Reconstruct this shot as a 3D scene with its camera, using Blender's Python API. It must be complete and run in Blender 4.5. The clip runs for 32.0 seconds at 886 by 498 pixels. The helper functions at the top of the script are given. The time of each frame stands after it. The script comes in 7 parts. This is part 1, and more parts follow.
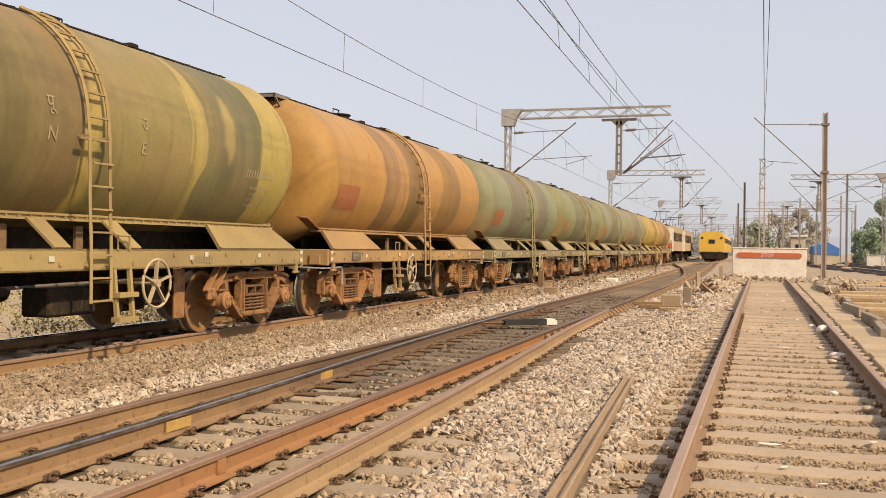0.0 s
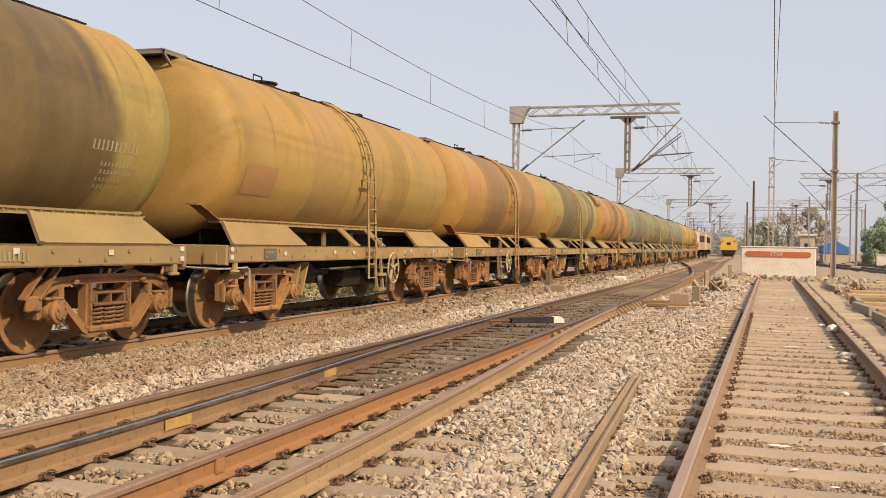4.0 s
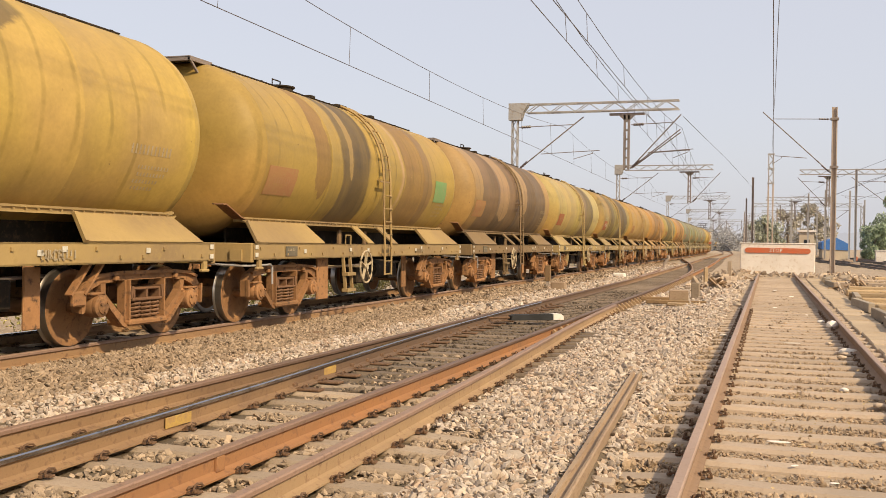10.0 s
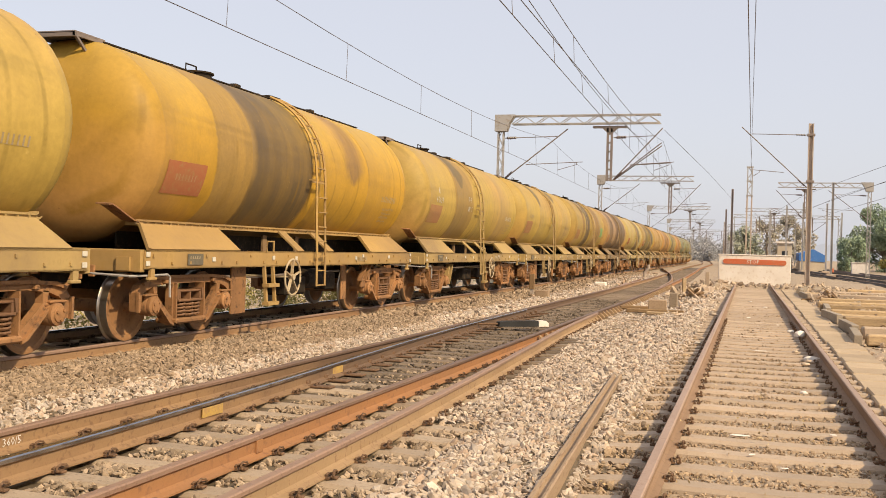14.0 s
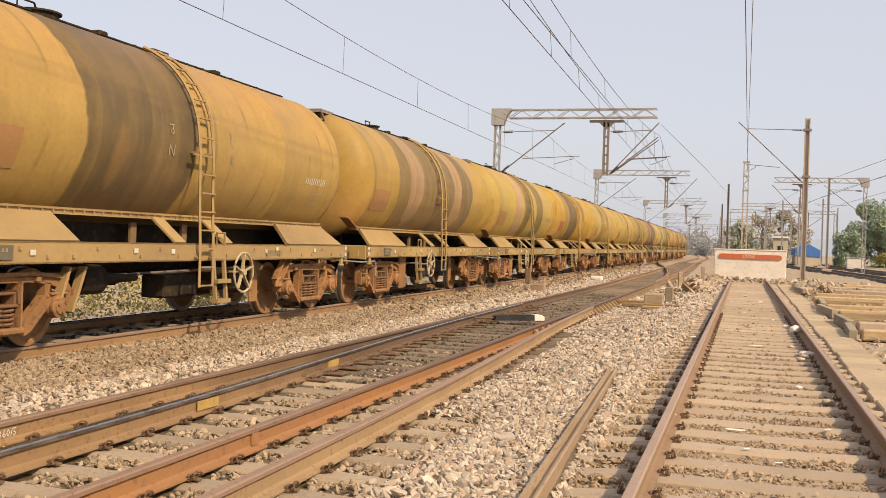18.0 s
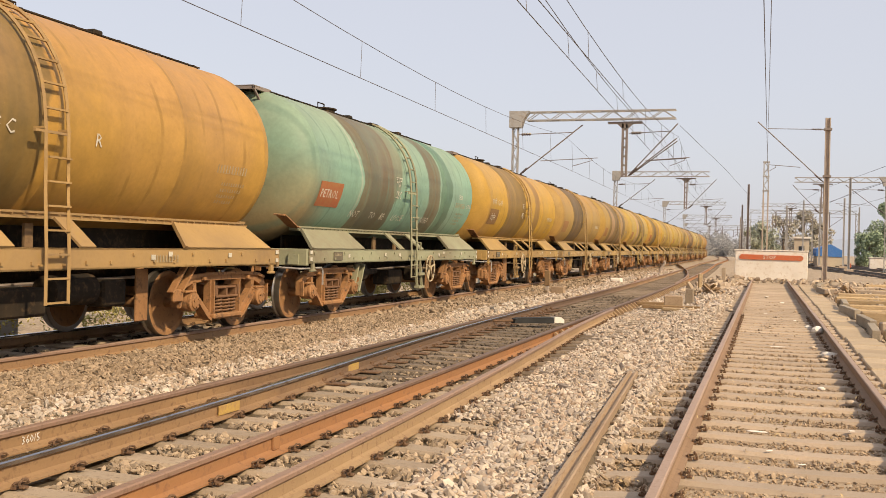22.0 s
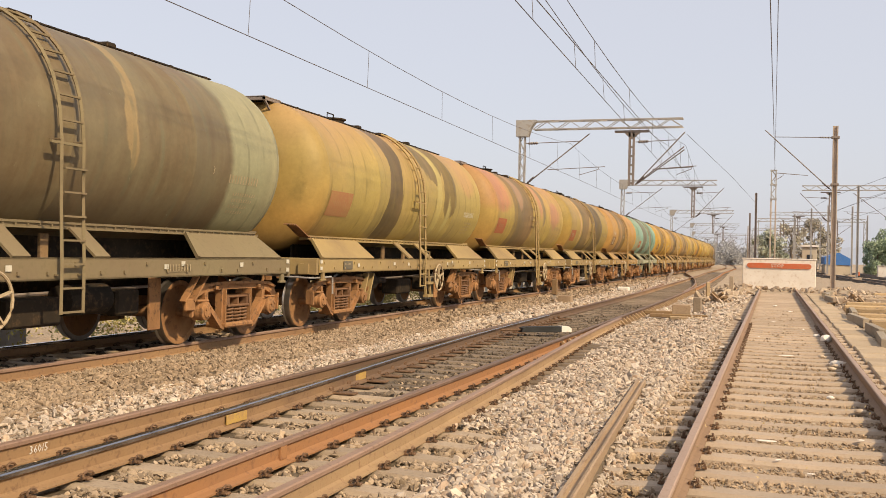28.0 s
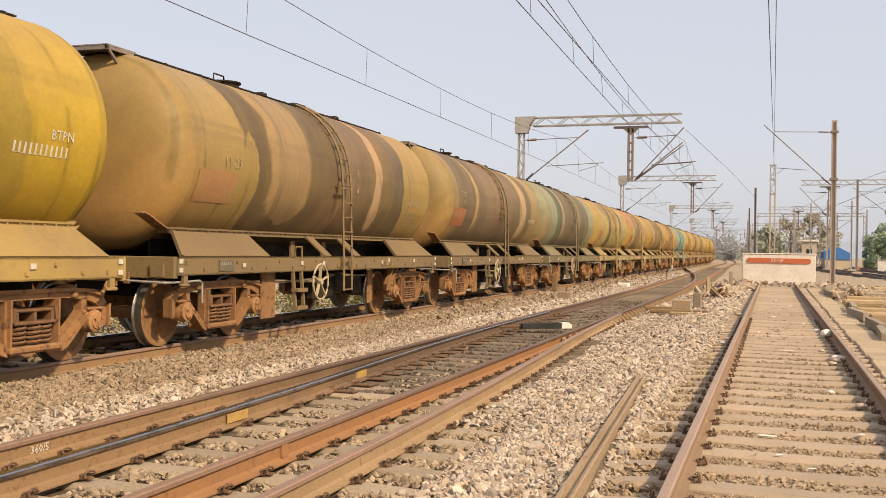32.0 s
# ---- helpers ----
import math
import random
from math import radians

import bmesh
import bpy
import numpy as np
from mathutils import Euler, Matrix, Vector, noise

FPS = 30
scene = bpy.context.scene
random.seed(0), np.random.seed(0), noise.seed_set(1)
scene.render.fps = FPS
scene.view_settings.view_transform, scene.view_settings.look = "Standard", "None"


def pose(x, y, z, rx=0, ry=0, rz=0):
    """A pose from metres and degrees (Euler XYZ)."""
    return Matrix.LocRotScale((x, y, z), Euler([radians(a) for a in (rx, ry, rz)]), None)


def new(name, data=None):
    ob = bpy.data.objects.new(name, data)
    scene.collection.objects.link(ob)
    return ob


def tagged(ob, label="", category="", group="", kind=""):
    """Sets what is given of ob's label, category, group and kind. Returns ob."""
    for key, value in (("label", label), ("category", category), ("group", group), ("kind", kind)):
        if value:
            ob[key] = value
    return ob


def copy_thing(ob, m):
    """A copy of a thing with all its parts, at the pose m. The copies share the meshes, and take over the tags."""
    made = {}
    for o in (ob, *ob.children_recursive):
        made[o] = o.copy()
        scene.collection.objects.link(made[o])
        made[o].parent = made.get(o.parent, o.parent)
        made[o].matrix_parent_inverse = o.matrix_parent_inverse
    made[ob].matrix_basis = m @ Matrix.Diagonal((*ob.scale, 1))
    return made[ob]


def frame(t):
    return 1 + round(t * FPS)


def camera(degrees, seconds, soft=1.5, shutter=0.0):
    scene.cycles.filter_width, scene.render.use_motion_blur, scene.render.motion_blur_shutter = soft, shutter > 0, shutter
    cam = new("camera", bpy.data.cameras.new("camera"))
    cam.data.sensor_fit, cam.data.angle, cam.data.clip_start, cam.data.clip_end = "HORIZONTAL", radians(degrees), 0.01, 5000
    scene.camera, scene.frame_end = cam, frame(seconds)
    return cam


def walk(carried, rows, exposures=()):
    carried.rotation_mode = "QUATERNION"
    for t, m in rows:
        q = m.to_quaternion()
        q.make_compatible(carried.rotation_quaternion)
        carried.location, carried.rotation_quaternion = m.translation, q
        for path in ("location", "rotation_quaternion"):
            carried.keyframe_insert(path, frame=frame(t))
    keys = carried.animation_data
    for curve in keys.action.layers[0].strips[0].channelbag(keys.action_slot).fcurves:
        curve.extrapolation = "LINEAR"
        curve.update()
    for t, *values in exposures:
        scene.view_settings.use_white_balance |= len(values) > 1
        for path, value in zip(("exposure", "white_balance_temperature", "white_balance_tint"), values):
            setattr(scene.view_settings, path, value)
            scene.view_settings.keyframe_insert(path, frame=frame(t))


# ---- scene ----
# Camera: hand-held beside the siding, rail tops at z = 0, the siding runs along +y.
cam = camera(48.04, 32.0, soft=0.6)
PATH = (
    (0.0, -0.061, 0.537, 1.375, 17.719, -0.110, -0.717),
    (0.5, -0.077, 0.677, 1.366, 17.370, -0.196, -0.860),
    (1.0, -0.077, 0.677, 1.366, 17.458, -0.230, -0.787),
    (1.5, -0.077, 0.677, 1.366, 17.632, -0.096, -0.887),
    (2.0, -0.077, 0.677, 1.366, 17.803, -0.297, -0.983),
    (2.5, -0.077, 0.677, 1.366, 18.029, -0.044, -0.999),
    (3.0, -0.077, 0.677, 1.366, 18.186, -0.167, -0.998),
    (3.5, -0.077, 0.677, 1.366, 18.049, -0.169, -0.972),
    (5.5, -0.077, 0.677, 1.366, 18.877, -0.663, -0.850),
    (6.0, -0.077, 0.677, 1.366, 18.670, -0.481, -0.708),
    (6.5, -0.077, 0.677, 1.366, 18.945, -0.251, -0.558),
    (7.0, -0.077, 0.677, 1.366, 18.948, -0.354, -0.479),
    (7.5, -0.077, 0.677, 1.366, 18.792, -0.529, -0.359),
    (8.0, -0.077, 0.677, 1.366, 18.802, -0.663, -0.214),
    (8.5, -0.077, 0.677, 1.366, 18.587, -0.499, -0.268),
    (9.0, -0.077, 0.677, 1.366, 18.255, -0.535, -0.525),
    (9.5, -0.077, 0.677, 1.366, 18.102, -0.444, -0.757),
    (10.0, -0.077, 0.677, 1.366, 18.141, -0.408, -0.797),
    (10.5, -0.077, 0.677, 1.366, 18.020, -0.469, -0.820),
    (11.0, -0.077, 0.677, 1.366, 18.195, -0.315, -0.984),
    (11.5, -0.077, 0.677, 1.366, 18.240, -0.252, -1.087),
    (12.0, -0.077, 0.677, 1.366, 18.246, -0.347, -1.111),
    (12.5, -0.077, 0.677, 1.366, 18.353, -0.099, -1.138),
    (13.0, -0.014, 0.126, 1.403, 17.826, -0.194, -1.277),
    (13.5, 0.047, -0.417, 1.440, 17.220, -0.086, -1.499),
    (14.0, 0.047, -0.417, 1.440, 17.085, -0.057, -1.607),
    (14.5, 0.047, -0.417, 1.440, 16.939, -0.220, -1.552),
    (16.5, 0.047, -0.417, 1.440, 17.287, -0.200, -1.680),
    (17.0, 0.047, -0.417, 1.440, 17.097, -0.160, -1.581),
    (17.5, 0.047, -0.417, 1.440, 17.051, -0.380, -1.564),
    (18.0, 0.047, -0.417, 1.440, 16.864, -0.414, -1.810),
    (18.5, 0.047, -0.417, 1.440, 16.942, -0.487, -1.972),
    (19.0, 0.047, -0.417, 1.440, 17.213, -0.534, -1.794),
    (19.5, 0.047, -0.417, 1.440, 17.142, -0.523, -1.742),
    (20.0, 0.047, -0.417, 1.440, 17.338, -0.410, -1.599),
    (20.5, 0.047, -0.417, 1.440, 17.750, -0.431, -1.439),
    (21.0, 0.047, -0.417, 1.440, 17.845, -0.352, -1.398),
    (21.5, 0.047, -0.417, 1.440, 17.845, -0.248, -1.390),
    (22.0, 0.047, -0.417, 1.440, 17.950, -0.258, -1.331),
    (22.5, 0.047, -0.417, 1.440, 17.884, -0.145, -1.167),
    (23.0, 0.047, -0.417, 1.440, 17.893, -0.133, -1.098),
    (23.5, 0.047, -0.417, 1.440, 17.927, -0.016, -1.059),
    (24.0, 0.047, -0.417, 1.440, 17.992, -0.068, -1.110),
    (24.5, 0.047, -0.417, 1.440, 18.221, 0.008, -1.164),
    (25.0, 0.047, -0.417, 1.440, 18.471, -0.125, -1.179),
    (25.5, 0.047, -0.417, 1.440, 18.285, -0.127, -1.161),
    (26.0, 0.047, -0.417, 1.440, 18.389, -0.076, -1.134),
    (26.5, 0.047, -0.417, 1.440, 18.462, -0.047, -1.323),
    (28.5, 0.047, -0.417, 1.440, 18.347, 0.402, -1.158),
    (29.0, 0.047, -0.417, 1.440, 18.432, 0.524, -1.017),
    (29.5, 0.047, -0.417, 1.440, 18.484, 0.464, -0.818),
    (30.0, 0.047, -0.417, 1.440, 18.461, 0.631, -0.775),
    (30.5, 0.047, -0.417, 1.440, 18.500, 0.617, -0.691),
    (31.0, 0.047, -0.417, 1.440, 18.491, 0.559, -0.688),
    (31.5, 0.047, -0.417, 1.440, 18.361, 0.285, -0.795),
    (32.0, 0.047, -0.417, 1.440, 18.340, 0.096, -0.813),
)
EXPOSURE = 0.03
# the camera darkens and brightens its picture a little on the way
STOPS = ((0.0, -0.03), (1.2, -0.04), (2.0, -0.08), (3.5, -0.08), (5.5, 0.0), (10.2, 0.0), (10.9, -0.09), (12.9, -0.08), (13.6, 0.02), (14.0, 0.06), (14.6, 0.04), (16.5, 0.0), (32.0, 0.0))
walk(cam, [(t, pose(x, y, z, 90 + p, r, w)) for t, x, y, z, w, p, r in PATH], [(t, EXPOSURE + e) for t, e in STOPS])
scene.view_settings.exposure = EXPOSURE

# ---- world and sun ----
SUN_EL, SUN_AZ = 38.0, 120.0        # degrees; azimuth clockwise from +y
world = bpy.data.worlds.new("sky")
scene.world = world
world.use_nodes = True
wn = world.node_tree
wn.nodes.clear()
sky = wn.nodes.new("ShaderNodeTexSky")
sky.sky_type = "NISHITA"
sky.sun_disc = False
sky.sun_elevation = radians(SUN_EL)
sky.sun_rotation = radians(SUN_AZ)
sky.air_density, sky.dust_density, sky.ozone_density, sky.altitude = 1.0, 3.0, 1.0, 50
# thick morning haze whitens the whole sky evenly
haze = wn.nodes.new("ShaderNodeMix")
haze.data_type = "RGBA"
haze.inputs[0].default_value = 0.75
haze.inputs[7].default_value = (5.05, 5.0, 5.38, 1)
wn.links.new(sky.outputs[0], haze.inputs[6])
bg = wn.nodes.new("ShaderNodeBackground")
bg.inputs["Strength"].default_value = 0.15
wo = wn.nodes.new("ShaderNodeOutputWorld")
wn.links.new(haze.outputs[2], bg.inputs[0])
wn.links.new(bg.outputs[0], wo.inputs[0])

sun_data = bpy.data.lights.new("sun", "SUN")
sun_data.energy, sun_data.angle, sun_data.color = 4.75, radians(1.2), (1.0, 0.78, 0.50)
sun = new("sun", sun_data)
_e, _a = radians(SUN_EL), radians(SUN_AZ)
sun_dir = Vector((math.sin(_a) * math.cos(_e), math.cos(_a) * math.cos(_e), math.sin(_e)))
sun.rotation_euler = (-sun_dir).to_track_quat("-Z", "Y").to_euler()
sun.location = sun_dir * 80

# ---- materials ----
def _nodes(name):
    m = bpy.data.materials.new(name)
    m.use_nodes = True
    nt = m.node_tree
    b = nt.nodes["Principled BSDF"]
    return m, nt, b


def _mix(nt, fac, a, b, mode="MIX"):
    n = nt.nodes.new("ShaderNodeMix")
    n.data_type, n.blend_type = "RGBA", mode
    for sock, v in ((n.inputs[0], fac), (n.inputs[6], a), (n.inputs[7], b)):
        if isinstance(v, bpy.types.NodeSocket):
            nt.links.new(v, sock)
        elif isinstance(v, (int, float)):
            sock.default_value = v
        else:
            sock.default_value = (*v, 1)
    return n.outputs[2]


def _math(nt, op, a, b=0.0, clamp=False):
    n = nt.nodes.new("ShaderNodeMath")
    n.operation, n.use_clamp = op, clamp
    for sock, v in ((n.inputs[0], a), (n.inputs[1], b)):
        if isinstance(v, bpy.types.NodeSocket):
            nt.links.new(v, sock)
        else:
            sock.default_value = v
    return n.outputs[0]


def _noise(nt, vec, scale, detail=4.0, rough=0.55):
    n = nt.nodes.new("ShaderNodeTexNoise")
    n.inputs["Scale"].default_value = scale
    n.inputs["Detail"].default_value = detail
    n.inputs["Roughness"].default_value = rough
    nt.links.new(vec, n.inputs["Vector"])
    return n.outputs["Fac"]


def _range(nt, v, lo, hi):
    n = nt.nodes.new("ShaderNodeMapRange")
    n.inputs[1].default_value, n.inputs[2].default_value = lo, hi
    nt.links.new(v, n.inputs[0])
    return n.outputs[0]


def _coords(nt, spread=True, stretch=None):
    tc = nt.nodes.new("ShaderNodeTexCoord")
    vec = tc.outputs["Object"]
    if spread:
        oi = nt.nodes.new("ShaderNodeObjectInfo")
        k = _math(nt, "MULTIPLY", oi.outputs["Random"], 37.0)
        va = nt.nodes.new("ShaderNodeVectorMath")
        va.operation = "ADD"
        nt.links.new(vec, va.inputs[0])
        nt.links.new(k, va.inputs[1])
        vec = va.outputs[0]
    if stretch:
        vm = nt.nodes.new("ShaderNodeVectorMath")
        vm.operation = "MULTIPLY"
        vm.inputs[1].default_value = stretch
        nt.links.new(vec, vm.inputs[0])
        vec = vm.outputs[0]
    return vec


def _bump(nt, b, height, strength, dist):
    n = nt.nodes.new("ShaderNodeBump")
    n.inputs["Strength"].default_value = strength
    n.inputs["Distance"].default_value = dist
    nt.links.new(height, n.inputs["Height"])
    nt.links.new(n.outputs[0], b.inputs["Normal"])


def surf(name, c1, c2, c3=None, big=1.2, fine=18.0, rough=0.85, metal=0.0, bump=0.25, dist=0.01,
         spread=True, stretch=None, tone=0.25, spec=0.3, random_tone=0.0, island=0.0, mixed=None, grease=None):
    """A weathered surface: two colours in large patches, a third in fine specks, fine relief."""
    m, nt, b = _nodes(name)
    vec = _coords(nt, spread, stretch)
    n1 = _noise(nt, vec, big, 5)
    n2 = _noise(nt, vec, fine, 6, 0.65)
    col = _mix(nt, _range(nt, n1, 0.35, 0.65), c1, c2)
    if c3:
        col = _mix(nt, _range(nt, n2, 0.52, 0.68), col, c3)
    if grease:
        # old grease along a stretch of the track
        sp = nt.nodes.new("ShaderNodeSeparateXYZ")
        nt.links.new(vec, sp.inputs[0])
        at = _math(nt, "ADD", sp.outputs[1], _math(nt, "MULTIPLY", n1, 4.0))
        on = _math(nt, "MULTIPLY", _range(nt, at, grease[0], grease[1]), _range(nt, at, grease[3], grease[2]))
        col = _mix(nt, _math(nt, "MULTIPLY", on, 0.78), col, (0.105, 0.068, 0.048))
    if mixed:
        # each lump takes a colour of its own
        ge = nt.nodes.new("ShaderNodeNewGeometry")
        hue = _math(nt, "FRACT", _math(nt, "MULTIPLY", ge.outputs["Random Per Island"], 7.31))
        rp = nt.nodes.new("ShaderNodeValToRGB")
        rp.color_ramp.interpolation = "CONSTANT"
        nt.links.new(hue, rp.inputs[0])
        el = rp.color_ramp.elements
        for i, c in enumerate(mixed):
            e = el[i] if i < 1 else el.new(i / len(mixed))
            e.color = (*c, 1)
        el[-1].color = (*mixed[-1], 1)
        col = _mix(nt, 0.65, col, rp.outputs[0])
    dark = _math(nt, "ADD", _math(nt, "MULTIPLY", n2, tone * 2), 1 - tone)
    if random_tone:
        oi = nt.nodes.new("ShaderNodeObjectInfo")
        dark = _math(nt, "MULTIPLY", dark, _math(nt, "ADD", _math(nt, "MULTIPLY", oi.outputs["Random"], random_tone * 2), 1 - random_tone))
    if island:
        ge = nt.nodes.new("ShaderNodeNewGeometry")
        dark = _math(nt, "MULTIPLY", dark, _math(nt, "ADD", _math(nt, "MULTIPLY", ge.outputs["Random Per Island"], island * 2), 1 - island))
    col = _mix(nt, 1.0, col, dark, "MULTIPLY")
    nt.links.new(col, b.inputs["Base Color"])
    b.inputs["Roughness"].default_value = rough
    b.inputs["Metallic"].default_value = metal
    b.inputs["Specular IOR Level"].default_value = spec
    if bump:
        _bump(nt, b, n2, bump, dist)
    return m


M_STONE = surf("ballast_stone", (0.465, 0.371, 0.275), (0.381, 0.306, 0.237), (0.501, 0.428, 0.351), big=0.9, fine=26, bump=0.2, spread=False, tone=0.2, island=0.28, mixed=((0.461, 0.375, 0.284), (0.365, 0.298, 0.238), (0.511, 0.437, 0.362), (0.365, 0.259, 0.181), (0.421, 0.368, 0.313)))
M_STONE_BROWN = surf("dusty_ballast", (0.294, 0.215, 0.142), (0.342, 0.260, 0.179), (0.236, 0.171, 0.105), big=0.8, fine=30, bump=0.3, spread=False, tone=0.2, island=0.3)
M_SOIL = surf("dusty_soil", (0.385, 0.295, 0.201), (0.318, 0.243, 0.169), (0.428, 0.354, 0.260), big=0.5, fine=14, bump=0.6, dist=0.03, spread=False, tone=0.3)
M_CONCRETE = surf("dusty_concrete_sleeper", (0.439, 0.341, 0.251), (0.386, 0.304, 0.223), (0.326, 0.251, 0.182), big=2.0, fine=26, bump=0.3, tone=0.2, random_tone=0.12)
M_SLEEPER_GREY = surf("oily_concrete_sleeper", (0.308, 0.237, 0.166), (0.368, 0.289, 0.205), (0.205, 0.155, 0.109), big=1.6, fine=24, bump=0.5, tone=0.3, random_tone=0.22)
M_RAIL = surf("dusty_rail_steel", (0.321, 0.199, 0.098), (0.259, 0.155, 0.082), (0.172, 0.099, 0.056), big=0.7, fine=16, rough=0.75, bump=0.15, tone=0.2)
M_RAIL_ORANGE = surf("rusty_rail_steel", (0.352, 0.172, 0.070), (0.291, 0.156, 0.077), (0.214, 0.109, 0.057), big=0.6, fine=14, rough=0.8, bump=0.15, tone=0.2, spread=False, grease=(19, 25, 40, 54))
M_RAIL_TOP = surf("worn_rail_head", (0.306, 0.204, 0.146), (0.258, 0.170, 0.122), (0.197, 0.126, 0.088), big=0.8, fine=20, rough=0.6, metal=0.0, bump=0.05, tone=0.15)
M_RAIL_SHINY = surf("polished_rail_head", (0.504, 0.490, 0.490), (0.364, 0.350, 0.350), (0.196, 0.168, 0.154), big=1.0, fine=12, rough=0.22, metal=1.0, bump=0.02, tone=0.15, stretch=(6, 0.4, 1))
M_CLIP = surf("rusty_clip", (0.165, 0.095, 0.052), (0.115, 0.068, 0.040), (0.215, 0.13, 0.075), big=4, fine=40, rough=0.8, bump=0.2)
M_BOGIE = surf("rust_dusted_cast_steel", (0.347, 0.179, 0.076), (0.252, 0.132, 0.058), (0.081, 0.047, 0.029), big=2.2, fine=9, rough=0.85, bump=0.35, tone=0.42, random_tone=0.18)
M_WHEEL = surf("brown_dusted_wheel", (0.313, 0.167, 0.071), (0.248, 0.130, 0.059), (0.140, 0.076, 0.038), big=2, fine=12, rough=0.8, bump=0.2, tone=0.25)
M_TREAD = surf("bright_wheel_tread", (0.360, 0.327, 0.285), (0.292, 0.258, 0.225), big=2, fine=12, rough=0.3, metal=0.9, bump=0.03)
# near-black for dark fittings, and for shade painted onto the underframe
M_DARK = surf("near_black_steel_and_shade", (0.022, 0.018, 0.014), (0.04, 0.03, 0.02), (0.07, 0.045, 0.025), big=1.5, fine=10, rough=0.9, bump=0.3, spec=0.15)
M_SPRING = surf("dusty_spring_steel", (0.20, 0.105, 0.052), (0.15, 0.08, 0.042), big=3, fine=25, rough=0.75, bump=0.2)
M_GALV = surf("weathered_galvanised_steel", (0.40, 0.385, 0.365), (0.335, 0.32, 0.305), (0.27, 0.225, 0.18), big=0.8, fine=9, rough=0.7, metal=0.2, bump=0.12, tone=0.2)
M_GALV_DARK = surf("dark_steel_post", (0.185, 0.155, 0.14), (0.235, 0.195, 0.17), big=0.8, fine=9, rough=0.75, bump=0.12)
M_MAST = surf("dusty_steel_mast", (0.46, 0.385, 0.315), (0.39, 0.32, 0.26), (0.30, 0.22, 0.165), big=0.9, fine=9, rough=0.75, bump=0.12)
M_WIRE = surf("copper_wire", (0.09, 0.075, 0.07), (0.12, 0.10, 0.09), big=1, fine=5, rough=0.6, bump=0.0)
M_INSUL = surf("brown_glazed_insulator", (0.07, 0.05, 0.05), (0.10, 0.07, 0.06), big=3, fine=10, rough=0.3, bump=0.0)
M_WHITE = surf("dirty_white_paint", (0.754, 0.699, 0.626), (0.681, 0.616, 0.534), (0.570, 0.478, 0.386), big=1.2, fine=7, rough=0.8, bump=0.15, tone=0.1)
M_LETTER = surf("faded_white_lettering", (0.601, 0.568, 0.476), (0.498, 0.456, 0.364), big=6, fine=30, rough=0.85, bump=0.0, tone=0.2)
M_LETTER_DIM = surf("worn_pale_lettering", (0.394, 0.327, 0.210), (0.308, 0.241, 0.141), (0.239, 0.172, 0.089), big=5, fine=30, rough=0.85, bump=0.0, tone=0.2)
M_RED_FADED = surf("bleached_red_paint", (0.345, 0.165, 0.075), (0.34, 0.19, 0.075), (0.31, 0.205, 0.075), big=1.5, fine=14, rough=0.8, bump=0.1, tone=0.15)
M_LETTER_WORN = surf("rubbed_out_lettering", (0.36, 0.205, 0.105), (0.33, 0.175, 0.08), big=6, fine=30, rough=0.85, bump=0.0, tone=0.2)
M_YELLOW = surf("worn_yellow_paint_mark", (0.477, 0.319, 0.077), (0.375, 0.233, 0.091), (0.281, 0.173, 0.089), big=14, fine=34, rough=0.8, bump=0.1)
M_RED = surf("faded_red_paint", (0.36, 0.115, 0.05), (0.33, 0.135, 0.055), (0.29, 0.165, 0.065), big=1.5, fine=14, rough=0.8, bump=0.1, tone=0.15)
M_REDBOARD = surf("red_painted_board", (0.524, 0.124, 0.049), (0.466, 0.140, 0.065), (0.383, 0.191, 0.107), big=1.5, fine=10, rough=0.7, bump=0.1, tone=0.1)
M_WOOD = surf("weathered_timber", (0.47, 0.345, 0.20), (0.37, 0.265, 0.155), (0.23, 0.165, 0.10), big=1.6, fine=7, rough=0.9, bump=0.6, dist=0.02, stretch=(6, 1, 6), tone=0.32, random_tone=0.22)
M_BLACK = surf("black_rubber", (0.018, 0.018, 0.018), (0.03, 0.03, 0.03), big=3, fine=15, rough=0.6, bump=0.1)
M_RUBBLE = surf("rubble", (0.416, 0.332, 0.239), (0.343, 0.258, 0.183), (0.471, 0.387, 0.294), big=1.1, fine=14, bump=0.4, spread=False, island=0.3)
# green leaves, raised in colour to paint in the haze of distance
M_LEAF = surf("haze_paled_leaf", (0.27, 0.345, 0.225), (0.31, 0.375, 0.25), (0.35, 0.385, 0.27), big=0.5, fine=3, rough=0.7, bump=0.0, spread=False, tone=0.2, island=0.3)
# a stronger painted haze for the tree behind the stop block
M_LEAF_PALE = surf("haze_grey_green_leaf", (0.40, 0.42, 0.32), (0.44, 0.45, 0.36), (0.36, 0.38, 0.28), big=0.5, fine=3, rough=0.8, bump=0.0, spread=False, tone=0.2, island=0.25)
M_STRAW = surf("dry_straw", (0.496, 0.379, 0.212), (0.410, 0.310, 0.168), big=2, fine=10, rough=0.8, bump=0.0, spread=False, island=0.3)
# dry foliage, its colour made paler still as distance haze
M_LEAF_DRY = surf("hazed_dry_leaf", (0.38, 0.35, 0.28), (0.42, 0.38, 0.31), (0.32, 0.32, 0.24), big=0.5, fine=3, rough=0.8, bump=0.0, spread=False, island=0.3)
M_BUSH = surf("yellow_green_bush_leaf", (0.376, 0.309, 0.093), (0.266, 0.249, 0.082), (0.444, 0.344, 0.136), big=0.7, fine=3, rough=0.75, bump=0.0, spread=False, island=0.4)
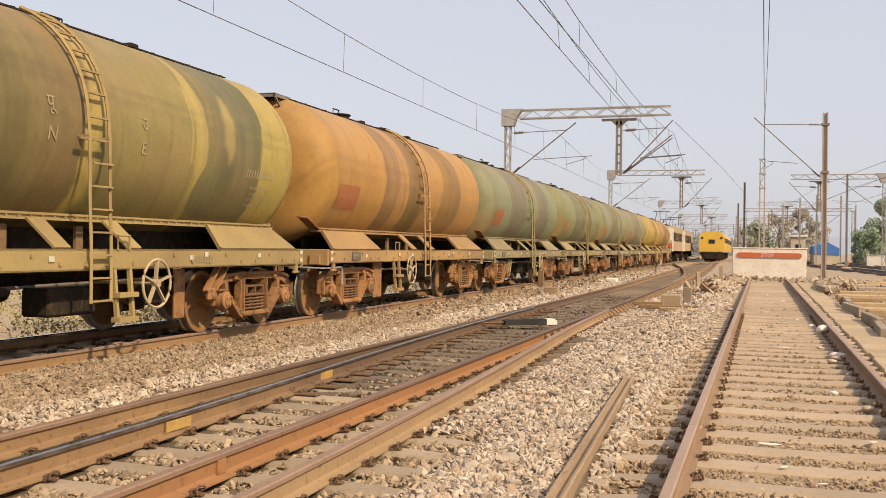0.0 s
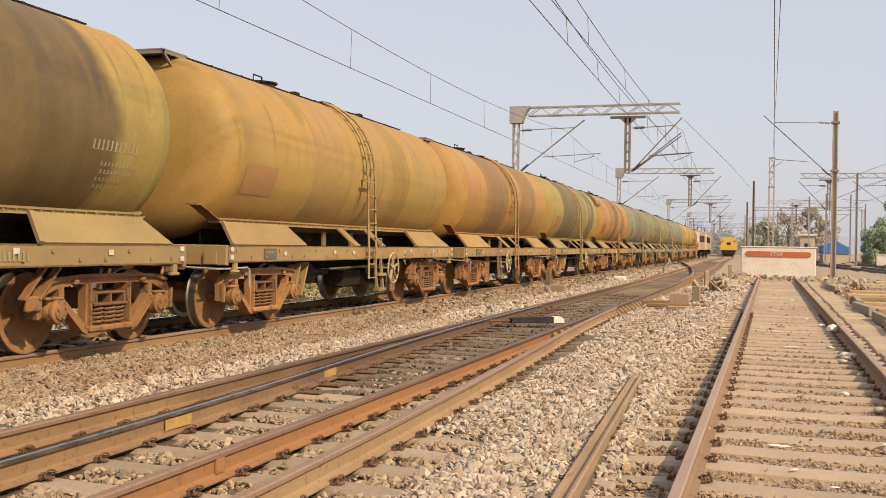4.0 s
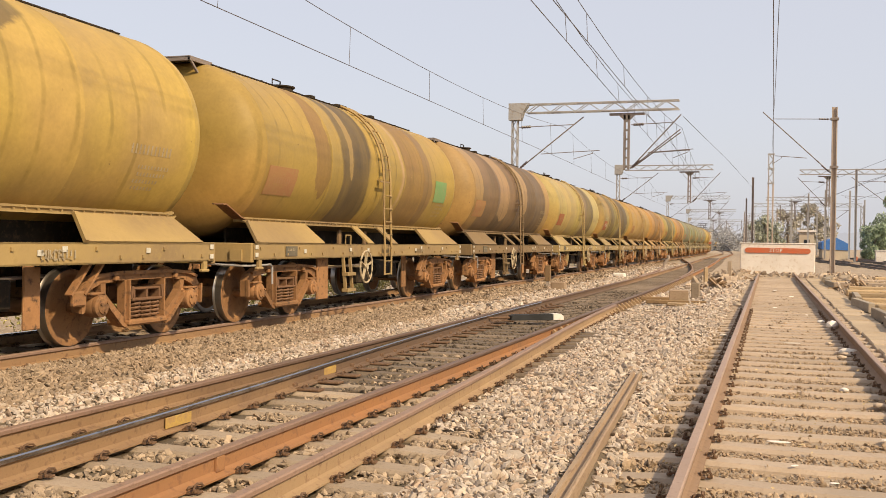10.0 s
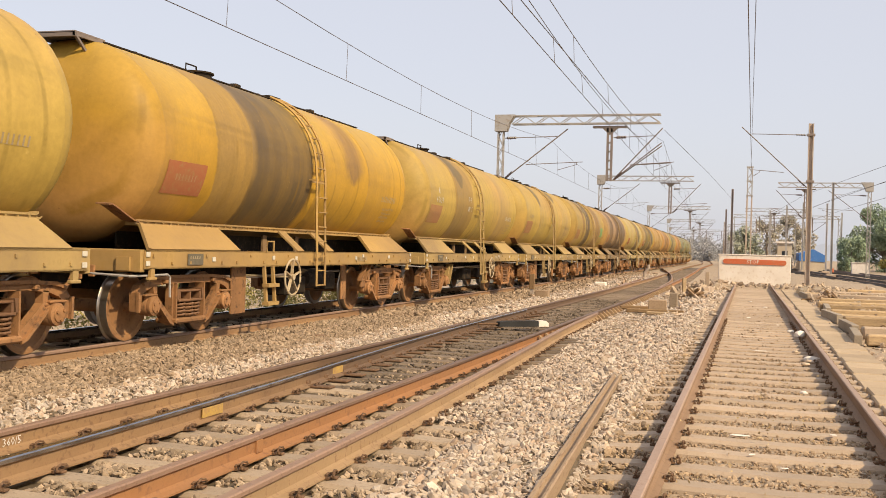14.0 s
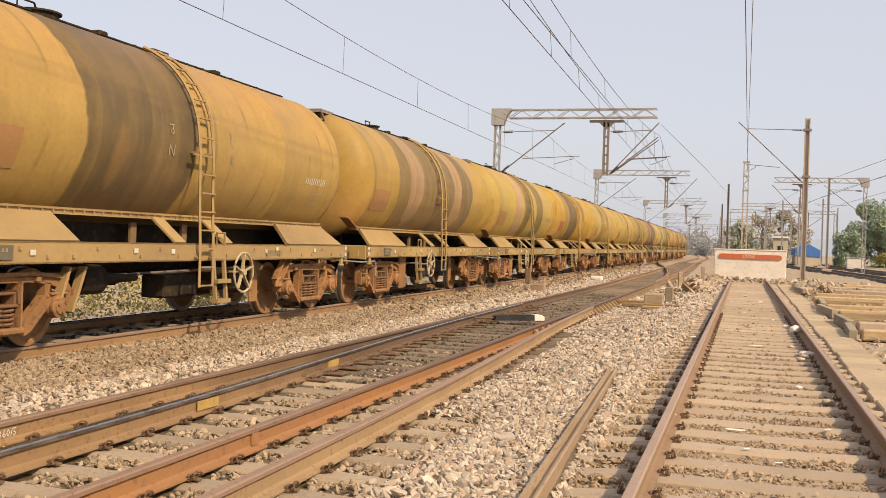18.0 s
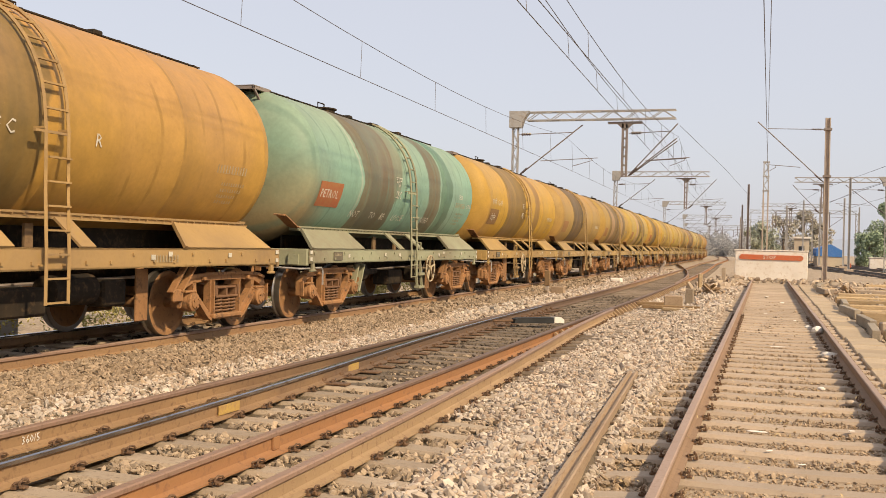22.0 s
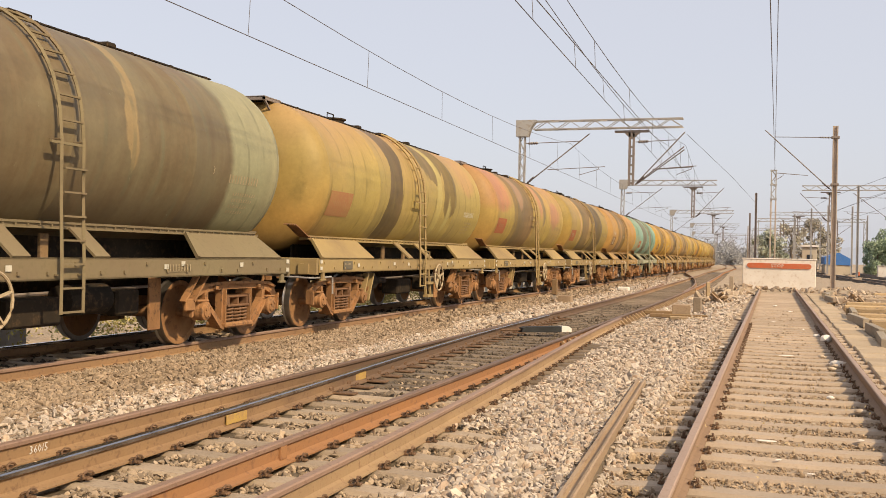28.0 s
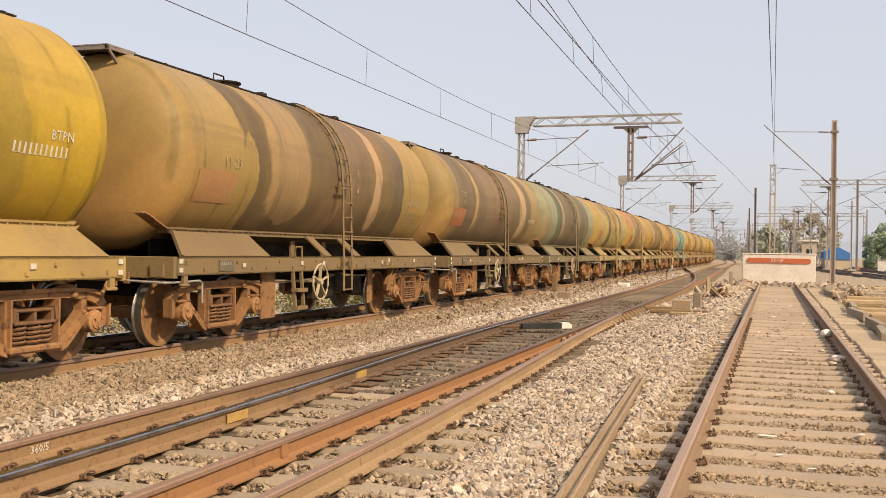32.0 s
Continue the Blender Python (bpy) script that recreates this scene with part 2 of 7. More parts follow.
# distance haze painted into the leaf colour as pale grey
M_LEAF_HAZE = surf("far_foliage_haze", (0.37, 0.372, 0.375), (0.40, 0.40, 0.40), (0.345, 0.347, 0.345), big=0.2, fine=1.2, rough=0.95, bump=0.0, spread=False, tone=0.1, island=0.08, spec=0.0)
# bark of the far trees, lightened for the same haze
M_BARK = surf("grey_bark", (0.231, 0.189, 0.152), (0.180, 0.146, 0.117), big=2, fine=14, bump=0.4)
M_BLUE = surf("blue_sheet_roofing", (0.05, 0.15, 0.42), (0.06, 0.18, 0.46), (0.10, 0.20, 0.40), big=1.0, fine=6, rough=0.6, bump=0.05, tone=0.1)
M_WALL = surf("cream_plaster", (0.531, 0.448, 0.331), (0.471, 0.387, 0.287), (0.385, 0.310, 0.235), big=0.8, fine=8, bump=0.1)
M_LOCO = surf("cream_locomotive_paint", (0.635, 0.568, 0.468), (0.566, 0.499, 0.407), (0.445, 0.345, 0.244), big=0.8, fine=6, rough=0.6, bump=0.05, tone=0.15)
M_LOCO_TAN = surf("tan_locomotive_paint", (0.427, 0.327, 0.211), (0.376, 0.276, 0.176), (0.307, 0.216, 0.141), big=0.8, fine=6, rough=0.65, bump=0.05, tone=0.15)
M_COACH = surf("yellow_railcar_paint", (0.681, 0.431, 0.064), (0.630, 0.397, 0.071), (0.528, 0.328, 0.078), big=0.8, fine=6, rough=0.5, bump=0.03, tone=0.1)
M_GLASS = surf("dark_window_glass", (0.02, 0.025, 0.03), (0.03, 0.03, 0.035), big=2, fine=5, rough=0.15, bump=0.0, spec=0.5)


def tank_mat(name, base, upper, marks, dish=(0.36, 0.225, 0.085), primer=0.26):
    """Old tank paint: a base coat, stains round the barrel (from x, to x, from z, to z, colour) with rounded ends, dust
    and spill streaks, a belly shade painted in, a darker rear with rust.
    """
    m, nt, b = _nodes(name)
    tc = nt.nodes.new("ShaderNodeTexCoord")
    oi = nt.nodes.new("ShaderNodeObjectInfo")
    vec = nt.nodes.new("ShaderNodeVectorMath")
    vec.operation = "ADD"
    nt.links.new(tc.outputs["Object"], vec.inputs[0])
    nt.links.new(_math(nt, "MULTIPLY", oi.outputs["Random"], 53.0), vec.inputs[1])
    v = vec.outputs[0]
    sep = nt.nodes.new("ShaderNodeSeparateXYZ")
    nt.links.new(tc.outputs["Object"], sep.inputs[0])
    # slow bends of the stains' edges, with a little raggedness
    bend = _noise(nt, v, 0.42, 2, 0.45)
    rag = _noise(nt, v, 2.6, 5, 0.62)
    off = _math(nt, "ADD", _math(nt, "MULTIPLY", _math(nt, "SUBTRACT", bend, 0.5), 1.15), _math(nt, "MULTIPLY", _math(nt, "SUBTRACT", rag, 0.5), 0.22))
    x = _math(nt, "ADD", sep.outputs[0], off)
    z = _math(nt, "ADD", sep.outputs[2], _math(nt, "MULTIPLY", _math(nt, "SUBTRACT", rag, 0.5), 0.5))
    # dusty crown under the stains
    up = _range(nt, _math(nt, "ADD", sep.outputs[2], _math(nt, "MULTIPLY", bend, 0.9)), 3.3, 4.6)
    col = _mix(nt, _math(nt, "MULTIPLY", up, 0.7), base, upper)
    # soft run-down streaks
    st = nt.nodes.new("ShaderNodeVectorMath")
    st.operation = "MULTIPLY"
    st.inputs[1].default_value = (2.4, 0.3, 0.3)
    nt.links.new(v, st.inputs[0])
    streak = _noise(nt, st.outputs[0], 1.3, 4, 0.55)
    thin = _math(nt, "MULTIPLY", _range(nt, _noise(nt, v, 0.8, 4, 0.6), 0.25, 0.60), _range(nt, streak, 0.28, 0.55))
    for i, (x0, x1, z0, z1, c, *fade) in enumerate(marks):
        half = (x1 - x0) / 2
        d = _math(nt, "ABSOLUTE", _math(nt, "SUBTRACT", x, (x0 + x1) / 2))
        room = half
        if z0 > 1.4:
            room = _math(nt, "MULTIPLY", _math(nt, "SQRT", _range(nt, z, z0, z0 + 0.34)), room)
        if z1 < 4.4:
            room = _math(nt, "MULTIPLY", _math(nt, "SQRT", _range(nt, z, z1, z1 - 0.4)), room)
        soft = fade[0] if fade else (0.035, 0.12, 0.07)[i % 3] if half < 1.2 else (0.06, 0.20)[i % 2]
        edge = _math(nt, "MULTIPLY", _math(nt, "SUBTRACT", room, d), 1 / soft, True)
        strength = _math(nt, "ADD", _math(nt, "MULTIPLY", thin, 0.34), 0.68)
        col = _mix(nt, _math(nt, "MULTIPLY", edge, strength), col, c)
    col = _mix(nt, _math(nt, "MULTIPLY", _range(nt, streak, 0.50, 0.76), 0.26), col, tuple(c * 0.5 for c in base))
    patch = _noise(nt, v, 0.9, 5, 0.6)
    end = _math(nt, "ADD", sep.outputs[0], _math(nt, "MULTIPLY", _math(nt, "SUBTRACT", patch, 0.5), 1.2))
    # the rear dome is mixed darker than the base coat
    col = _mix(nt, _math(nt, "MULTIPLY", _range(nt, end, -4.7, -5.3), 0.45), col, tuple(0.62 * c + 0.1 * d for c, d in zip(base, dish)))
    rear = _range(nt, end, -4.1, -5.2)
    low = _range(nt, _math(nt, "ADD", sep.outputs[2], _math(nt, "MULTIPLY", patch, 0.9)), 3.6, 2.4)
    col = _mix(nt, _math(nt, "MULTIPLY", _math(nt, "MULTIPLY", rear, low), 0.68), col, dish)
    # salmon primer and pale dust showing through
    bleach = _noise(nt, v, 0.33, 4, 0.5)
    col = _mix(nt, _math(nt, "MULTIPLY", _range(nt, bleach, 0.52, 0.68), primer), col, (0.38, 0.215, 0.125))
    # belly shade painted in as brown along the bottom seam, oily drips below the hatch
    col = _mix(nt, _math(nt, "MULTIPLY", _range(nt, _math(nt, "ADD", sep.outputs[2], _math(nt, "MULTIPLY", streak, 0.8)), 2.35, 1.95), 0.35), col, (0.13, 0.085, 0.045))
    ln = nt.nodes.new("ShaderNodeVectorMath")
    ln.operation = "MULTIPLY"
    ln.inputs[1].default_value = (7.0, 0.4, 0.4)
    nt.links.new(v, ln.inputs[0])
    lines = _noise(nt, ln.outputs[0], 1.5, 4, 0.6)
    near = _range(nt, _math(nt, "ABSOLUTE", _math(nt, "ADD", sep.outputs[0], 1.6)), 2.6, 0.4)
    col = _mix(nt, _math(nt, "MULTIPLY", _math(nt, "MULTIPLY", _range(nt, lines, 0.55, 0.70), near), 0.24), col, tuple(c * 0.4 for c in base))
    # long curved scrape marks
    wv = nt.nodes.new("ShaderNodeTexWave")
    wv.inputs["Scale"].default_value = 0.55
    wv.inputs["Distortion"].default_value = 5.0
    wv.inputs["Detail"].default_value = 1.5
    wv.inputs["Detail Scale"].default_value = 0.6
    nt.links.new(v, wv.inputs["Vector"])
    col = _mix(nt, _math(nt, "MULTIPLY", _math(nt, "MULTIPLY", _range(nt, wv.outputs["Fac"], 0.93, 0.99), _range(nt, patch, 0.46, 0.58)), 0.5), col, tuple(c * 0.5 for c in base))
    blot = _noise(nt, v, 2.3, 7, 0.72)
    col = _mix(nt, 1.0, col, _math(nt, "ADD", _math(nt, "MULTIPLY", blot, 0.62), 0.69), "MULTIPLY")
    scuff = _noise(nt, v, 6.5, 6, 0.75)
    col = _mix(nt, _math(nt, "MULTIPLY", _range(nt, scuff, 0.67, 0.72), 0.5), col, tuple(min(1, c * 1.25 + 0.05) for c in base))
    chip = _noise(nt, v, 9.0, 4, 0.6)
    col = _mix(nt, _math(nt, "MULTIPLY", _range(nt, chip, 0.72, 0.75), 0.6), col, (0.12, 0.07, 0.04))
    fine = _noise(nt, v, 16, 6, 0.65)
    col = _mix(nt, 1.0, col, _math(nt, "ADD", _math(nt, "MULTIPLY", fine, 0.36), 0.83), "MULTIPLY")
    nt.links.new(col, b.inputs["Base Color"])
    nt.links.new(_math(nt, "ADD", _math(nt, "MULTIPLY", blot, 0.3), 0.42), b.inputs["Roughness"])
    b.inputs["Specular IOR Level"].default_value = 0.3
    _bump(nt, b, patch, 0.12, 0.02)
    return m


M_STONE_SHADE = surf("oily_ballast", (0.060, 0.047, 0.035), (0.094, 0.069, 0.048), (0.043, 0.034, 0.026), big=0.8, fine=30, bump=0.3, spread=False, tone=0.2, island=0.3)
M_BEAM = surf("dusty_old_beam", (0.375, 0.272, 0.174), (0.307, 0.216, 0.139), (0.210, 0.137, 0.085), big=0.9, fine=10, rough=0.85, bump=0.3, stretch=(4, 0.6, 4))
M_STONE_CRIB = surf("dirty_crib_ballast", (0.315, 0.238, 0.16), (0.36, 0.275, 0.19), (0.22, 0.162, 0.108), big=1.1, fine=30, bump=0.3, spread=False, tone=0.2, island=0.4)
M_CREAM = surf("cream_handwheel_paint", (0.479, 0.396, 0.262), (0.410, 0.319, 0.202), (0.290, 0.198, 0.107), big=3, fine=20, rough=0.7, bump=0.05)
# dark tone painted for the shade in the gaps between stones
M_BED = surf("ballast_gap_shade", (0.124, 0.093, 0.060), (0.153, 0.118, 0.077), (0.084, 0.063, 0.041), big=0.8, fine=22, bump=0.6, dist=0.02, spread=False, tone=0.3)
M_PANEL = surf("dusty_dark_stencil_panel", (0.12, 0.105, 0.075), (0.16, 0.135, 0.09), big=3, fine=16, rough=0.8, bump=0.05)
M_GREYBOX = surf("grey_cabinet_paint", (0.344, 0.344, 0.344), (0.284, 0.284, 0.284), (0.223, 0.215, 0.207), big=1.2, fine=9, rough=0.6, bump=0.05, tone=0.12)
M_LETTER_WHITE = surf("white_chalk_paint", (0.687, 0.671, 0.621), (0.601, 0.576, 0.518), big=9, fine=40, rough=0.85, bump=0.0, tone=0.15)
M_SIDING_RAIL = surf("dust_coated_siding_rail", (0.286, 0.190, 0.120), (0.246, 0.159, 0.098), (0.184, 0.118, 0.074), big=0.8, fine=16, rough=0.8, bump=0.15, tone=0.2)
M_SIDING_TOP = surf("dull_siding_rail_head", (0.373, 0.268, 0.205), (0.330, 0.232, 0.176), (0.265, 0.181, 0.132), big=0.9, fine=22, rough=0.6, bump=0.05, tone=0.15)
M_PATH = surf("dust_covered_edging_slab", (0.46, 0.355, 0.235), (0.40, 0.305, 0.20), (0.33, 0.25, 0.165), big=1.6, fine=20, bump=0.4, tone=0.25, random_tone=0.12)
M_SLAB = surf("stained_concrete_slab", (0.360, 0.301, 0.226), (0.300, 0.250, 0.187), (0.214, 0.172, 0.126), big=1.1, fine=11, bump=0.5, dist=0.02, tone=0.3, random_tone=0.15)
M_RAIL_GREASE = surf("dusty_greased_rail_steel", (0.300, 0.189, 0.096), (0.242, 0.149, 0.080), (0.161, 0.093, 0.052), big=0.7, fine=16, rough=0.7, bump=0.15, tone=0.2, spread=False, grease=(9.5, 14, 36, 48))
M_RAIL_TOP_GREASE = surf("greased_rail_head", (0.286, 0.184, 0.129), (0.231, 0.150, 0.105), (0.170, 0.105, 0.075), big=0.8, fine=20, rough=0.55, bump=0.05, tone=0.15, spread=False, grease=(8, 14, 36, 48))
M_SLEEPER_OIL = surf("greasy_concrete_sleeper", (0.175, 0.132, 0.094), (0.225, 0.172, 0.122), (0.105, 0.08, 0.058), big=1.6, fine=24, bump=0.5, tone=0.3, random_tone=0.25)
M_RAIL_KHAKI = surf("khaki_dusted_rail_steel", (0.367, 0.250, 0.137), (0.307, 0.207, 0.115), (0.213, 0.130, 0.075), big=0.7, fine=16, rough=0.75, bump=0.15, tone=0.2)
M_GREEN_PATCH = surf("faded_green_paint", (0.166, 0.308, 0.116), (0.191, 0.291, 0.116), (0.232, 0.257, 0.107), big=2.0, fine=14, rough=0.8, bump=0.1, tone=0.15)
M_PLATE = surf("dark_brown_painted_panel", (0.213, 0.121, 0.050), (0.247, 0.147, 0.055), (0.170, 0.099, 0.045), big=2, fine=14, rough=0.8, bump=0.1, tone=0.15)
M_GRIT = surf("pale_brown_grit", (0.355, 0.262, 0.172), (0.30, 0.218, 0.14), (0.405, 0.315, 0.225), big=0.8, fine=30, bump=0.3, spread=False, tone=0.2, island=0.28)
# far masts carry the distance haze in their pale colour
M_FAR_STEEL = surf("far_steel_painted_haze", (0.46, 0.44, 0.42), (0.40, 0.38, 0.36), big=0.8, fine=9, rough=0.75, bump=0.1)
M_FRAME_BROWN = surf("brown_inner_frame", (0.256, 0.164, 0.081), (0.205, 0.129, 0.067), (0.136, 0.086, 0.049), big=1.5, fine=12, rough=0.85, bump=0.2)
M_STONE_TURN = surf("greasy_turnout_ballast", (0.111, 0.086, 0.061), (0.154, 0.119, 0.086), (0.077, 0.060, 0.044), big=0.8, fine=30, bump=0.3, spread=False, tone=0.2, island=0.3)

# ---- mesh helpers ----
def mesh_of(name, bm, mat, smooth=False):
    me = bpy.data.meshes.new(name)
    bmesh.ops.recalc_face_normals(bm, faces=bm.faces[:])
    bm.to_mesh(me)
    bm.free()
    for m in (mat if isinstance(mat, (list, tuple)) else (mat,)):
        me.materials.append(m)
    if smooth:
        me.polygons.foreach_set("use_smooth", [True] * len(me.polygons))
        me.set_sharp_from_angle(angle=radians(40))
    return me


def put(name, me, parent=None, at=None, label=""):
    ob = new(name, me)
    if parent is not None:
        ob.parent = parent
    if at is not None:
        ob.matrix_local = at
    if label:
        ob["label"] = label
    return ob


def part(name, bm, mat, parent, label="", at=None, smooth=False):
    return put(name, mesh_of(name, bm, mat, smooth), parent, at, label)


def thing(name, label, category, at=None, group="", kind=""):
    ob = new(name)
    ob.empty_display_size = 0.2
    if at is not None:
        ob.matrix_basis = at
    return tagged(ob, label, category, group, kind)


def box(bm, x0, x1, y0, y1, z0, z1, bevel=0.0, m=None):
    r = bmesh.ops.create_cube(bm, size=1.0)
    vs = r["verts"]
    for v in vs:
        v.co = Vector(((x0 + x1) / 2 + v.co.x * (x1 - x0), (y0 + y1) / 2 + v.co.y * (y1 - y0), (z0 + z1) / 2 + v.co.z * (z1 - z0)))
    if bevel:
        es = list({e for v in vs for e in v.link_edges})
        r = bmesh.ops.bevel(bm, geom=es, offset=bevel, segments=1, affect="EDGES", clamp_overlap=True)
        vs = list({v for f in r["faces"] for v in f.verts} | {v for v in vs if v.is_valid})
    if m is not None:
        bmesh.ops.transform(bm, matrix=m, verts=vs)
    return vs


def tube(bm, pts, r, sides=8, closed=False, cap=True):
    """A round bar along the points."""
    pts = [Vector(p) for p in pts]
    n, rings = len(pts), []
    for i, p in enumerate(pts):
        a = pts[i - 1] if (i or closed) else p
        c = pts[(i + 1) % n] if (i < n - 1 or closed) else p
        d = (c - a).normalized()
        ref = Vector((0, 0, 1)) if abs(d.z) < 0.9 else Vector((1, 0, 0))
        u = d.cross(ref).normalized()
        w = u.cross(d).normalized()
        rr = r[i] if isinstance(r, (list, tuple)) else r
        rings.append([bm.verts.new(p + (u * math.cos(t) + w * math.sin(t)) * rr) for t in (2 * math.pi * k / sides for k in range(sides))])
    for i in range(n if closed else n - 1):
        a, b = rings[i], rings[(i + 1) % n]
        for k in range(sides):
            bm.faces.new((a[k], a[(k + 1) % sides], b[(k + 1) % sides], b[k]))
    if cap and not closed:
        bm.faces.new(rings[0][::-1])
        bm.faces.new(rings[-1])


def bar(bm, a, b, w, h):
    """A square bar from a to b."""
    a, b = Vector(a), Vector(b)
    d = (b - a).normalized()
    ref = Vector((0, 0, 1)) if abs(d.z) < 0.95 else Vector((1, 0, 0))
    u = d.cross(ref).normalized() * w / 2
    v = u.cross(d).normalized() * h / 2
    q = [bm.verts.new(p + s * u + t * v) for p in (a, b) for s, t in ((-1, -1), (1, -1), (1, 1), (-1, 1))]
    for f in ((3, 2, 1, 0), (4, 5, 6, 7), (0, 1, 5, 4), (1, 2, 6, 5), (2, 3, 7, 6), (3, 0, 4, 7)):
        bm.faces.new([q[i] for i in f])


def lathe(bm, prof, axis="x", seg=32, caps=True):
    """Turns (along, radius) pairs about an axis."""
    rings = []
    for s, r in prof:
        ring = []
        for k in range(seg):
            t = 2 * math.pi * k / seg
            c = (s, r * math.cos(t), r * math.sin(t)) if axis == "x" else (r * math.cos(t), s, r * math.sin(t)) if axis == "y" else (r * math.cos(t), r * math.sin(t), s)
            ring.append(bm.verts.new(c))
        rings.append(ring)
    fs = []
    for a, b in zip(rings, rings[1:]):
        for k in range(seg):
            fs.append(bm.faces.new((a[k], a[(k + 1) % seg], b[(k + 1) % seg], b[k])))
    if caps:
        bm.faces.new(rings[0])
        bm.faces.new(rings[-1])
    return fs


def web(bm, upper, lower, y0, y1):
    """A cast web between an upper and a lower xz line of as many points, from y0 to y1."""
    rows = [[bm.verts.new((u[0], y0, u[1])), bm.verts.new((u[0], y1, u[1])), bm.verts.new((v[0], y1, v[1])), bm.verts.new((v[0], y0, v[1]))] for u, v in zip(upper, lower)]
    for a, b in zip(rows, rows[1:]):
        for k in range(4):
            bm.faces.new((a[k], a[(k + 1) % 4], b[(k + 1) % 4], b[k]))
    bm.faces.new(rows[0])
    bm.faces.new(rows[-1][::-1])


def prism(bm, poly, y0, y1):
    """A convex xz outline pushed along y."""
    a = [bm.verts.new((x, y0, z)) for x, z in poly]
    b = [bm.verts.new((x, y1, z)) for x, z in poly]
    bm.faces.new(a)
    bm.faces.new(b[::-1])
    for i in range(len(a)):
        j = (i + 1) % len(a)
        bm.faces.new((a[i], a[j], b[j], b[i]))


# ---- lines of the tracks (plan, metres) ----
GAUGE = 1.745                        # between rail centres
SIDING_X = 0.318
PSI = radians(0.687)                 # the main line leans to the left of the siding
AL, NO = Vector((-math.sin(PSI), math.cos(PSI), 0)), Vector((math.cos(PSI), math.sin(PSI), 0))
MAIN_OFF, MAIN_Z, BEND_S, BEND_R = 8.957, 0.027, 168.0, 520.0


def main_line(s, side=0.0):
    """Place and heading of the main line at s metres along it; side: to the right of its middle."""
    if s <= BEND_S:
        p, h = -NO * MAIN_OFF + AL * s, PSI
    else:
        a = (s - BEND_S) / BEND_R
        h = PSI + a
        c = -NO * (MAIN_OFF + BEND_R) + AL * BEND_S
        p = c + BEND_R * Vector((math.cos(h), math.sin(h), 0))
    r = Vector((math.cos(h), math.sin(h), 0))
    p = p + r * side
    return Vector((p.x, p.y, MAIN_Z)), h


def along(pts, y):
    """x of a line given by (x, y) knots, smooth between them."""
    for (x0, y0), (x1, y1) in zip(pts, pts[1:]):
        if y <= y1:
            return x0 + (x1 - x0) * (y - y0) / (y1 - y0)
    return pts[-1][0]


MID_R = ((-3.46, -6), (-3.46, 30), (-3.5, 40), (-3.64, 50), (-3.86, 65), (-4.45, 90), (-5.15, 114), (-6.0, 182), (-8.3, 240), (-13.3, 320), (-20, 420))
MID_L = tuple((x - GAUGE, y) for x, y in MID_R)
STOCK_R = ((-2.72, -6), (-2.74, 4), (-2.80, 8), (-2.98, 12.5), (-3.26, 18), (-3.39, 23.5))
TONGUE_L = ((-4.50, -6), (-4.52, 4), (-4.58, 8), (-4.74, 10.5), (-4.98, 14.5), (-5.10, 19), (-5.135, 23.5))
CROSS_R = ((-3.62, 44), (-3.85, 52), (-4.25, 60), (-5.0, 70), (-6.3, 84), (-7.7, 97), (-8.75, 108), (-9.3, 118))
CROSS_L = tuple((x - GAUGE, y) for x, y in CROSS_R)
YARD = (((10.2, 45), (8.2, 80), (6.4, 112), (4.2, 160), (1.5, 230)), ((14.5, 45), (12.6, 85), (10.6, 125), (8.0, 180), (5.5, 235)))


def curve_pts(knots, step):
    out, y = [], knots[0][1]
    while y < knots[-1][1]:
        out.append((sum(along(knots, min(max(y + d, knots[0][1]), knots[-1][1])) for d in (-2, -1, 0, 1, 2)) / 5, y))
        y += step
    out.append(knots[-1])
    return out


RAIL_SECTION = ((-0.075, -0.172), (0.075, -0.172), (0.075, -0.160), (0.030, -0.145), (0.010, -0.130), (0.010, -0.052), (0.034, -0.036), (0.036, -0.010),
                (0.028, 0.0), (-0.028, 0.0), (-0.036, -0.010), (-0.034, -0.036), (-0.010, -0.052), (-0.010, -0.130), (-0.030, -0.145), (-0.075, -0.160))


def rail_mesh(name, pts, side_mat, top_mat, z=0.0):
    """A flat-bottomed rail along (x, y) points: worn head on top, dusty flanks."""
    bm = bmesh.new()
    rings = []
    for i, (x, y) in enumerate(pts):
        a, c = pts[max(i - 1, 0)], pts[min(i + 1, len(pts) - 1)]
        d = Vector((c[0] - a[0], c[1] - a[1])).normalized()
        rings.append([bm.verts.new((x + u * d.y, y - u * d.x, z + w)) for u, w in RAIL_SECTION])
    n = len(RAIL_SECTION)
    for a, b in zip(rings, rings[1:]):
        for k in range(n):
            f = bm.faces.new((a[k], a[(k + 1) % n], b[(k + 1) % n], b[k]))
            f.material_index = 1 if k in (6, 7, 8, 9) else 0
    bm.faces.new(rings[0])
    bm.faces.new(rings[-1])
    return mesh_of(name, bm, (side_mat, top_mat))

# ---- ground ----
def smooth(a, b, v):
    t = min(max((v - a) / (b - a), 0), 1)
    return t * t * (3 - 2 * t)


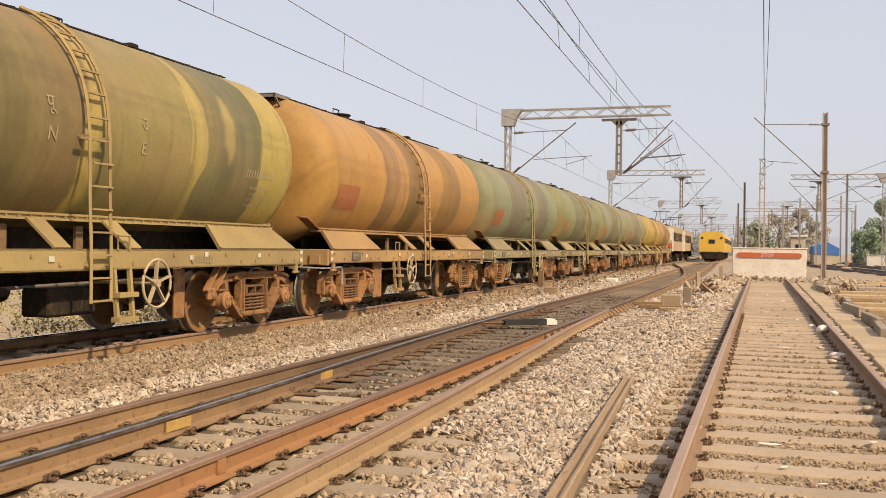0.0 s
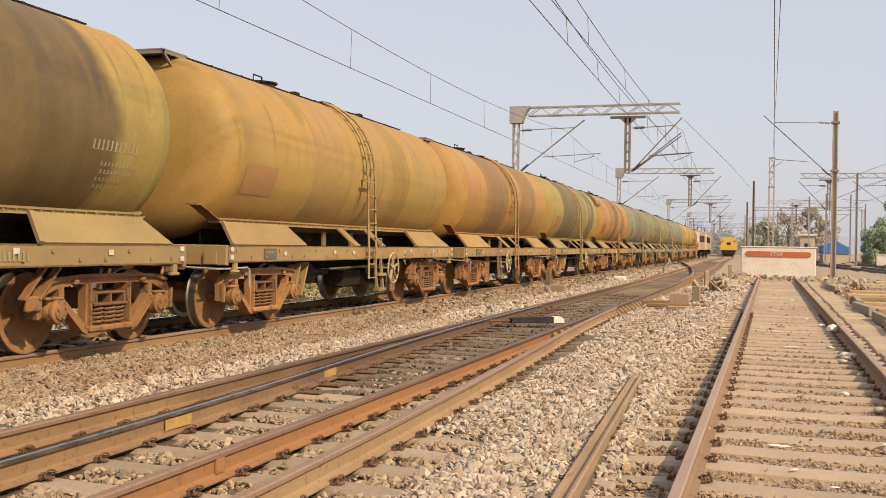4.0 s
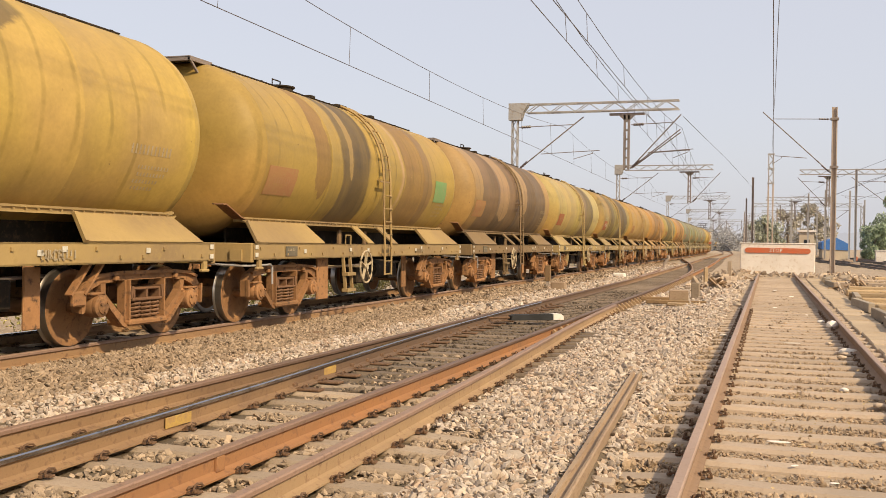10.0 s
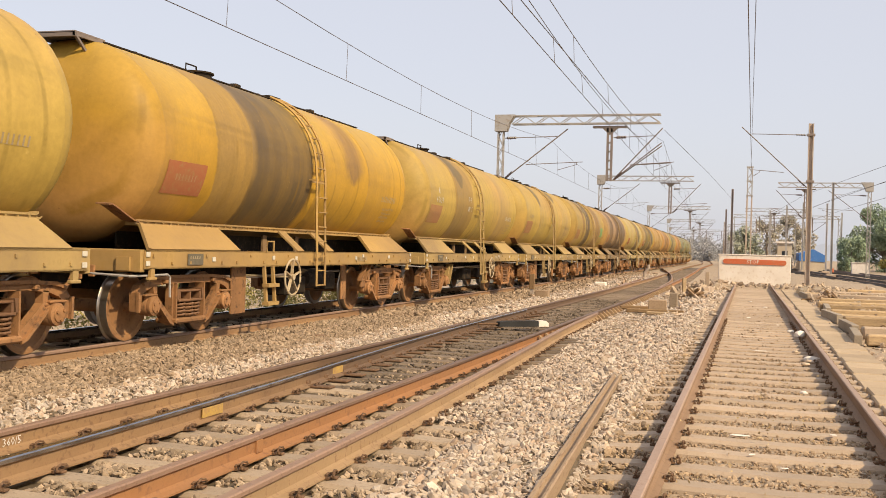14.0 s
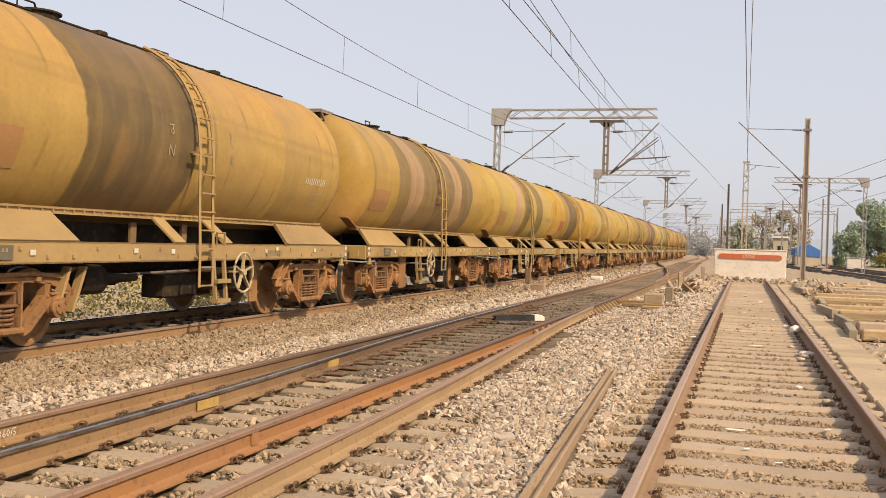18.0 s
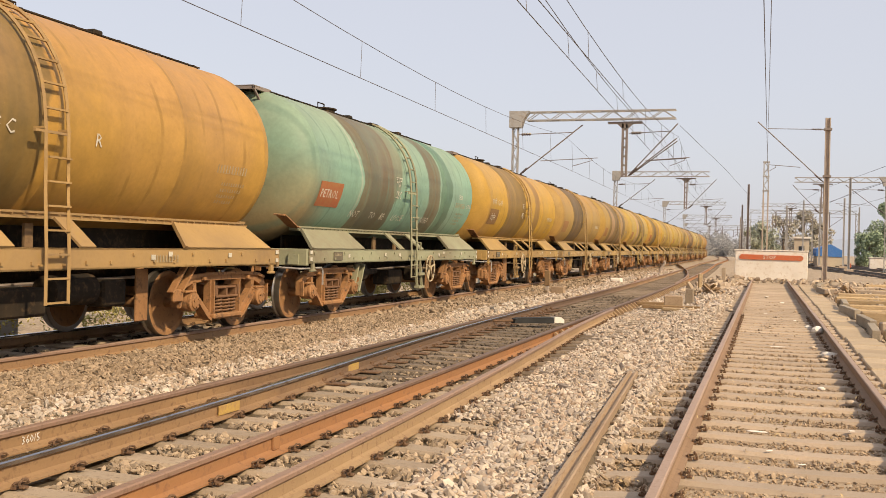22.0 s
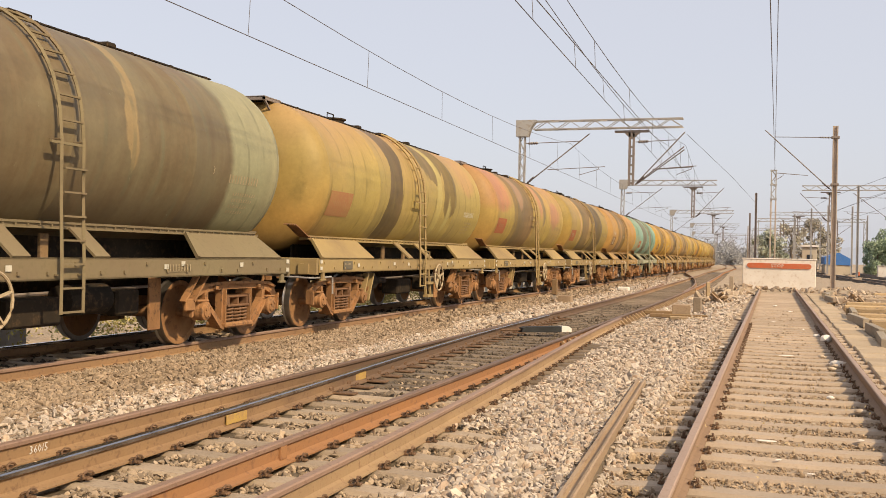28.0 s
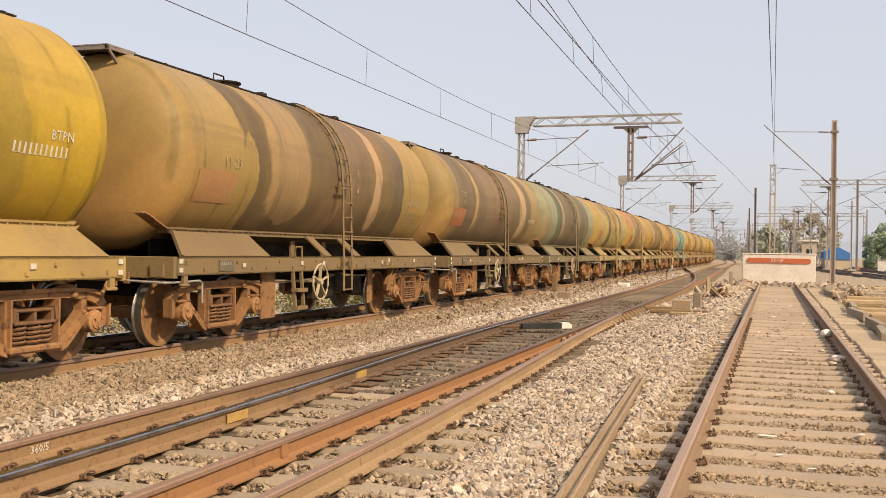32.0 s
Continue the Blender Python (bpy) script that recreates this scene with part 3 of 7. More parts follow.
def ground_z(x, y):
    z = -0.225
    near = 1 - smooth(60, 110, y)
    # heaped stones between the turnout and the siding, and along the main line's shoulder
    z += near * 0.10 * smooth(-2.40, -1.85, x) * (1 - smooth(-1.25, -0.95, x))
    z += near * (0.12 - 0.028 * smooth(-7.1, -7.7, x)) * smooth(-5.5, -6.2, x) * (1 - smooth(-8.35, -8.6, x + 0.012 * y))
    z += near * 0.10 * smooth(2.4, 3.4, x) * smooth(17, 24, y) * (1 - smooth(7, 9, x))
    # swept-out cribs between the turnout rails
    z += 0.012 * smooth(-5.12, -5.0, x) * (1 - smooth(-3.6, -3.5, x)) * smooth(8, 10, y) * (1 - smooth(34, 40, y))
    # rubble ramp in front of the stop block
    z += 0.18 * smooth(50.5, 53.2, y) * (1 - smooth(56, 60, y)) * smooth(-2.4, -1.2, x) * (1 - smooth(2.4, 4.4, x))
    # low verge beyond the main line
    z -= 0.55 * smooth(-10.9, -12.4, x + 0.012 * y) * (1 - smooth(120, 200, y))
    rough = 0.018 if -12 < x < 9 and y < 70 else 0.05
    z += rough * noise.noise((x * 2.1, y * 2.1, 0.3)) + rough * 0.7 * noise.noise((x * 6.3, y * 6.3, 4.0))
    return z


def build_ground():
    xs = sorted({-2400.0, -1200.0, -500.0, -220.0, -120.0, -70.0, -45.0, -30.0, -22.0, 14.0, 18.0, 24.0, 34.0, 55.0, 90.0, 150.0, 260.0, 500.0, 1200.0, 2400.0}
                | {round(-17 + 0.17 * i, 3) for i in range(171)})
    ys = [-900.0, -300.0, -100.0, -40.0, -15.0, -5.0]
    y, d = 1.0, 0.14
    while y < 2800:
        ys.append(y)
        y += d
        d = 0.14 if y < 16 else d * 1.03
    zs = np.array([[ground_z(a, b) for a in xs] for b in ys])
    gx, gy = np.meshgrid(xs, ys)
    co = np.stack([gx, gy, zs], -1).reshape(-1, 3)
    nx, ny = len(xs), len(ys)
    i = (np.arange(ny - 1)[:, None] * nx + np.arange(nx - 1)[None, :]).ravel()
    fa = np.stack([i, i + 1, i + nx + 1, i + nx], -1)
    me = bpy.data.meshes.new("ground")
    me.from_pydata(co.tolist(), [], fa.tolist())
    me.materials.append(M_SOIL)
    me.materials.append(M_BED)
    me.materials.append(M_STONE_TURN)
    # the ballast strips lie on a dark sheet, the shade between stones painted in
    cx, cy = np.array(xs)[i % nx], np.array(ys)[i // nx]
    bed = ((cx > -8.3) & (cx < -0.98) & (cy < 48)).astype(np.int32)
    mx = np.interp(cy, [k[1] for k in MID_R], [k[0] for k in MID_R])
    greasy = ((cx > -5.12) & (cx < -3.5) & (cy > 10.2) & (cy < 34)) | ((cx > mx - 2.15) & (cx < mx + 0.25) & (cy >= 34) & (cy < 130))
    bed[greasy] = 2
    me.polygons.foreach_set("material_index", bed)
    return tagged(new("ground", me), "dusty brown railway yard ground with scattered ballast", "ground", kind="structure")


ground = build_ground()

# ---- tracks ----
def clip_mesh():
    """A spring clip: a bent steel rod that arches over the rail's foot, on its cast seat."""
    bm = bmesh.new()
    tube(bm, [(0.040, -0.050, 0.012), (0.036, -0.056, 0.028), (0.028, -0.040, 0.046), (0.020, 0.0, 0.054), (0.024, 0.040, 0.046), (0.028, 0.054, 0.030), (0.010, 0.050, 0.020), (-0.024, 0.028, 0.026), (-0.030, -0.012, 0.028), (-0.024, -0.038, 0.022)], 0.009, 6)
    box(bm, 0.010, 0.050, -0.026, 0.026, -0.004, 0.014, 0.005)
    box(bm, -0.045, 0.0, -0.05, 0.05, -0.004, 0.012)
    return mesh_of("clip", bm, M_CLIP)


CLIP = clip_mesh()


def sleeper_mesh(name, length, mat, w=0.26, taper=0.03, h=0.2):
    """A cast concrete sleeper, a little narrower at its top, with a worn dip in the middle."""
    bm = bmesh.new()
    n = 8
    rings = []
    for i in range(n + 1):
        x = -length / 2 + length * i / n
        dip = -0.012 * math.exp(-(x / 0.5) ** 2) + 0.004 * noise.noise((x * 3, 1.0, length))
        end = 0.02 if i in (0, n) else 0
        rings.append([bm.verts.new(c) for c in ((x, -w / 2, -h), (x, w / 2, -h), (x, w / 2 - taper + 0.012 - end / 2, -0.03 + dip), (x, w / 2 - taper - 0.012, dip - end), (x, -w / 2 + taper + 0.012, dip - end), (x, -w / 2 + taper - 0.012 + end / 2, -0.03 + dip))])
    for a, b in zip(rings, rings[1:]):
        for k in range(6):
            bm.faces.new((a[k], a[(k + 1) % 6], b[(k + 1) % 6], b[k]))
    bm.faces.new(rings[0])
    bm.faces.new(rings[-1])
    return mesh_of(name, bm, mat)


def lay(track, rails, sleeper, ys, mid, clip_to, z=0.0, turn=0.0):
    """Sleepers under the rails at ys, with clips on both sides of every rail as far as clip_to."""
    for y in ys:
        ob = put("sleeper", sleeper, track, pose(mid(y), y, z - 0.178 + random.uniform(-0.008, 0.004), 0, 0, turn + random.uniform(-0.5, 0.5)))
        if y > clip_to:
            continue
        for knots in rails:
            if not knots[0][1] <= y <= knots[-1][1]:
                continue
            x = along(knots, y)
            for sgn in (-1, 1):
                c = put("clip", CLIP, track, pose(x + sgn * 0.10, y + random.uniform(-0.01, 0.01), z - 0.172, 0, 0, (0 if sgn > 0 else 180) + random.uniform(-9, 9)))


siding = thing("siding_track", "rusty dead-end siding track on dusty concrete sleepers", "railway track", kind="structure")
SID_L, SID_R = ((SIDING_X - GAUGE / 2, -6), (SIDING_X - GAUGE / 2, 53.4)), ((SIDING_X + GAUGE / 2, -6), (SIDING_X + GAUGE / 2, 53.4))
for knots in (SID_L, SID_R):
    put("rail", rail_mesh("siding_rail", curve_pts(knots, 2.0), M_SIDING_RAIL, M_SIDING_TOP), siding)
SLEEPER_A = sleeper_mesh("sleeper", 2.75, M_CONCRETE)
lay(siding, (SID_L, SID_R), SLEEPER_A, [6.84 + 0.6465 * i for i in range(-20, 71)], lambda y: SIDING_X, 26)

turnout = thing("turnout_track", "turnout with rusty rails, one polished switch rail, and long sleepers", "railway track", kind="structure")
put("rail", rail_mesh("stock_rail", curve_pts(MID_L, 1.5), M_RAIL_GREASE, M_RAIL_TOP_GREASE), turnout, label="rusty stock rail")
put("rail", rail_mesh("closure_rail", curve_pts(MID_R, 1.5), M_RAIL_ORANGE, M_RAIL_TOP_GREASE), turnout, label="orange rusty rail")
put("rail", rail_mesh("right_stock_rail", curve_pts(STOCK_R, 0.7), M_RAIL_KHAKI, M_RAIL_TOP), turnout, label="dusty brown stock rail")
put("rail", rail_mesh("switch_rail", curve_pts(TONGUE_L, 0.7), M_RAIL_GREASE, M_RAIL_SHINY), turnout, label="switch rail with a polished head")
SLEEPER_B = sleeper_mesh("long_sleeper", 3.75, M_SLEEPER_GREY, w=0.27)
SLEEPER_C = sleeper_mesh("sleeper_grey", 2.75, M_SLEEPER_GREY, w=0.26)
mid_ys = [6.5 + 0.57 * i for i in range(-22, 34)]
SLEEPER_D = sleeper_mesh("greased_sleeper", 3.75, M_SLEEPER_OIL, w=0.25, taper=0.04, h=0.24)
SLEEPER_E = sleeper_mesh("greased_short_sleeper", 2.75, M_SLEEPER_OIL, w=0.26)
lay(turnout, (MID_L, MID_R, STOCK_R, TONGUE_L), SLEEPER_B, [y for y in mid_ys if y < 10.5], lambda y: -4.05, 24)
lay(turnout, (MID_L, MID_R, STOCK_R, TONGUE_L), SLEEPER_D, [y for y in mid_ys if y >= 10.5], lambda y: -4.05, 24)
lay(turnout, (MID_L, MID_R), SLEEPER_E, [mid_ys[-1] + 0.6 * (i + 1) for i in range(140)], lambda y: along(MID_R, y) - GAUGE / 2, 0)

bm = bmesh.new()
prism(bm, [(0.045, -0.172), (0.17, -0.172), (0.17, -0.15), (0.055, -0.045), (0.045, -0.045)], -0.055, 0.055)
box(bm, -0.10, 0.24, -0.09, 0.09, -0.182, -0.170)
BRACE = mesh_of("rail_brace", bm, M_RAIL_KHAKI)
for y in mid_ys + [mid_ys[-1] + 0.6 * (i + 1) for i in range(42)]:
    if y > 16.2:
        put("rail_brace", BRACE, turnout, pose(along(MID_R, y), y, 0))
bm = bmesh.new()
box(bm, -0.13, 0.20, -0.075, 0.075, -0.176, -0.150, 0.008)
box(bm, -0.15, -0.09, -0.05, 0.05, -0.16, -0.10, 0.01)
CHAIR = mesh_of("slide_chair", bm, M_CLIP)
for y in mid_ys:
    if 9.5 < y < 25:
        put("slide_chair", CHAIR, turnout, pose(along(TONGUE_L, min(y, 23.4)) + 0.12, y, 0), "greasy slide chair")

crossover = thing("crossover_track", "curved crossover rails linking two tracks", "railway track", kind="structure")
for knots in (CROSS_R, CROSS_L):
    put("rail", rail_mesh("crossover_rail", curve_pts(knots, 2.0), M_RAIL, M_RAIL_TOP, 0.012), crossover)

main = thing("main_track", "main line track with polished rails on dusty ballast", "railway track", kind="structure")
for side in (-GAUGE / 2, GAUGE / 2):
    pts = [tuple(main_line(s, side)[0][:2]) for s in [-20 + 4 * i for i in range(100)]]
    put("rail", rail_mesh("main_rail", pts, M_RAIL, M_RAIL_SHINY if side < 0 else M_RAIL_TOP, MAIN_Z), main)
for i in range(123):
    p, hd = main_line(-6.06 + 0.62 * i)
    put("sleeper", SLEEPER_C, main, pose(p.x, p.y, MAIN_Z - 0.178, 0, 0, math.degrees(hd)))
    if 12 < i < 73:
        for side, sgn in ((GAUGE / 2, 1), (-GAUGE / 2, 1)):
            q, _ = main_line(-6.06 + 0.62 * i, side + 0.1)
            put("clip", CLIP, main, pose(q.x, q.y, MAIN_Z - 0.172, 0, 0, random.uniform(-9, 9)))

for knots in YARD:
    yard = thing("yard_track", "dark distant yard track", "railway track", kind="structure")
    for dx in (-GAUGE / 2, GAUGE / 2):
        put("rail", rail_mesh("yard_rail", curve_pts([(x + dx, y) for x, y in knots], 4.0), M_GALV_DARK, M_RAIL_TOP, -0.02), yard)
    bed = bmesh.new()
    pts = curve_pts(knots, 4.0)
    rows = [[bed.verts.new((x + u, y, z)) for u, z in ((-1.9, -0.32), (-1.5, -0.16), (1.5, -0.16), (1.9, -0.32))] for x, y in pts]
    for a, b in zip(rows, rows[1:]):
        for k in range(3):
            bed.faces.new((a[k], a[k + 1], b[k + 1], b[k]))
    part("track_bed", bed, M_DARK, yard, "dark oily ballast bed")

# ---- loose stones ----
def scatter(name, label, mat, spots, sizes, seed):
    """Angular stones, each a bent eight- or twelve-cornered lump, joined into one sheet of stones."""
    rng = np.random.default_rng(seed)
    n = len(spots)
    g = 1.618
    ico = np.array([(s * a, t * b, 0) for s in (-1, 1) for t in (-1, 1) for a, b in ((1, g),)] + [(0, s, t * g) for s in (-1, 1) for t in (-1, 1)] + [(s * g, 0, t) for s in (-1, 1) for t in (-1, 1)]) * 0.53
    d = np.linalg.norm(ico[:, None] - ico[None], axis=2)
    tri = []
    for i, j, k in ((i, j, k) for i in range(12) for j in range(i) for k in range(j)):
        if max(d[i, j], d[j, k], d[i, k]) < 1.2:
            c = np.cross(ico[j] - ico[i], ico[k] - ico[i])
            tri.append((i, j, k) if c @ ico[i] > 0 else (i, k, j))
    tri = np.array(tri)
    v = ico[None] * (1 + rng.uniform(-0.42, 0.36, (n, 12, 3)))
    v = v * rng.uniform((0.8, 0.55, 0.26), (1.6, 1.1, 0.62), (n, 3))[:, None, :]
    q = rng.normal(size=(n, 4)) * (1.6, 0.75, 0.75, 1.6)
    q /= np.linalg.norm(q, axis=1)[:, None]
    w, x, y, z = q.T
    m = np.stack([1 - 2 * (y * y + z * z), 2 * (x * y - w * z), 2 * (x * z + w * y), 2 * (x * y + w * z), 1 - 2 * (x * x + z * z), 2 * (y * z - w * x), 2 * (x * z - w * y), 2 * (y * z + w * x), 1 - 2 * (x * x + y * y)], -1).reshape(n, 3, 3)
    v = np.einsum("nij,nkj->nki", m, v) * (np.asarray(sizes) / 2)[:, None, None] + np.asarray(spots)[:, None, :]
    fa = (tri[None] + 12 * np.arange(n)[:, None, None]).reshape(-1, 3)
    me = bpy.data.meshes.new(name)
    me.vertices.add(n * 12)
    me.vertices.foreach_set("co", v.reshape(-1).astype(np.float32))
    me.loops.add(fa.size)
    me.loops.foreach_set("vertex_index", fa.reshape(-1).astype(np.int32))
    me.polygons.add(len(fa))
    me.polygons.foreach_set("loop_start", np.arange(0, fa.size, 3, dtype=np.int32))
    me.update(calc_edges=True)
    me.validate()
    me.shade_flat()
    me.materials.append(mat)
    return tagged(new(name, me), label, "ballast", kind="stuff")


def spots_in(rng, x0, x1, y0, y1, per_m2, size, lift=0.0, keep=None):
    """Random stone places on the ground in a box, denser and smaller near its start."""
    out, sz = [], []
    for _ in range(int((x1 - x0) * (y1 - y0) * per_m2)):
        x, y = rng.uniform(x0, x1), rng.uniform(y0, y1)
        if (keep and not keep(x, y)) or (y < 12.0 and (-0.05 if y < 6.3 else -0.14) < x + 1.03 + 0.0498 * (y - 4.4) < 0.03):
            continue
        s = size * rng.uniform(0.5, 1.6) * (1.3 if rng.random() < 0.1 else 1.0)
        out.append((x, y, ground_z(x, y) + s * rng.uniform(-0.05, 0.28) + lift))
        sz.append(s)
    return out, sz


def build_stones():
    rng = random.Random(5)
    a, b = [], []
    for box_ in ((-2.22, -1.0, 3.6, 9, 1250, 0.042, 0.0), (-2.26, -1.0, 9, 16, 1050, 0.045, 0.0), (-2.9, -0.95, 16, 28, 420, 0.064, 0.0), (-3.0, -0.9, 28, 50, 130, 0.11, 0.0), (-2.3, -1.55, 3.6, 16, 45, 0.078, 0.0),
                 (-2.78, -2.2, 8.5, 16, 620, 0.045, 0.035), (-3.2, -2.8, 18, 28, 380, 0.055, 0.03), (-3.25, -2.9, 28, 44, 150, 0.08, 0.03), (-2.3, -1.0, -6, 3.6, 170, 0.08, 0.0), (-6.3, -5.32, -6, 4, 170, 0.08, 0.0), (-6.3, -5.32, 4, 20, 900, 0.045, 0.0), (-6.6, -5.6, 20, 45, 230, 0.085, 0.0), (-7.4, -5.7, 45, 75, 30, 0.13, 0.0)):
        p, s = spots_in(rng, *box_)
        a += p
        b += s
    # between the long sleepers of the turnout
    gap = lambda x, y: abs((y - 6.5 + 0.285) % 0.57 - 0.285) > 0.13
    scatter("ballast", "pale crushed-stone ballast between the tracks", M_STONE, a, b, 3)
    a, b = [], []
    for box_ in ((-5.1, -4.65, 3.6, 10, 620, 0.042, 0.012), (-4.4, -3.56, 3.6, 9.5, 680, 0.042, 0.012), (-4.4, -3.56, 9.5, 14, 200, 0.042, 0.0), (-3.36, -2.84, 3.6, 12, 680, 0.042, 0.012), (-2.7, -2.2, 3.6, 16, 640, 0.044, 0.012)):
        p, s = spots_in(rng, *box_, keep=gap)
        a += p
        b += s
    scatter("crib_ballast", "brown dirty ballast between the turnout sleepers", M_STONE_CRIB, a, b, 8)
    a, b = [], []
    shoulder = lambda x, y: x > main_line(y)[0].x + 0.98
    for box_ in ((-8.2, -6.15, -6, 6, 120, 0.085, 0.0), (-8.2, -6.15, 6, 20, 850, 0.047, 0.0), (-8.6, -6.4, 20, 42, 190, 0.088, 0.0), (-9.2, -6.6, 42, 80, 24, 0.13, 0.0)):
        p, s = spots_in(rng, *box_, keep=shoulder)
        a += p
        b += s
    scatter("dusty_ballast", "rust-dusted ballast beside the main line", M_STONE_BROWN, a, b, 4)
    p, s = spots_in(rng, -10.6, -8.2, -6, 60, 130, 0.085, 0.0, lambda x, y: abs(x - main_line(y)[0].x) < 0.78)
    q, u = spots_in(rng, -5.05, -3.6, 10, 34, 240, 0.05, 0.0, gap)
    # the shade beneath the train is painted into these near-black stones
    scatter("oily_ballast", "ballast between the main rails, painted dark for shade", M_STONE_SHADE, p, s, 9)
    scatter("greasy_ballast", "greasy dark ballast between the turnout sleepers", M_STONE_TURN, q, u, 10)
    # dirt and crumbs among the siding's sleepers
    a, b = [], []
    crib = lambda x, y: abs((y - 6.84 + 0.323) % 0.6465 - 0.323) > 0.11
    for box_ in ((-0.98, 1.45, 3.6, 10, 700, 0.026, 0.004), (-0.98, 1.45, 10, 18, 420, 0.031, 0.004), (-0.98, 1.45, 18, 34, 110, 0.042, 0.0), (-1.05, -0.66, 3.6, 20, 420, 0.045, 0.012)):
        p, s = spots_in(rng, *box_, keep=crib)
        a += p
        b += s
    scatter("siding_grit", "brown grit and crumbs between the siding's sleepers", M_GRIT, a, b, 6)
    # rubble round the stop block and on the right verge
    a, b = [], []
    for box_ in ((-2.9, -1.3, 38, 54, 16, 0.26, 0.02), (-1.4, 2.2, 51.8, 53.6, 14, 0.20, 0.0), (2.3, 6.5, 20, 56, 9, 0.12, 0.02), (1.9, 3.2, 14, 26, 24, 0.09, 0.0), (2.3, 4.2, 46, 53, 4, 0.28, 0.04)):
        p, s = spots_in(rng, *box_)
        a += p
        b += s
    scatter("rubble", "broken masonry rubble on the verge", M_RUBBLE, a, b, 7)


build_stones()

# ---- tank wagons (x forward, y to the left, z up from the rail; the camera sees the right side, y < 0) ----
TANK_R, TANK_Z, TANK_L = 1.43, 2.78, 5.2


def barrel_bm():
    bm = bmesh.new()
    prof = []
    for i in range(9):
        a = math.pi / 2 * i / 8
        prof.append((-TANK_L - 0.50 * math.cos(a), TANK_R * math.sin(a) ** 0.75 if i else 0.02))
    for x in (-5.14, -2.55, 0.12, 2.75, 5.14):
        prof += [(x - 0.02, TANK_R), (x - 0.008, TANK_R + 0.004), (x + 0.008, TANK_R + 0.004), (x + 0.02, TANK_R)]
    prof += [(-x, r) for x, r in prof[8::-1]]
    lathe(bm, prof, "x", 56)
    bmesh.ops.translate(bm, verts=bm.verts, vec=(0, 0, TANK_Z))
    return bm


def ledge_bm(sy):
    """The long saddle flange under the barrel, its rear end curled up."""
    bm = bmesh.new()
    path = [(-5.26, 1.66), (-5.1, 1.66)] + [(-5.0 + 0.5 * i, 1.66) for i in range(21)] + [(5.12, 1.66), (5.17, 1.68)]
    rings = []
    for i, (x, z) in enumerate(path):
        y = -1.06 * sy
        rings.append([bm.verts.new((x, y + dy * -sy, z + dz)) for dy, dz in ((-0.16, 0.03), (-0.02, 0.035), (0.025, 0.03), (0.025, 0.005), (0.0, 0.0), (0.0, -0.03), (0.05, -0.035), (0.05, -0.055), (-0.16, -0.05))])
    for a, b in zip(rings, rings[1:]):
        for k in range(9):
            bm.faces.new((a[k], a[(k + 1) % 9], b[(k + 1) % 9], b[k]))
    bm.faces.new(rings[0])
    bm.faces.new(rings[-1])
    for i in range(52):
        x = -5.0 + i * 0.2
        box(bm, x - 0.011, x + 0.011, -sy * 1.09 - 0.008, -sy * 1.09 + 0.008, 1.64, 1.66)
    return bm


def horn_bm(sy):
    """The thin upturned plate at the flange's rear end."""
    bm = bmesh.new()
    rows = []
    for x, z in ((-5.25, 1.675), (-5.38, 1.70), (-5.55, 1.765), (-5.74, 1.845), (-5.88, 1.895), (-5.95, 1.885)):
        rows.append([bm.verts.new((x, -sy * y, z + dz)) for y, dz in ((0.92, 0), (1.13, -0.01), (1.13, -0.03), (0.92, -0.02))])
    for a, b in zip(rows, rows[1:]):
        for k in range(4):
            bm.faces.new((a[k], a[(k + 1) % 4], b[(k + 1) % 4], b[k]))
    bm.faces.new(rows[0])
    bm.faces.new(rows[-1])
    return bm


def support_bm(x0, x1, sy, b0=None, b1=None):
    """A sloping plate from the flange down to the sole bar, with edge flanges."""
    bm = bmesh.new()
    def quad(pts, t):
        q = [Vector((x, -sy * y, z)) for x, y, z in pts]
        n = (q[1] - q[0]).cross(q[3] - q[0]).normalized() * t
        a, b = [bm.verts.new(p) for p in q], [bm.verts.new(p - n) for p in q]
        bm.faces.new(a)
        bm.faces.new(b[::-1])
        for i in range(4):
            bm.faces.new((a[i], a[(i + 1) % 4], b[(i + 1) % 4], b[i]))
    b0, b1 = x0 if b0 is None else b0, x1 if b1 is None else b1
    quad([(x0, 1.12, 1.61), (x1, 1.12, 1.61), (b1, 1.51, 1.27), (b0, 1.51, 1.27)], 0.03)
    if b0 != x0:
        # stiffening lip on the sloping end
        quad([(x0 - 0.05, 1.15, 1.61), (x0 + 0.02, 1.15, 1.61), (b0 + 0.02, 1.54, 1.27), (b0 - 0.05, 1.54, 1.27)], 0.05)
    return bm


def sole_bm(sy):
    """The sole bar, a channel with its web outward."""
    bm = bmesh.new()
    y = -sy * 1.52
    s = sy
    for y0, y1, z0, z1 in ((y, y + 0.014 * s, 1.02, 1.275), (y, y + 0.09 * s, 1.255, 1.275), (y, y + 0.09 * s, 1.02, 1.04)):
        box(bm, -5.70, 5.52, min(y0, y1), max(y0, y1), z0, z1)
    for i in range(24):
        x = -5.5 + i * 0.465
        box(bm, x - 0.02, x + 0.02, y - 0.012 * s - 0.01, y - 0.012 * s + 0.012, 1.08 if i % 3 else 1.18, 1.12 if i % 3 else 1.22)
    return bm


def box_bm(*dims):
    bm = bmesh.new()
    box(bm, *dims)
    return bm


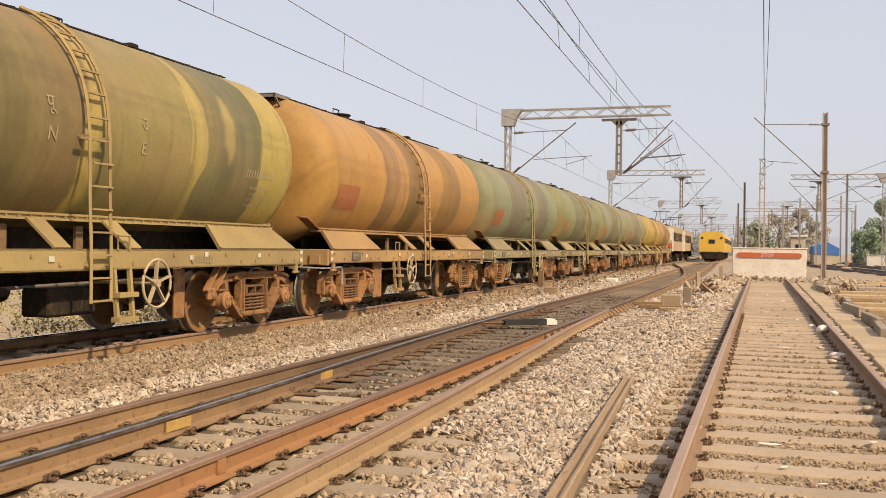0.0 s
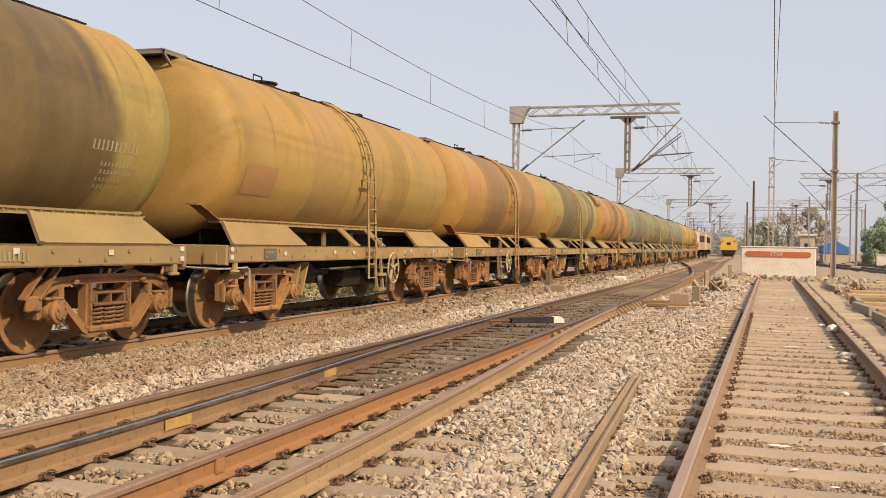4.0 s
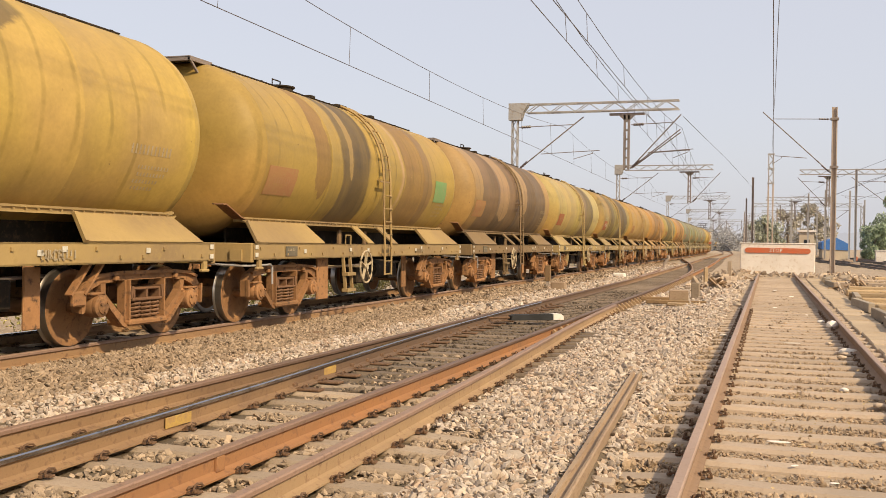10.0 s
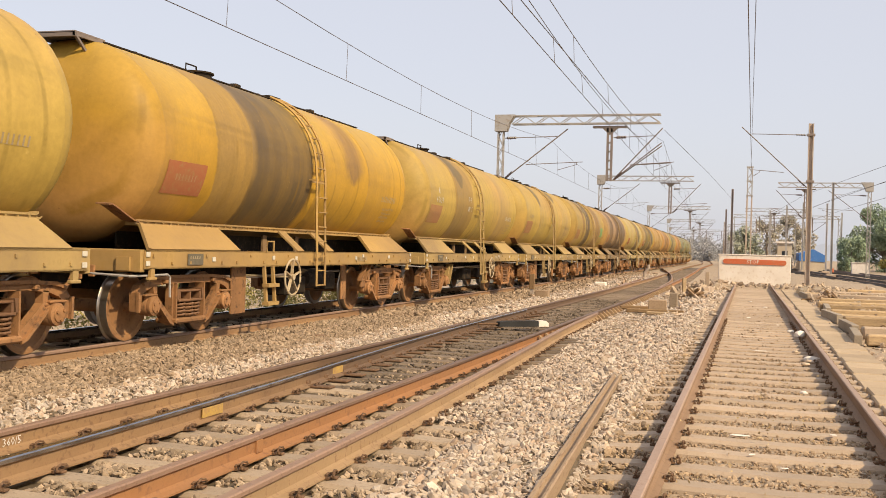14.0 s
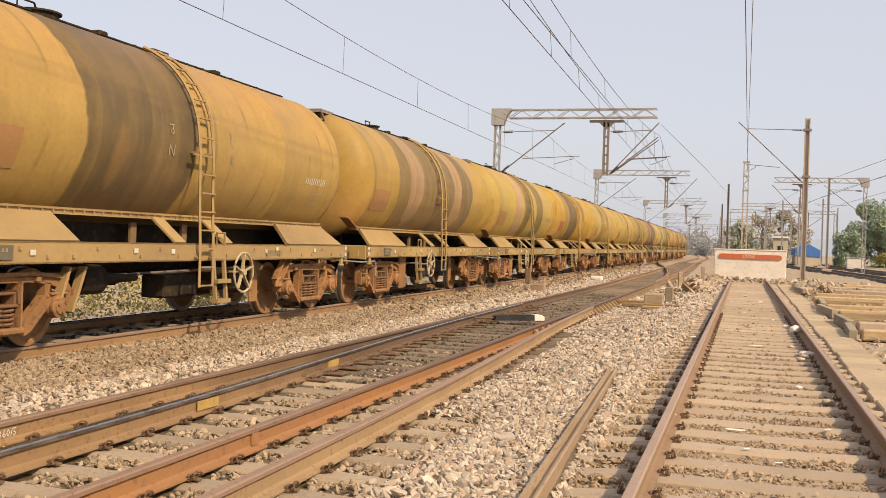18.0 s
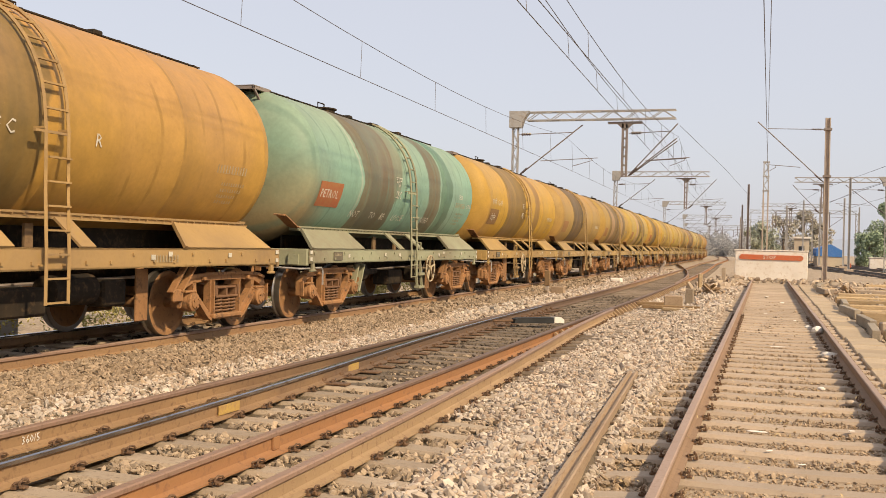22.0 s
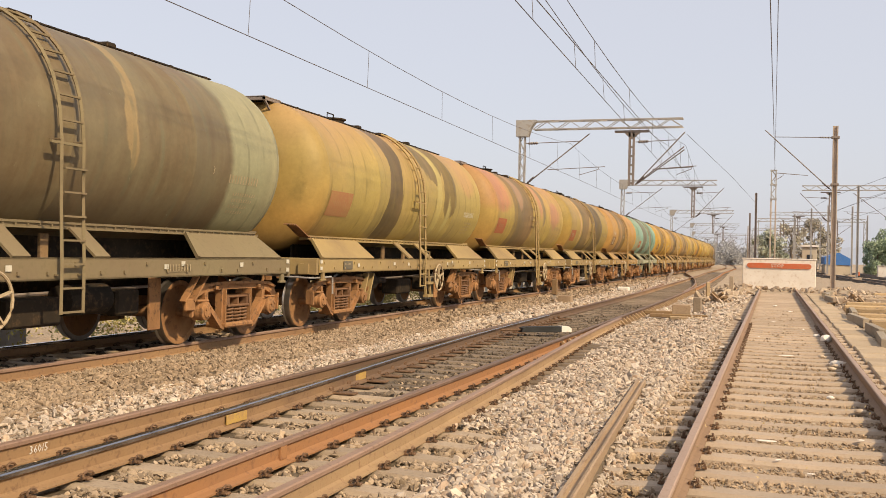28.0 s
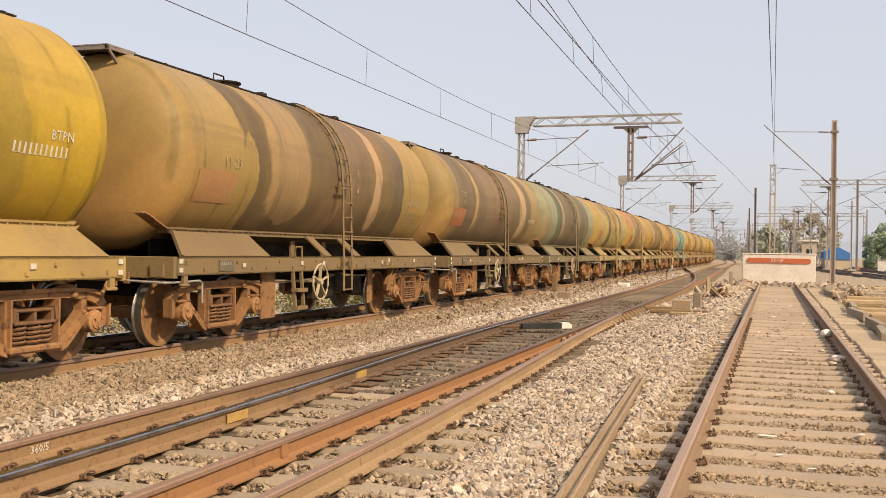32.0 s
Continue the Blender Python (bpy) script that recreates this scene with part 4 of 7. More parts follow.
def underframe_parts(w):
    """Centre sill, cross bearers, floor and added webs, painted near-black for the shade beneath."""
    part("centre_sill", box_bm(-5.55, 5.45, -0.22, 0.22, 0.80, 1.15), M_DARK, w, "centre sill painted near-black as shade")
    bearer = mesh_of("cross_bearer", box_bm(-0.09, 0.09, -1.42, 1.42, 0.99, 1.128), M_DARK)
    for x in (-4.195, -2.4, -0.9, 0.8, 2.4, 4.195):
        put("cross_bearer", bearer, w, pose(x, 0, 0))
    part("floor_plate", box_bm(-5.5, 5.4, -1.05, 1.05, 1.15, 1.18), M_DARK, w, "floor plate painted near-black as shade")
    # webs added only to darken the opening under the barrel
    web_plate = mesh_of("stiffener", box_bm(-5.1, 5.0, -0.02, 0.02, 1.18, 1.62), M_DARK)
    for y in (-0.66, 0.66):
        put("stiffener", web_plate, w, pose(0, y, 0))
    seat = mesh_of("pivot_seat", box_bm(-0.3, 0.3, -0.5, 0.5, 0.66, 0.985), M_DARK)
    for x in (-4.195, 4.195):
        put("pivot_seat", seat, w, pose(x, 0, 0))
    post = mesh_of("inner_post", box_bm(-0.07, 0.07, -0.02, 0.02, 1.18, 1.55), M_FRAME_BROWN)
    for x in (-1.12, 0.22):
        put("inner_post", post, w, pose(x, -0.95, 0))


def headstock_bm(sx):
    bm = bmesh.new()
    a, b = sorted((sx * (5.66 if sx < 0 else 5.50), sx * (5.76 if sx < 0 else 5.60)))
    box(bm, a, b, -1.5, 1.5, 0.98, 1.28, 0.01)
    for y in (-1.25, 1.25):
        c, d = sorted((sx * (5.76 if sx < 0 else 5.60), sx * (5.80 if sx < 0 else 5.66)))
        box(bm, c, d, y - 0.10, y + 0.10, 1.0, 1.18)
    return bm


def coupler_bm(sx):
    bm = bmesh.new()
    a, b = sorted((sx * 5.7, sx * 6.1))
    box(bm, a, b, -0.09, 0.09, 0.98, 1.14, 0.02)
    a, b = sorted((sx * 6.02, sx * 6.21))
    box(bm, a, b, -0.17, 0.14, 0.92, 1.20, 0.04)
    tube(bm, [(sx * 5.74, -0.45, 0.95), (sx * 5.86, -0.47, 0.80), (sx * 6.02, -0.44, 0.70), (sx * 6.21, -0.40, 0.70)], 0.028, 6)
    return bm


def side_frame_bm(sy):
    """A cast bogie side frame: arched top chord, pedestal jaws and sloping struts round two side windows and the spring opening, with raised rims."""
    bm = bmesh.new()
    y0, y1 = sorted((-sy * 1.18, -sy * 1.29))
    top = [(0.55, 0.905), (1.02, 0.875), (1.24, 0.80), (1.33, 0.68)]
    under = [(0.55, 0.80), (0.93, 0.765), (1.10, 0.71), (1.19, 0.65)]
    web(bm, [(-x, z) for x, z in top[::-1]] + top, [(-x, z) for x, z in under[::-1]] + under, y0, y1)
    for s in (-1, 1):
        m = lambda q: [(s * x, z) for x, z in q]
        web(bm, m([(1.33, 0.69), (1.32, 0.44)]), m([(1.19, 0.67), (1.21, 0.44)]), y0, y1)
        web(bm, m([(0.93, 0.78), (0.89, 0.56), (0.80, 0.47), (0.54, 0.24), (0.42, 0.20)]), m([(0.83, 0.79), (0.82, 0.64), (0.72, 0.55), (0.49, 0.36), (0.42, 0.32)]), y0, y1)
        web(bm, m([(0.37, 0.81), (0.37, 0.26)]), m([(0.44, 0.81), (0.44, 0.26)]), y0, y1)
    a, b = sorted((-sy * 1.29, -sy * 1.335))
    # raised rims of the chord, the struts and the jaws
    web(bm, [(-1.22, 0.825), (-1.02, 0.89), (-0.55, 0.92), (0.55, 0.92), (1.02, 0.89), (1.22, 0.825)], [(-1.19, 0.79), (-1.0, 0.845), (-0.55, 0.875), (0.55, 0.875), (1.0, 0.845), (1.19, 0.79)], a, b)
    for s in (-1, 1):
        m = lambda q: [(s * x, z) for x, z in q]
        web(bm, m([(0.895, 0.56), (0.80, 0.465), (0.54, 0.235), (0.44, 0.195)]), m([(0.865, 0.59), (0.78, 0.50), (0.52, 0.275), (0.44, 0.235)]), a, b)
        web(bm, m([(1.34, 0.70), (1.33, 0.43)]), m([(1.30, 0.70), (1.29, 0.43)]), a, b)
        web(bm, m([(0.37, 0.80), (0.37, 0.30)]), m([(0.40, 0.80), (0.40, 0.30)]), a, b)
        c, d = sorted((-sy * 1.14, -sy * 1.35))
        box(bm, s * 1.04 - 0.15, s * 1.04 + 0.15, c, d, 0.635, 0.67, 0.012)
        # brake slack lug and a bolt boss on the chord
        box(bm, s * 0.66 - 0.04, s * 0.66 + 0.04, c, d, 0.80, 0.86, 0.012)
    a, b = sorted((-sy * 1.0, -sy * 1.37))
    box(bm, -0.42, 0.42, a, b, 0.215, 0.30, 0.025)
    return bm


def spring_bm(sy):
    """A nest of coil springs under the bolster end, which has cored pockets and friction wedges."""
    bm = bmesh.new()
    for x, yy in ((-0.205, 1.25), (0.0, 1.27), (0.205, 1.25), (-0.11, 1.06), (0.11, 1.06)):
        pts = []
        for i in range(50):
            a = 2 * math.pi * i / 11
            pts.append((x + 0.086 * math.cos(a), -sy * yy + 0.086 * math.sin(a), 0.305 + 0.225 * i / 49))
        tube(bm, pts, 0.019, 5)
    y0, y1 = sorted((-sy * 1.345, -sy * 0.95))
    box(bm, -0.33, 0.33, y0, y1, 0.525, 0.565, 0.012)
    box(bm, -0.31, 0.31, y0 + 0.02, y1 - 0.02, 0.665, 0.70, 0.012)
    for x in (-0.30, -0.02, 0.26):
        box(bm, x, x + 0.04, y0 + 0.02, y1 - 0.02, 0.56, 0.67)
    for s in (-1, 1):
        web(bm, [(s * 0.36, 0.72), (s * 0.36, 0.56)], [(s * 0.30, 0.72), (s * 0.33, 0.56)], y0 + 0.01, y1 - 0.05)
    return bm


def axle_box_bm():
    """A roller bearing end: adapter, ribbed cup and a cap with three bolts."""
    bm = bmesh.new()
    lathe(bm, [(-0.13, 0.10), (-0.11, 0.135), (0.03, 0.145), (0.05, 0.135), (0.07, 0.14), (0.10, 0.135), (0.115, 0.10), (0.13, 0.095), (0.14, 0.06), (0.142, 0.02)], "y", 18)
    box(bm, -0.15, 0.15, -0.10, 0.04, 0.09, 0.145, 0.02)
    for k in range(3):
        a = 2 * math.pi * k / 3 + 0.4
        tube(bm, [(0.068 * math.cos(a), 0.10, 0.068 * math.sin(a)), (0.068 * math.cos(a), 0.155, 0.068 * math.sin(a))], 0.02, 6)
    return bm


WHEEL_R = 0.475


def wheelset_mesh():
    bm = bmesh.new()
    lathe(bm, [(-1.22, 0.06), (-0.80, 0.07), (-0.78, 0.09), (0.78, 0.09), (0.80, 0.07), (1.22, 0.06)], "y", 12)
    for s in (-1, 1):
        prof = [(0.90, 0.06), (0.905, 0.11), (0.90, 0.15), (0.865, 0.24), (0.855, 0.33), (0.875, 0.375), (0.92, 0.40), (0.93, WHEEL_R - 0.03), (0.925, WHEEL_R - 0.006)]
        tread = [(0.92, WHEEL_R - 0.004), (0.82, WHEEL_R), (0.815, WHEEL_R + 0.012), (0.80, WHEEL_R + 0.028), (0.788, WHEEL_R + 0.022), (0.785, WHEEL_R - 0.05)]
        back = [(0.79, 0.40), (0.815, 0.36), (0.82, 0.2), (0.79, 0.12), (0.785, 0.09)]
        lathe(bm, [(s * y, r) for y, r in prof], "y", 40, False)
        for f in lathe(bm, [(s * y, r) for y, r in [prof[-1]] + tread], "y", 40, False):
            f.material_index = 1
        lathe(bm, [(s * y, r) for y, r in [tread[-1]] + back], "y", 40, False)
    bmesh.ops.remove_doubles(bm, verts=bm.verts, dist=0.0004)
    return mesh_of("wheelset", bm, (M_WHEEL, M_TREAD), True)


def arc_pt(a, r):
    """A point of the barrel's right side at the angle a above the horizontal."""
    return (-r * math.cos(a), TANK_Z + r * math.sin(a))


def ladder_parts(wagon, mat, x):
    lad = thing("ladder", "", "")
    lad.parent = wagon
    lad.matrix_local = pose(x, 0, 0)
    prof = [(-1.60, 0.64), (-1.60, 1.2), (-1.57, 1.9), (-1.56, 2.6)] + [arc_pt(a, TANK_R + 0.11 - 0.05 * a) for a in [0.1 + 0.12 * i for i in range(10)]]
    for s in (-1, 1):
        bm = bmesh.new()
        tube(bm, [(s * 0.19, y, z) for y, z in prof], 0.025, 4)
        part("stile", bm, mat, lad)
        for z in (1.08, 2.6):
            bm = bmesh.new()
            bar(bm, (s * 0.2, -1.57, z), (s * 0.2, -1.40, z), 0.05, 0.02)
            part("bracket", bm, mat, lad)
    bm = bmesh.new()
    bar(bm, (-0.36, -1.55, 2.56), (0.22, -1.55, 2.56), 0.03, 0.03)
    part("cross_bar", bm, mat, lad)
    bm = bmesh.new()
    bar(bm, (-0.19, 0, 0), (0.19, 0, 0), 0.04, 0.022)
    rung = mesh_of("rung", bm, mat)
    spots = [(-1.60, 0.66 + 0.27 * i) for i in range(7)] + [arc_pt(a, TANK_R + 0.11 - 0.05 * a) for a in [0.03 + 0.19 * i for i in range(7)]]
    for y, z in spots:
        put("rung", rung, lad, pose(0, y, z))
    return lad


def handwheel_bm():
    bm = bmesh.new()
    tube(bm, [(0.31 * math.cos(a), 0, 0.31 * math.sin(a)) for a in (2 * math.pi * i / 24 for i in range(24))], 0.019, 6, True)
    for k in range(5):
        a = 2 * math.pi * k / 5 + 0.3
        bar(bm, (0.05 * math.cos(a), 0.02, 0.05 * math.sin(a)), (0.31 * math.cos(a), 0, 0.31 * math.sin(a)), 0.05, 0.02)
    lathe(bm, [(-0.03, 0.055), (0.06, 0.055)], "y", 10)
    tube(bm, [(0, 0.05, 0), (0, 0.9, 0)], 0.02, 6)
    return bm


def tank_wagon(variant, frame_mat):
    """One bogie tank wagon; variant 1 has its handbrake ahead of the ladder, variant 2 behind it."""
    w = thing("tank_wagon", "", "tank wagon")
    put("barrel", BARREL, w)
    for sy in (1, -1):
        part("saddle_flange", ledge_bm(sy), frame_mat, w)
        part("flange_horn", horn_bm(sy), M_BOGIE, w)
        for x0, x1, b0, b1 in ((-5.27, -3.12, -5.64, -3.07), (2.95, 5.05, 2.66, 5.22)):
            part("support_plate", support_bm(x0, x1, sy, b0, b1), frame_mat, w)
        for x in (-0.80, 0.58):
            part("gusset", support_bm(x - 0.14, x + 0.14, sy), frame_mat, w)
        part("sole_bar", sole_bm(sy), frame_mat, w)
    underframe_parts(w)
    for sx in (-1, 1):
        part("headstock", headstock_bm(sx), frame_mat, w)
        part("coupler", coupler_bm(sx), M_BOGIE, w, "rusty coupler and hose")
        bo = thing("bogie", "", "")
        bo.parent = w
        bo.matrix_local = pose(sx * 4.195, 0, 0)
        for sy in (1, -1):
            part("side_frame", side_frame_bm(sy), M_BOGIE, bo)
            part("spring_nest", spring_bm(sy), M_SPRING, bo)
            for x in (-1, 1):
                put("axle_box", AXLE_BOX, bo, pose(x, -sy * 1.27, WHEEL_R + 0.03, 0, 0, 0 if sy < 0 else 180))
        for x in (-1, 1):
            put("wheelset", WHEELSET, bo, pose(x, 0, WHEEL_R))
        # lifting lug below the sole bar's end, and the bent uncoupling rod
        for sy in (1, -1):
            bm = bmesh.new()
            xl = 5.30 if sx > 0 else -5.50
            yl = -sy * 1.50
            box(bm, xl - 0.05, xl + 0.05, yl - 0.02, yl + 0.02, 0.90, 1.03)
            box(bm, xl - 0.10, xl + 0.10, yl - 0.03, yl + 0.03, 0.87, 0.91, 0.01)
            part("lifting_lug", bm, frame_mat, w)
        if sx < 0:
            bm = bmesh.new()
            tube(bm, [(-5.95, -0.3, 0.98), (-5.92, -0.9, 0.95), (-5.86, -1.40, 0.93), (-5.5, -1.46, 0.93), (-5.05, -1.46, 0.94), (-4.98, -1.46, 0.90), (-4.97, -1.46, 0.62)], 0.017, 6)
            part("uncoupling_rod", bm, M_GALV, w, "bent pale steel rod")
            bm = bmesh.new()
            box(bm, -5.80, -5.765, -0.62, -0.50, 0.86, 1.10, 0.01)
            box(bm, -5.80, -5.765, -0.82, -0.72, 0.90, 1.06, 0.01)
            part("hose_bracket", bm, M_BOGIE, w)
        bm = bmesh.new()
        box(bm, -0.22, 0.22, -1.0, 1.0, 0.50, 0.72, 0.03)
        part("bolster", bm, M_BOGIE, bo)
        if sx > 0:
            # brake hanger over the inner wheel
            bm = bmesh.new()
            bar(bm, (-1.02, -1.36, 1.02), (-1.34, -1.34, 0.66), 0.10, 0.03)
            bar(bm, (-1.26, -1.36, 1.02), (-1.58, -1.34, 0.66), 0.10, 0.03)
            box(bm, -1.52, -1.28, -1.37, -1.30, 0.52, 0.70, 0.02)
            part("brake_hanger", bm, M_BOGIE, bo)
            bm = bmesh.new()
            box(bm, -2.05, -1.78, -1.12, -1.08, 0.28, 1.0, 0.01)
            part("guard_plate", bm, M_BOGIE, bo)
    ladder_parts(w, frame_mat, -0.20 if variant == 1 else -0.06)
    x = 0.90 if variant == 1 else -1.36
    part("handwheel", handwheel_bm(), M_CREAM, w, "cream painted handwheel", pose(x, -1.64, 0.835))
    bm = bmesh.new()
    xs = 0.34 if variant == 1 else -2.03
    for dx in (-0.16, 0.16):
        bar(bm, (xs + dx, -1.5, 1.03), (xs + dx, -1.56, 0.38), 0.05, 0.05)
    for z in (0.41, 0.71):
        box(bm, xs - 0.2, xs + 0.2, -1.62, -1.5, z - 0.03, z + 0.03)
    part("footstep", bm, frame_mat, w)
    bm = bmesh.new()
    tube(bm, [(xs - 0.12, -1.53, 1.26), (xs - 0.12, -1.53, 1.44), (xs + 0.12, -1.53, 1.44), (xs + 0.12, -1.53, 1.26)], 0.018, 6)
    part("handrail", bm, frame_mat, w)
    bm = bmesh.new()
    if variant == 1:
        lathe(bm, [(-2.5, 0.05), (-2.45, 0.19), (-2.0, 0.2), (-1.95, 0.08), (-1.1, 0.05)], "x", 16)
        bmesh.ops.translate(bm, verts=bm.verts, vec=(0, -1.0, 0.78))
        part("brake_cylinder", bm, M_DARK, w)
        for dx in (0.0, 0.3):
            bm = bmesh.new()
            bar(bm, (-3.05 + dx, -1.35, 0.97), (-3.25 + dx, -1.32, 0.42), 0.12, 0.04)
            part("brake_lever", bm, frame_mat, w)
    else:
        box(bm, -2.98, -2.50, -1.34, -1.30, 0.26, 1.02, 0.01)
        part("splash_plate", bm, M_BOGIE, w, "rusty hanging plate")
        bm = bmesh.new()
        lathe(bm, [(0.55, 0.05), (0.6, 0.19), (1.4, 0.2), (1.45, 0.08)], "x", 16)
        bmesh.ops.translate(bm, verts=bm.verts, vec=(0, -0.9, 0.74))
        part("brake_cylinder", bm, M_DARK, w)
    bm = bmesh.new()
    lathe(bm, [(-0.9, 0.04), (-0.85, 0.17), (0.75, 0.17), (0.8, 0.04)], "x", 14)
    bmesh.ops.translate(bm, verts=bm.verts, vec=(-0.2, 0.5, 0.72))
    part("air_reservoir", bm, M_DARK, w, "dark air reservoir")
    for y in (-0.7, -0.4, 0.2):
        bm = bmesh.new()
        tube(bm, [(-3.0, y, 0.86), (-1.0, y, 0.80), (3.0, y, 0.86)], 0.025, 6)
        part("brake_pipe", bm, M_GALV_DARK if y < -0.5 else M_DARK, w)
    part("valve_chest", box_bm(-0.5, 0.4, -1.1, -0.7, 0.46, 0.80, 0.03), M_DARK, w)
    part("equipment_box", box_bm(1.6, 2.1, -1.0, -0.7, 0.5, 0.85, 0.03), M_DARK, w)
    # crown: walkway, hatch, valves, end platform
    bm = bmesh.new()
    top = TANK_Z + TANK_R
    box(bm, -5.4, 5.1, -0.22, 0.22, top + 0.015, top + 0.035)
    for i in range(11):
        xx = -5.2 + i
        box(bm, xx - 0.03, xx + 0.03, -0.3, 0.3, top - 0.04, top + 0.016)
    part("walkway", bm, M_DARK, w, "dark crown walkway")
    bm = bmesh.new()
    lathe(bm, [(top - 0.05, 0.27), (top + 0.035, 0.27), (top + 0.04, 0.31), (top + 0.065, 0.31), (top + 0.085, 0.14), (top + 0.085, 0.02)], "z", 20)
    bmesh.ops.translate(bm, verts=bm.verts, vec=(-2.15, -0.1, 0))
    tube(bm, [(-2.72, -0.25, top), (-2.72, -0.25, top + 0.12), (-2.4, -0.25, top + 0.12), (-2.3, -0.2, top + 0.06)], 0.015, 5)
    part("hatch", bm, M_DARK, w, "dark filling hatch")
    for xx, sz in ((0.55, 0.2), (-0.9, 0.1), (2.4, 0.1)):
        bm = bmesh.new()
        box(bm, xx - sz, xx + sz, -0.25, 0.1, top, top + 0.08, 0.02)
        part("valve_box", bm, M_DARK, w, "dark valve fitting")
    bm = bmesh.new()
    tube(bm, [(0.3, -0.30, top - 0.05), (0.3, -0.30, top + 0.05), (0.7, -0.30, top + 0.05), (0.7, -0.30, top - 0.05)], 0.012, 5)
    part("grab_rail", bm, M_DARK, w)
    bm = bmesh.new()
    box(bm, -5.72, -5.05, -0.36, 0.36, top - 0.015, top + 0.01)
    for y in (-0.34, 0.34):
        bar(bm, (-5.72, y, top - 0.035), (-5.1, y, top - 0.035), 0.04, 0.05)
        bar(bm, (-5.69, y, top - 0.04), (-5.40, y, top - 0.27), 0.035, 0.035)
    bar(bm, (-5.70, -0.36, top - 0.035), (-5.70, 0.36, top - 0.035), 0.04, 0.06)
    part("end_platform", bm, M_GALV_DARK, w, "dark rusty end platform")
    bm = bmesh.new()
    box(bm, -0.045, 0.045, -0.004, 0.004, -0.032, 0.032)
    refl = mesh_of("reflector", bm, M_LETTER)
    for xx, z in ((-5.64, 1.22), (-5.64, 1.10), (-3.9, 1.15), (-1.9, 1.17), (-1.0, 1.16), (1.9, 1.16), (2.3, 1.2), (3.9, 1.18), (5.44, 1.225), (5.44, 1.09)):
        put("reflector", refl, w, pose(xx, -1.534, z))
    return w


BARREL = mesh_of("barrel", barrel_bm(), M_LOCO_TAN, True)
AXLE_BOX = mesh_of("axle_box", axle_box_bm(), M_BOGIE, True)
WHEELSET = wheelset_mesh()
DATA_PANEL = mesh_of("data_panel", box_bm(-4.64, -4.22, -1.5385, -1.530, 1.07, 1.23), M_PANEL)

OLIVE, OCHRE, YELLOW, ORANGE, TAN = (0.286, 0.221, 0.071), (0.365, 0.239, 0.073), (0.423, 0.296, 0.069), (0.390, 0.213, 0.059), (0.334, 0.216, 0.082)
MINT, GREYGREEN, DK, BR, DKO, LT, DKG = (0.205, 0.342, 0.261), (0.236, 0.231, 0.129), (0.102, 0.072, 0.036), (0.228, 0.137, 0.051), (0.148, 0.105, 0.040), (0.435, 0.285, 0.156), (0.065, 0.093, 0.050)
BR2, BRM, BRR, GRN, DUST = (0.280, 0.179, 0.054), (0.180, 0.132, 0.074), (0.240, 0.111, 0.063), (0.180, 0.341, 0.104), (0.383, 0.245, 0.115)
B11, DKR = (0.159, 0.111, 0.053), (0.112, 0.077, 0.040)
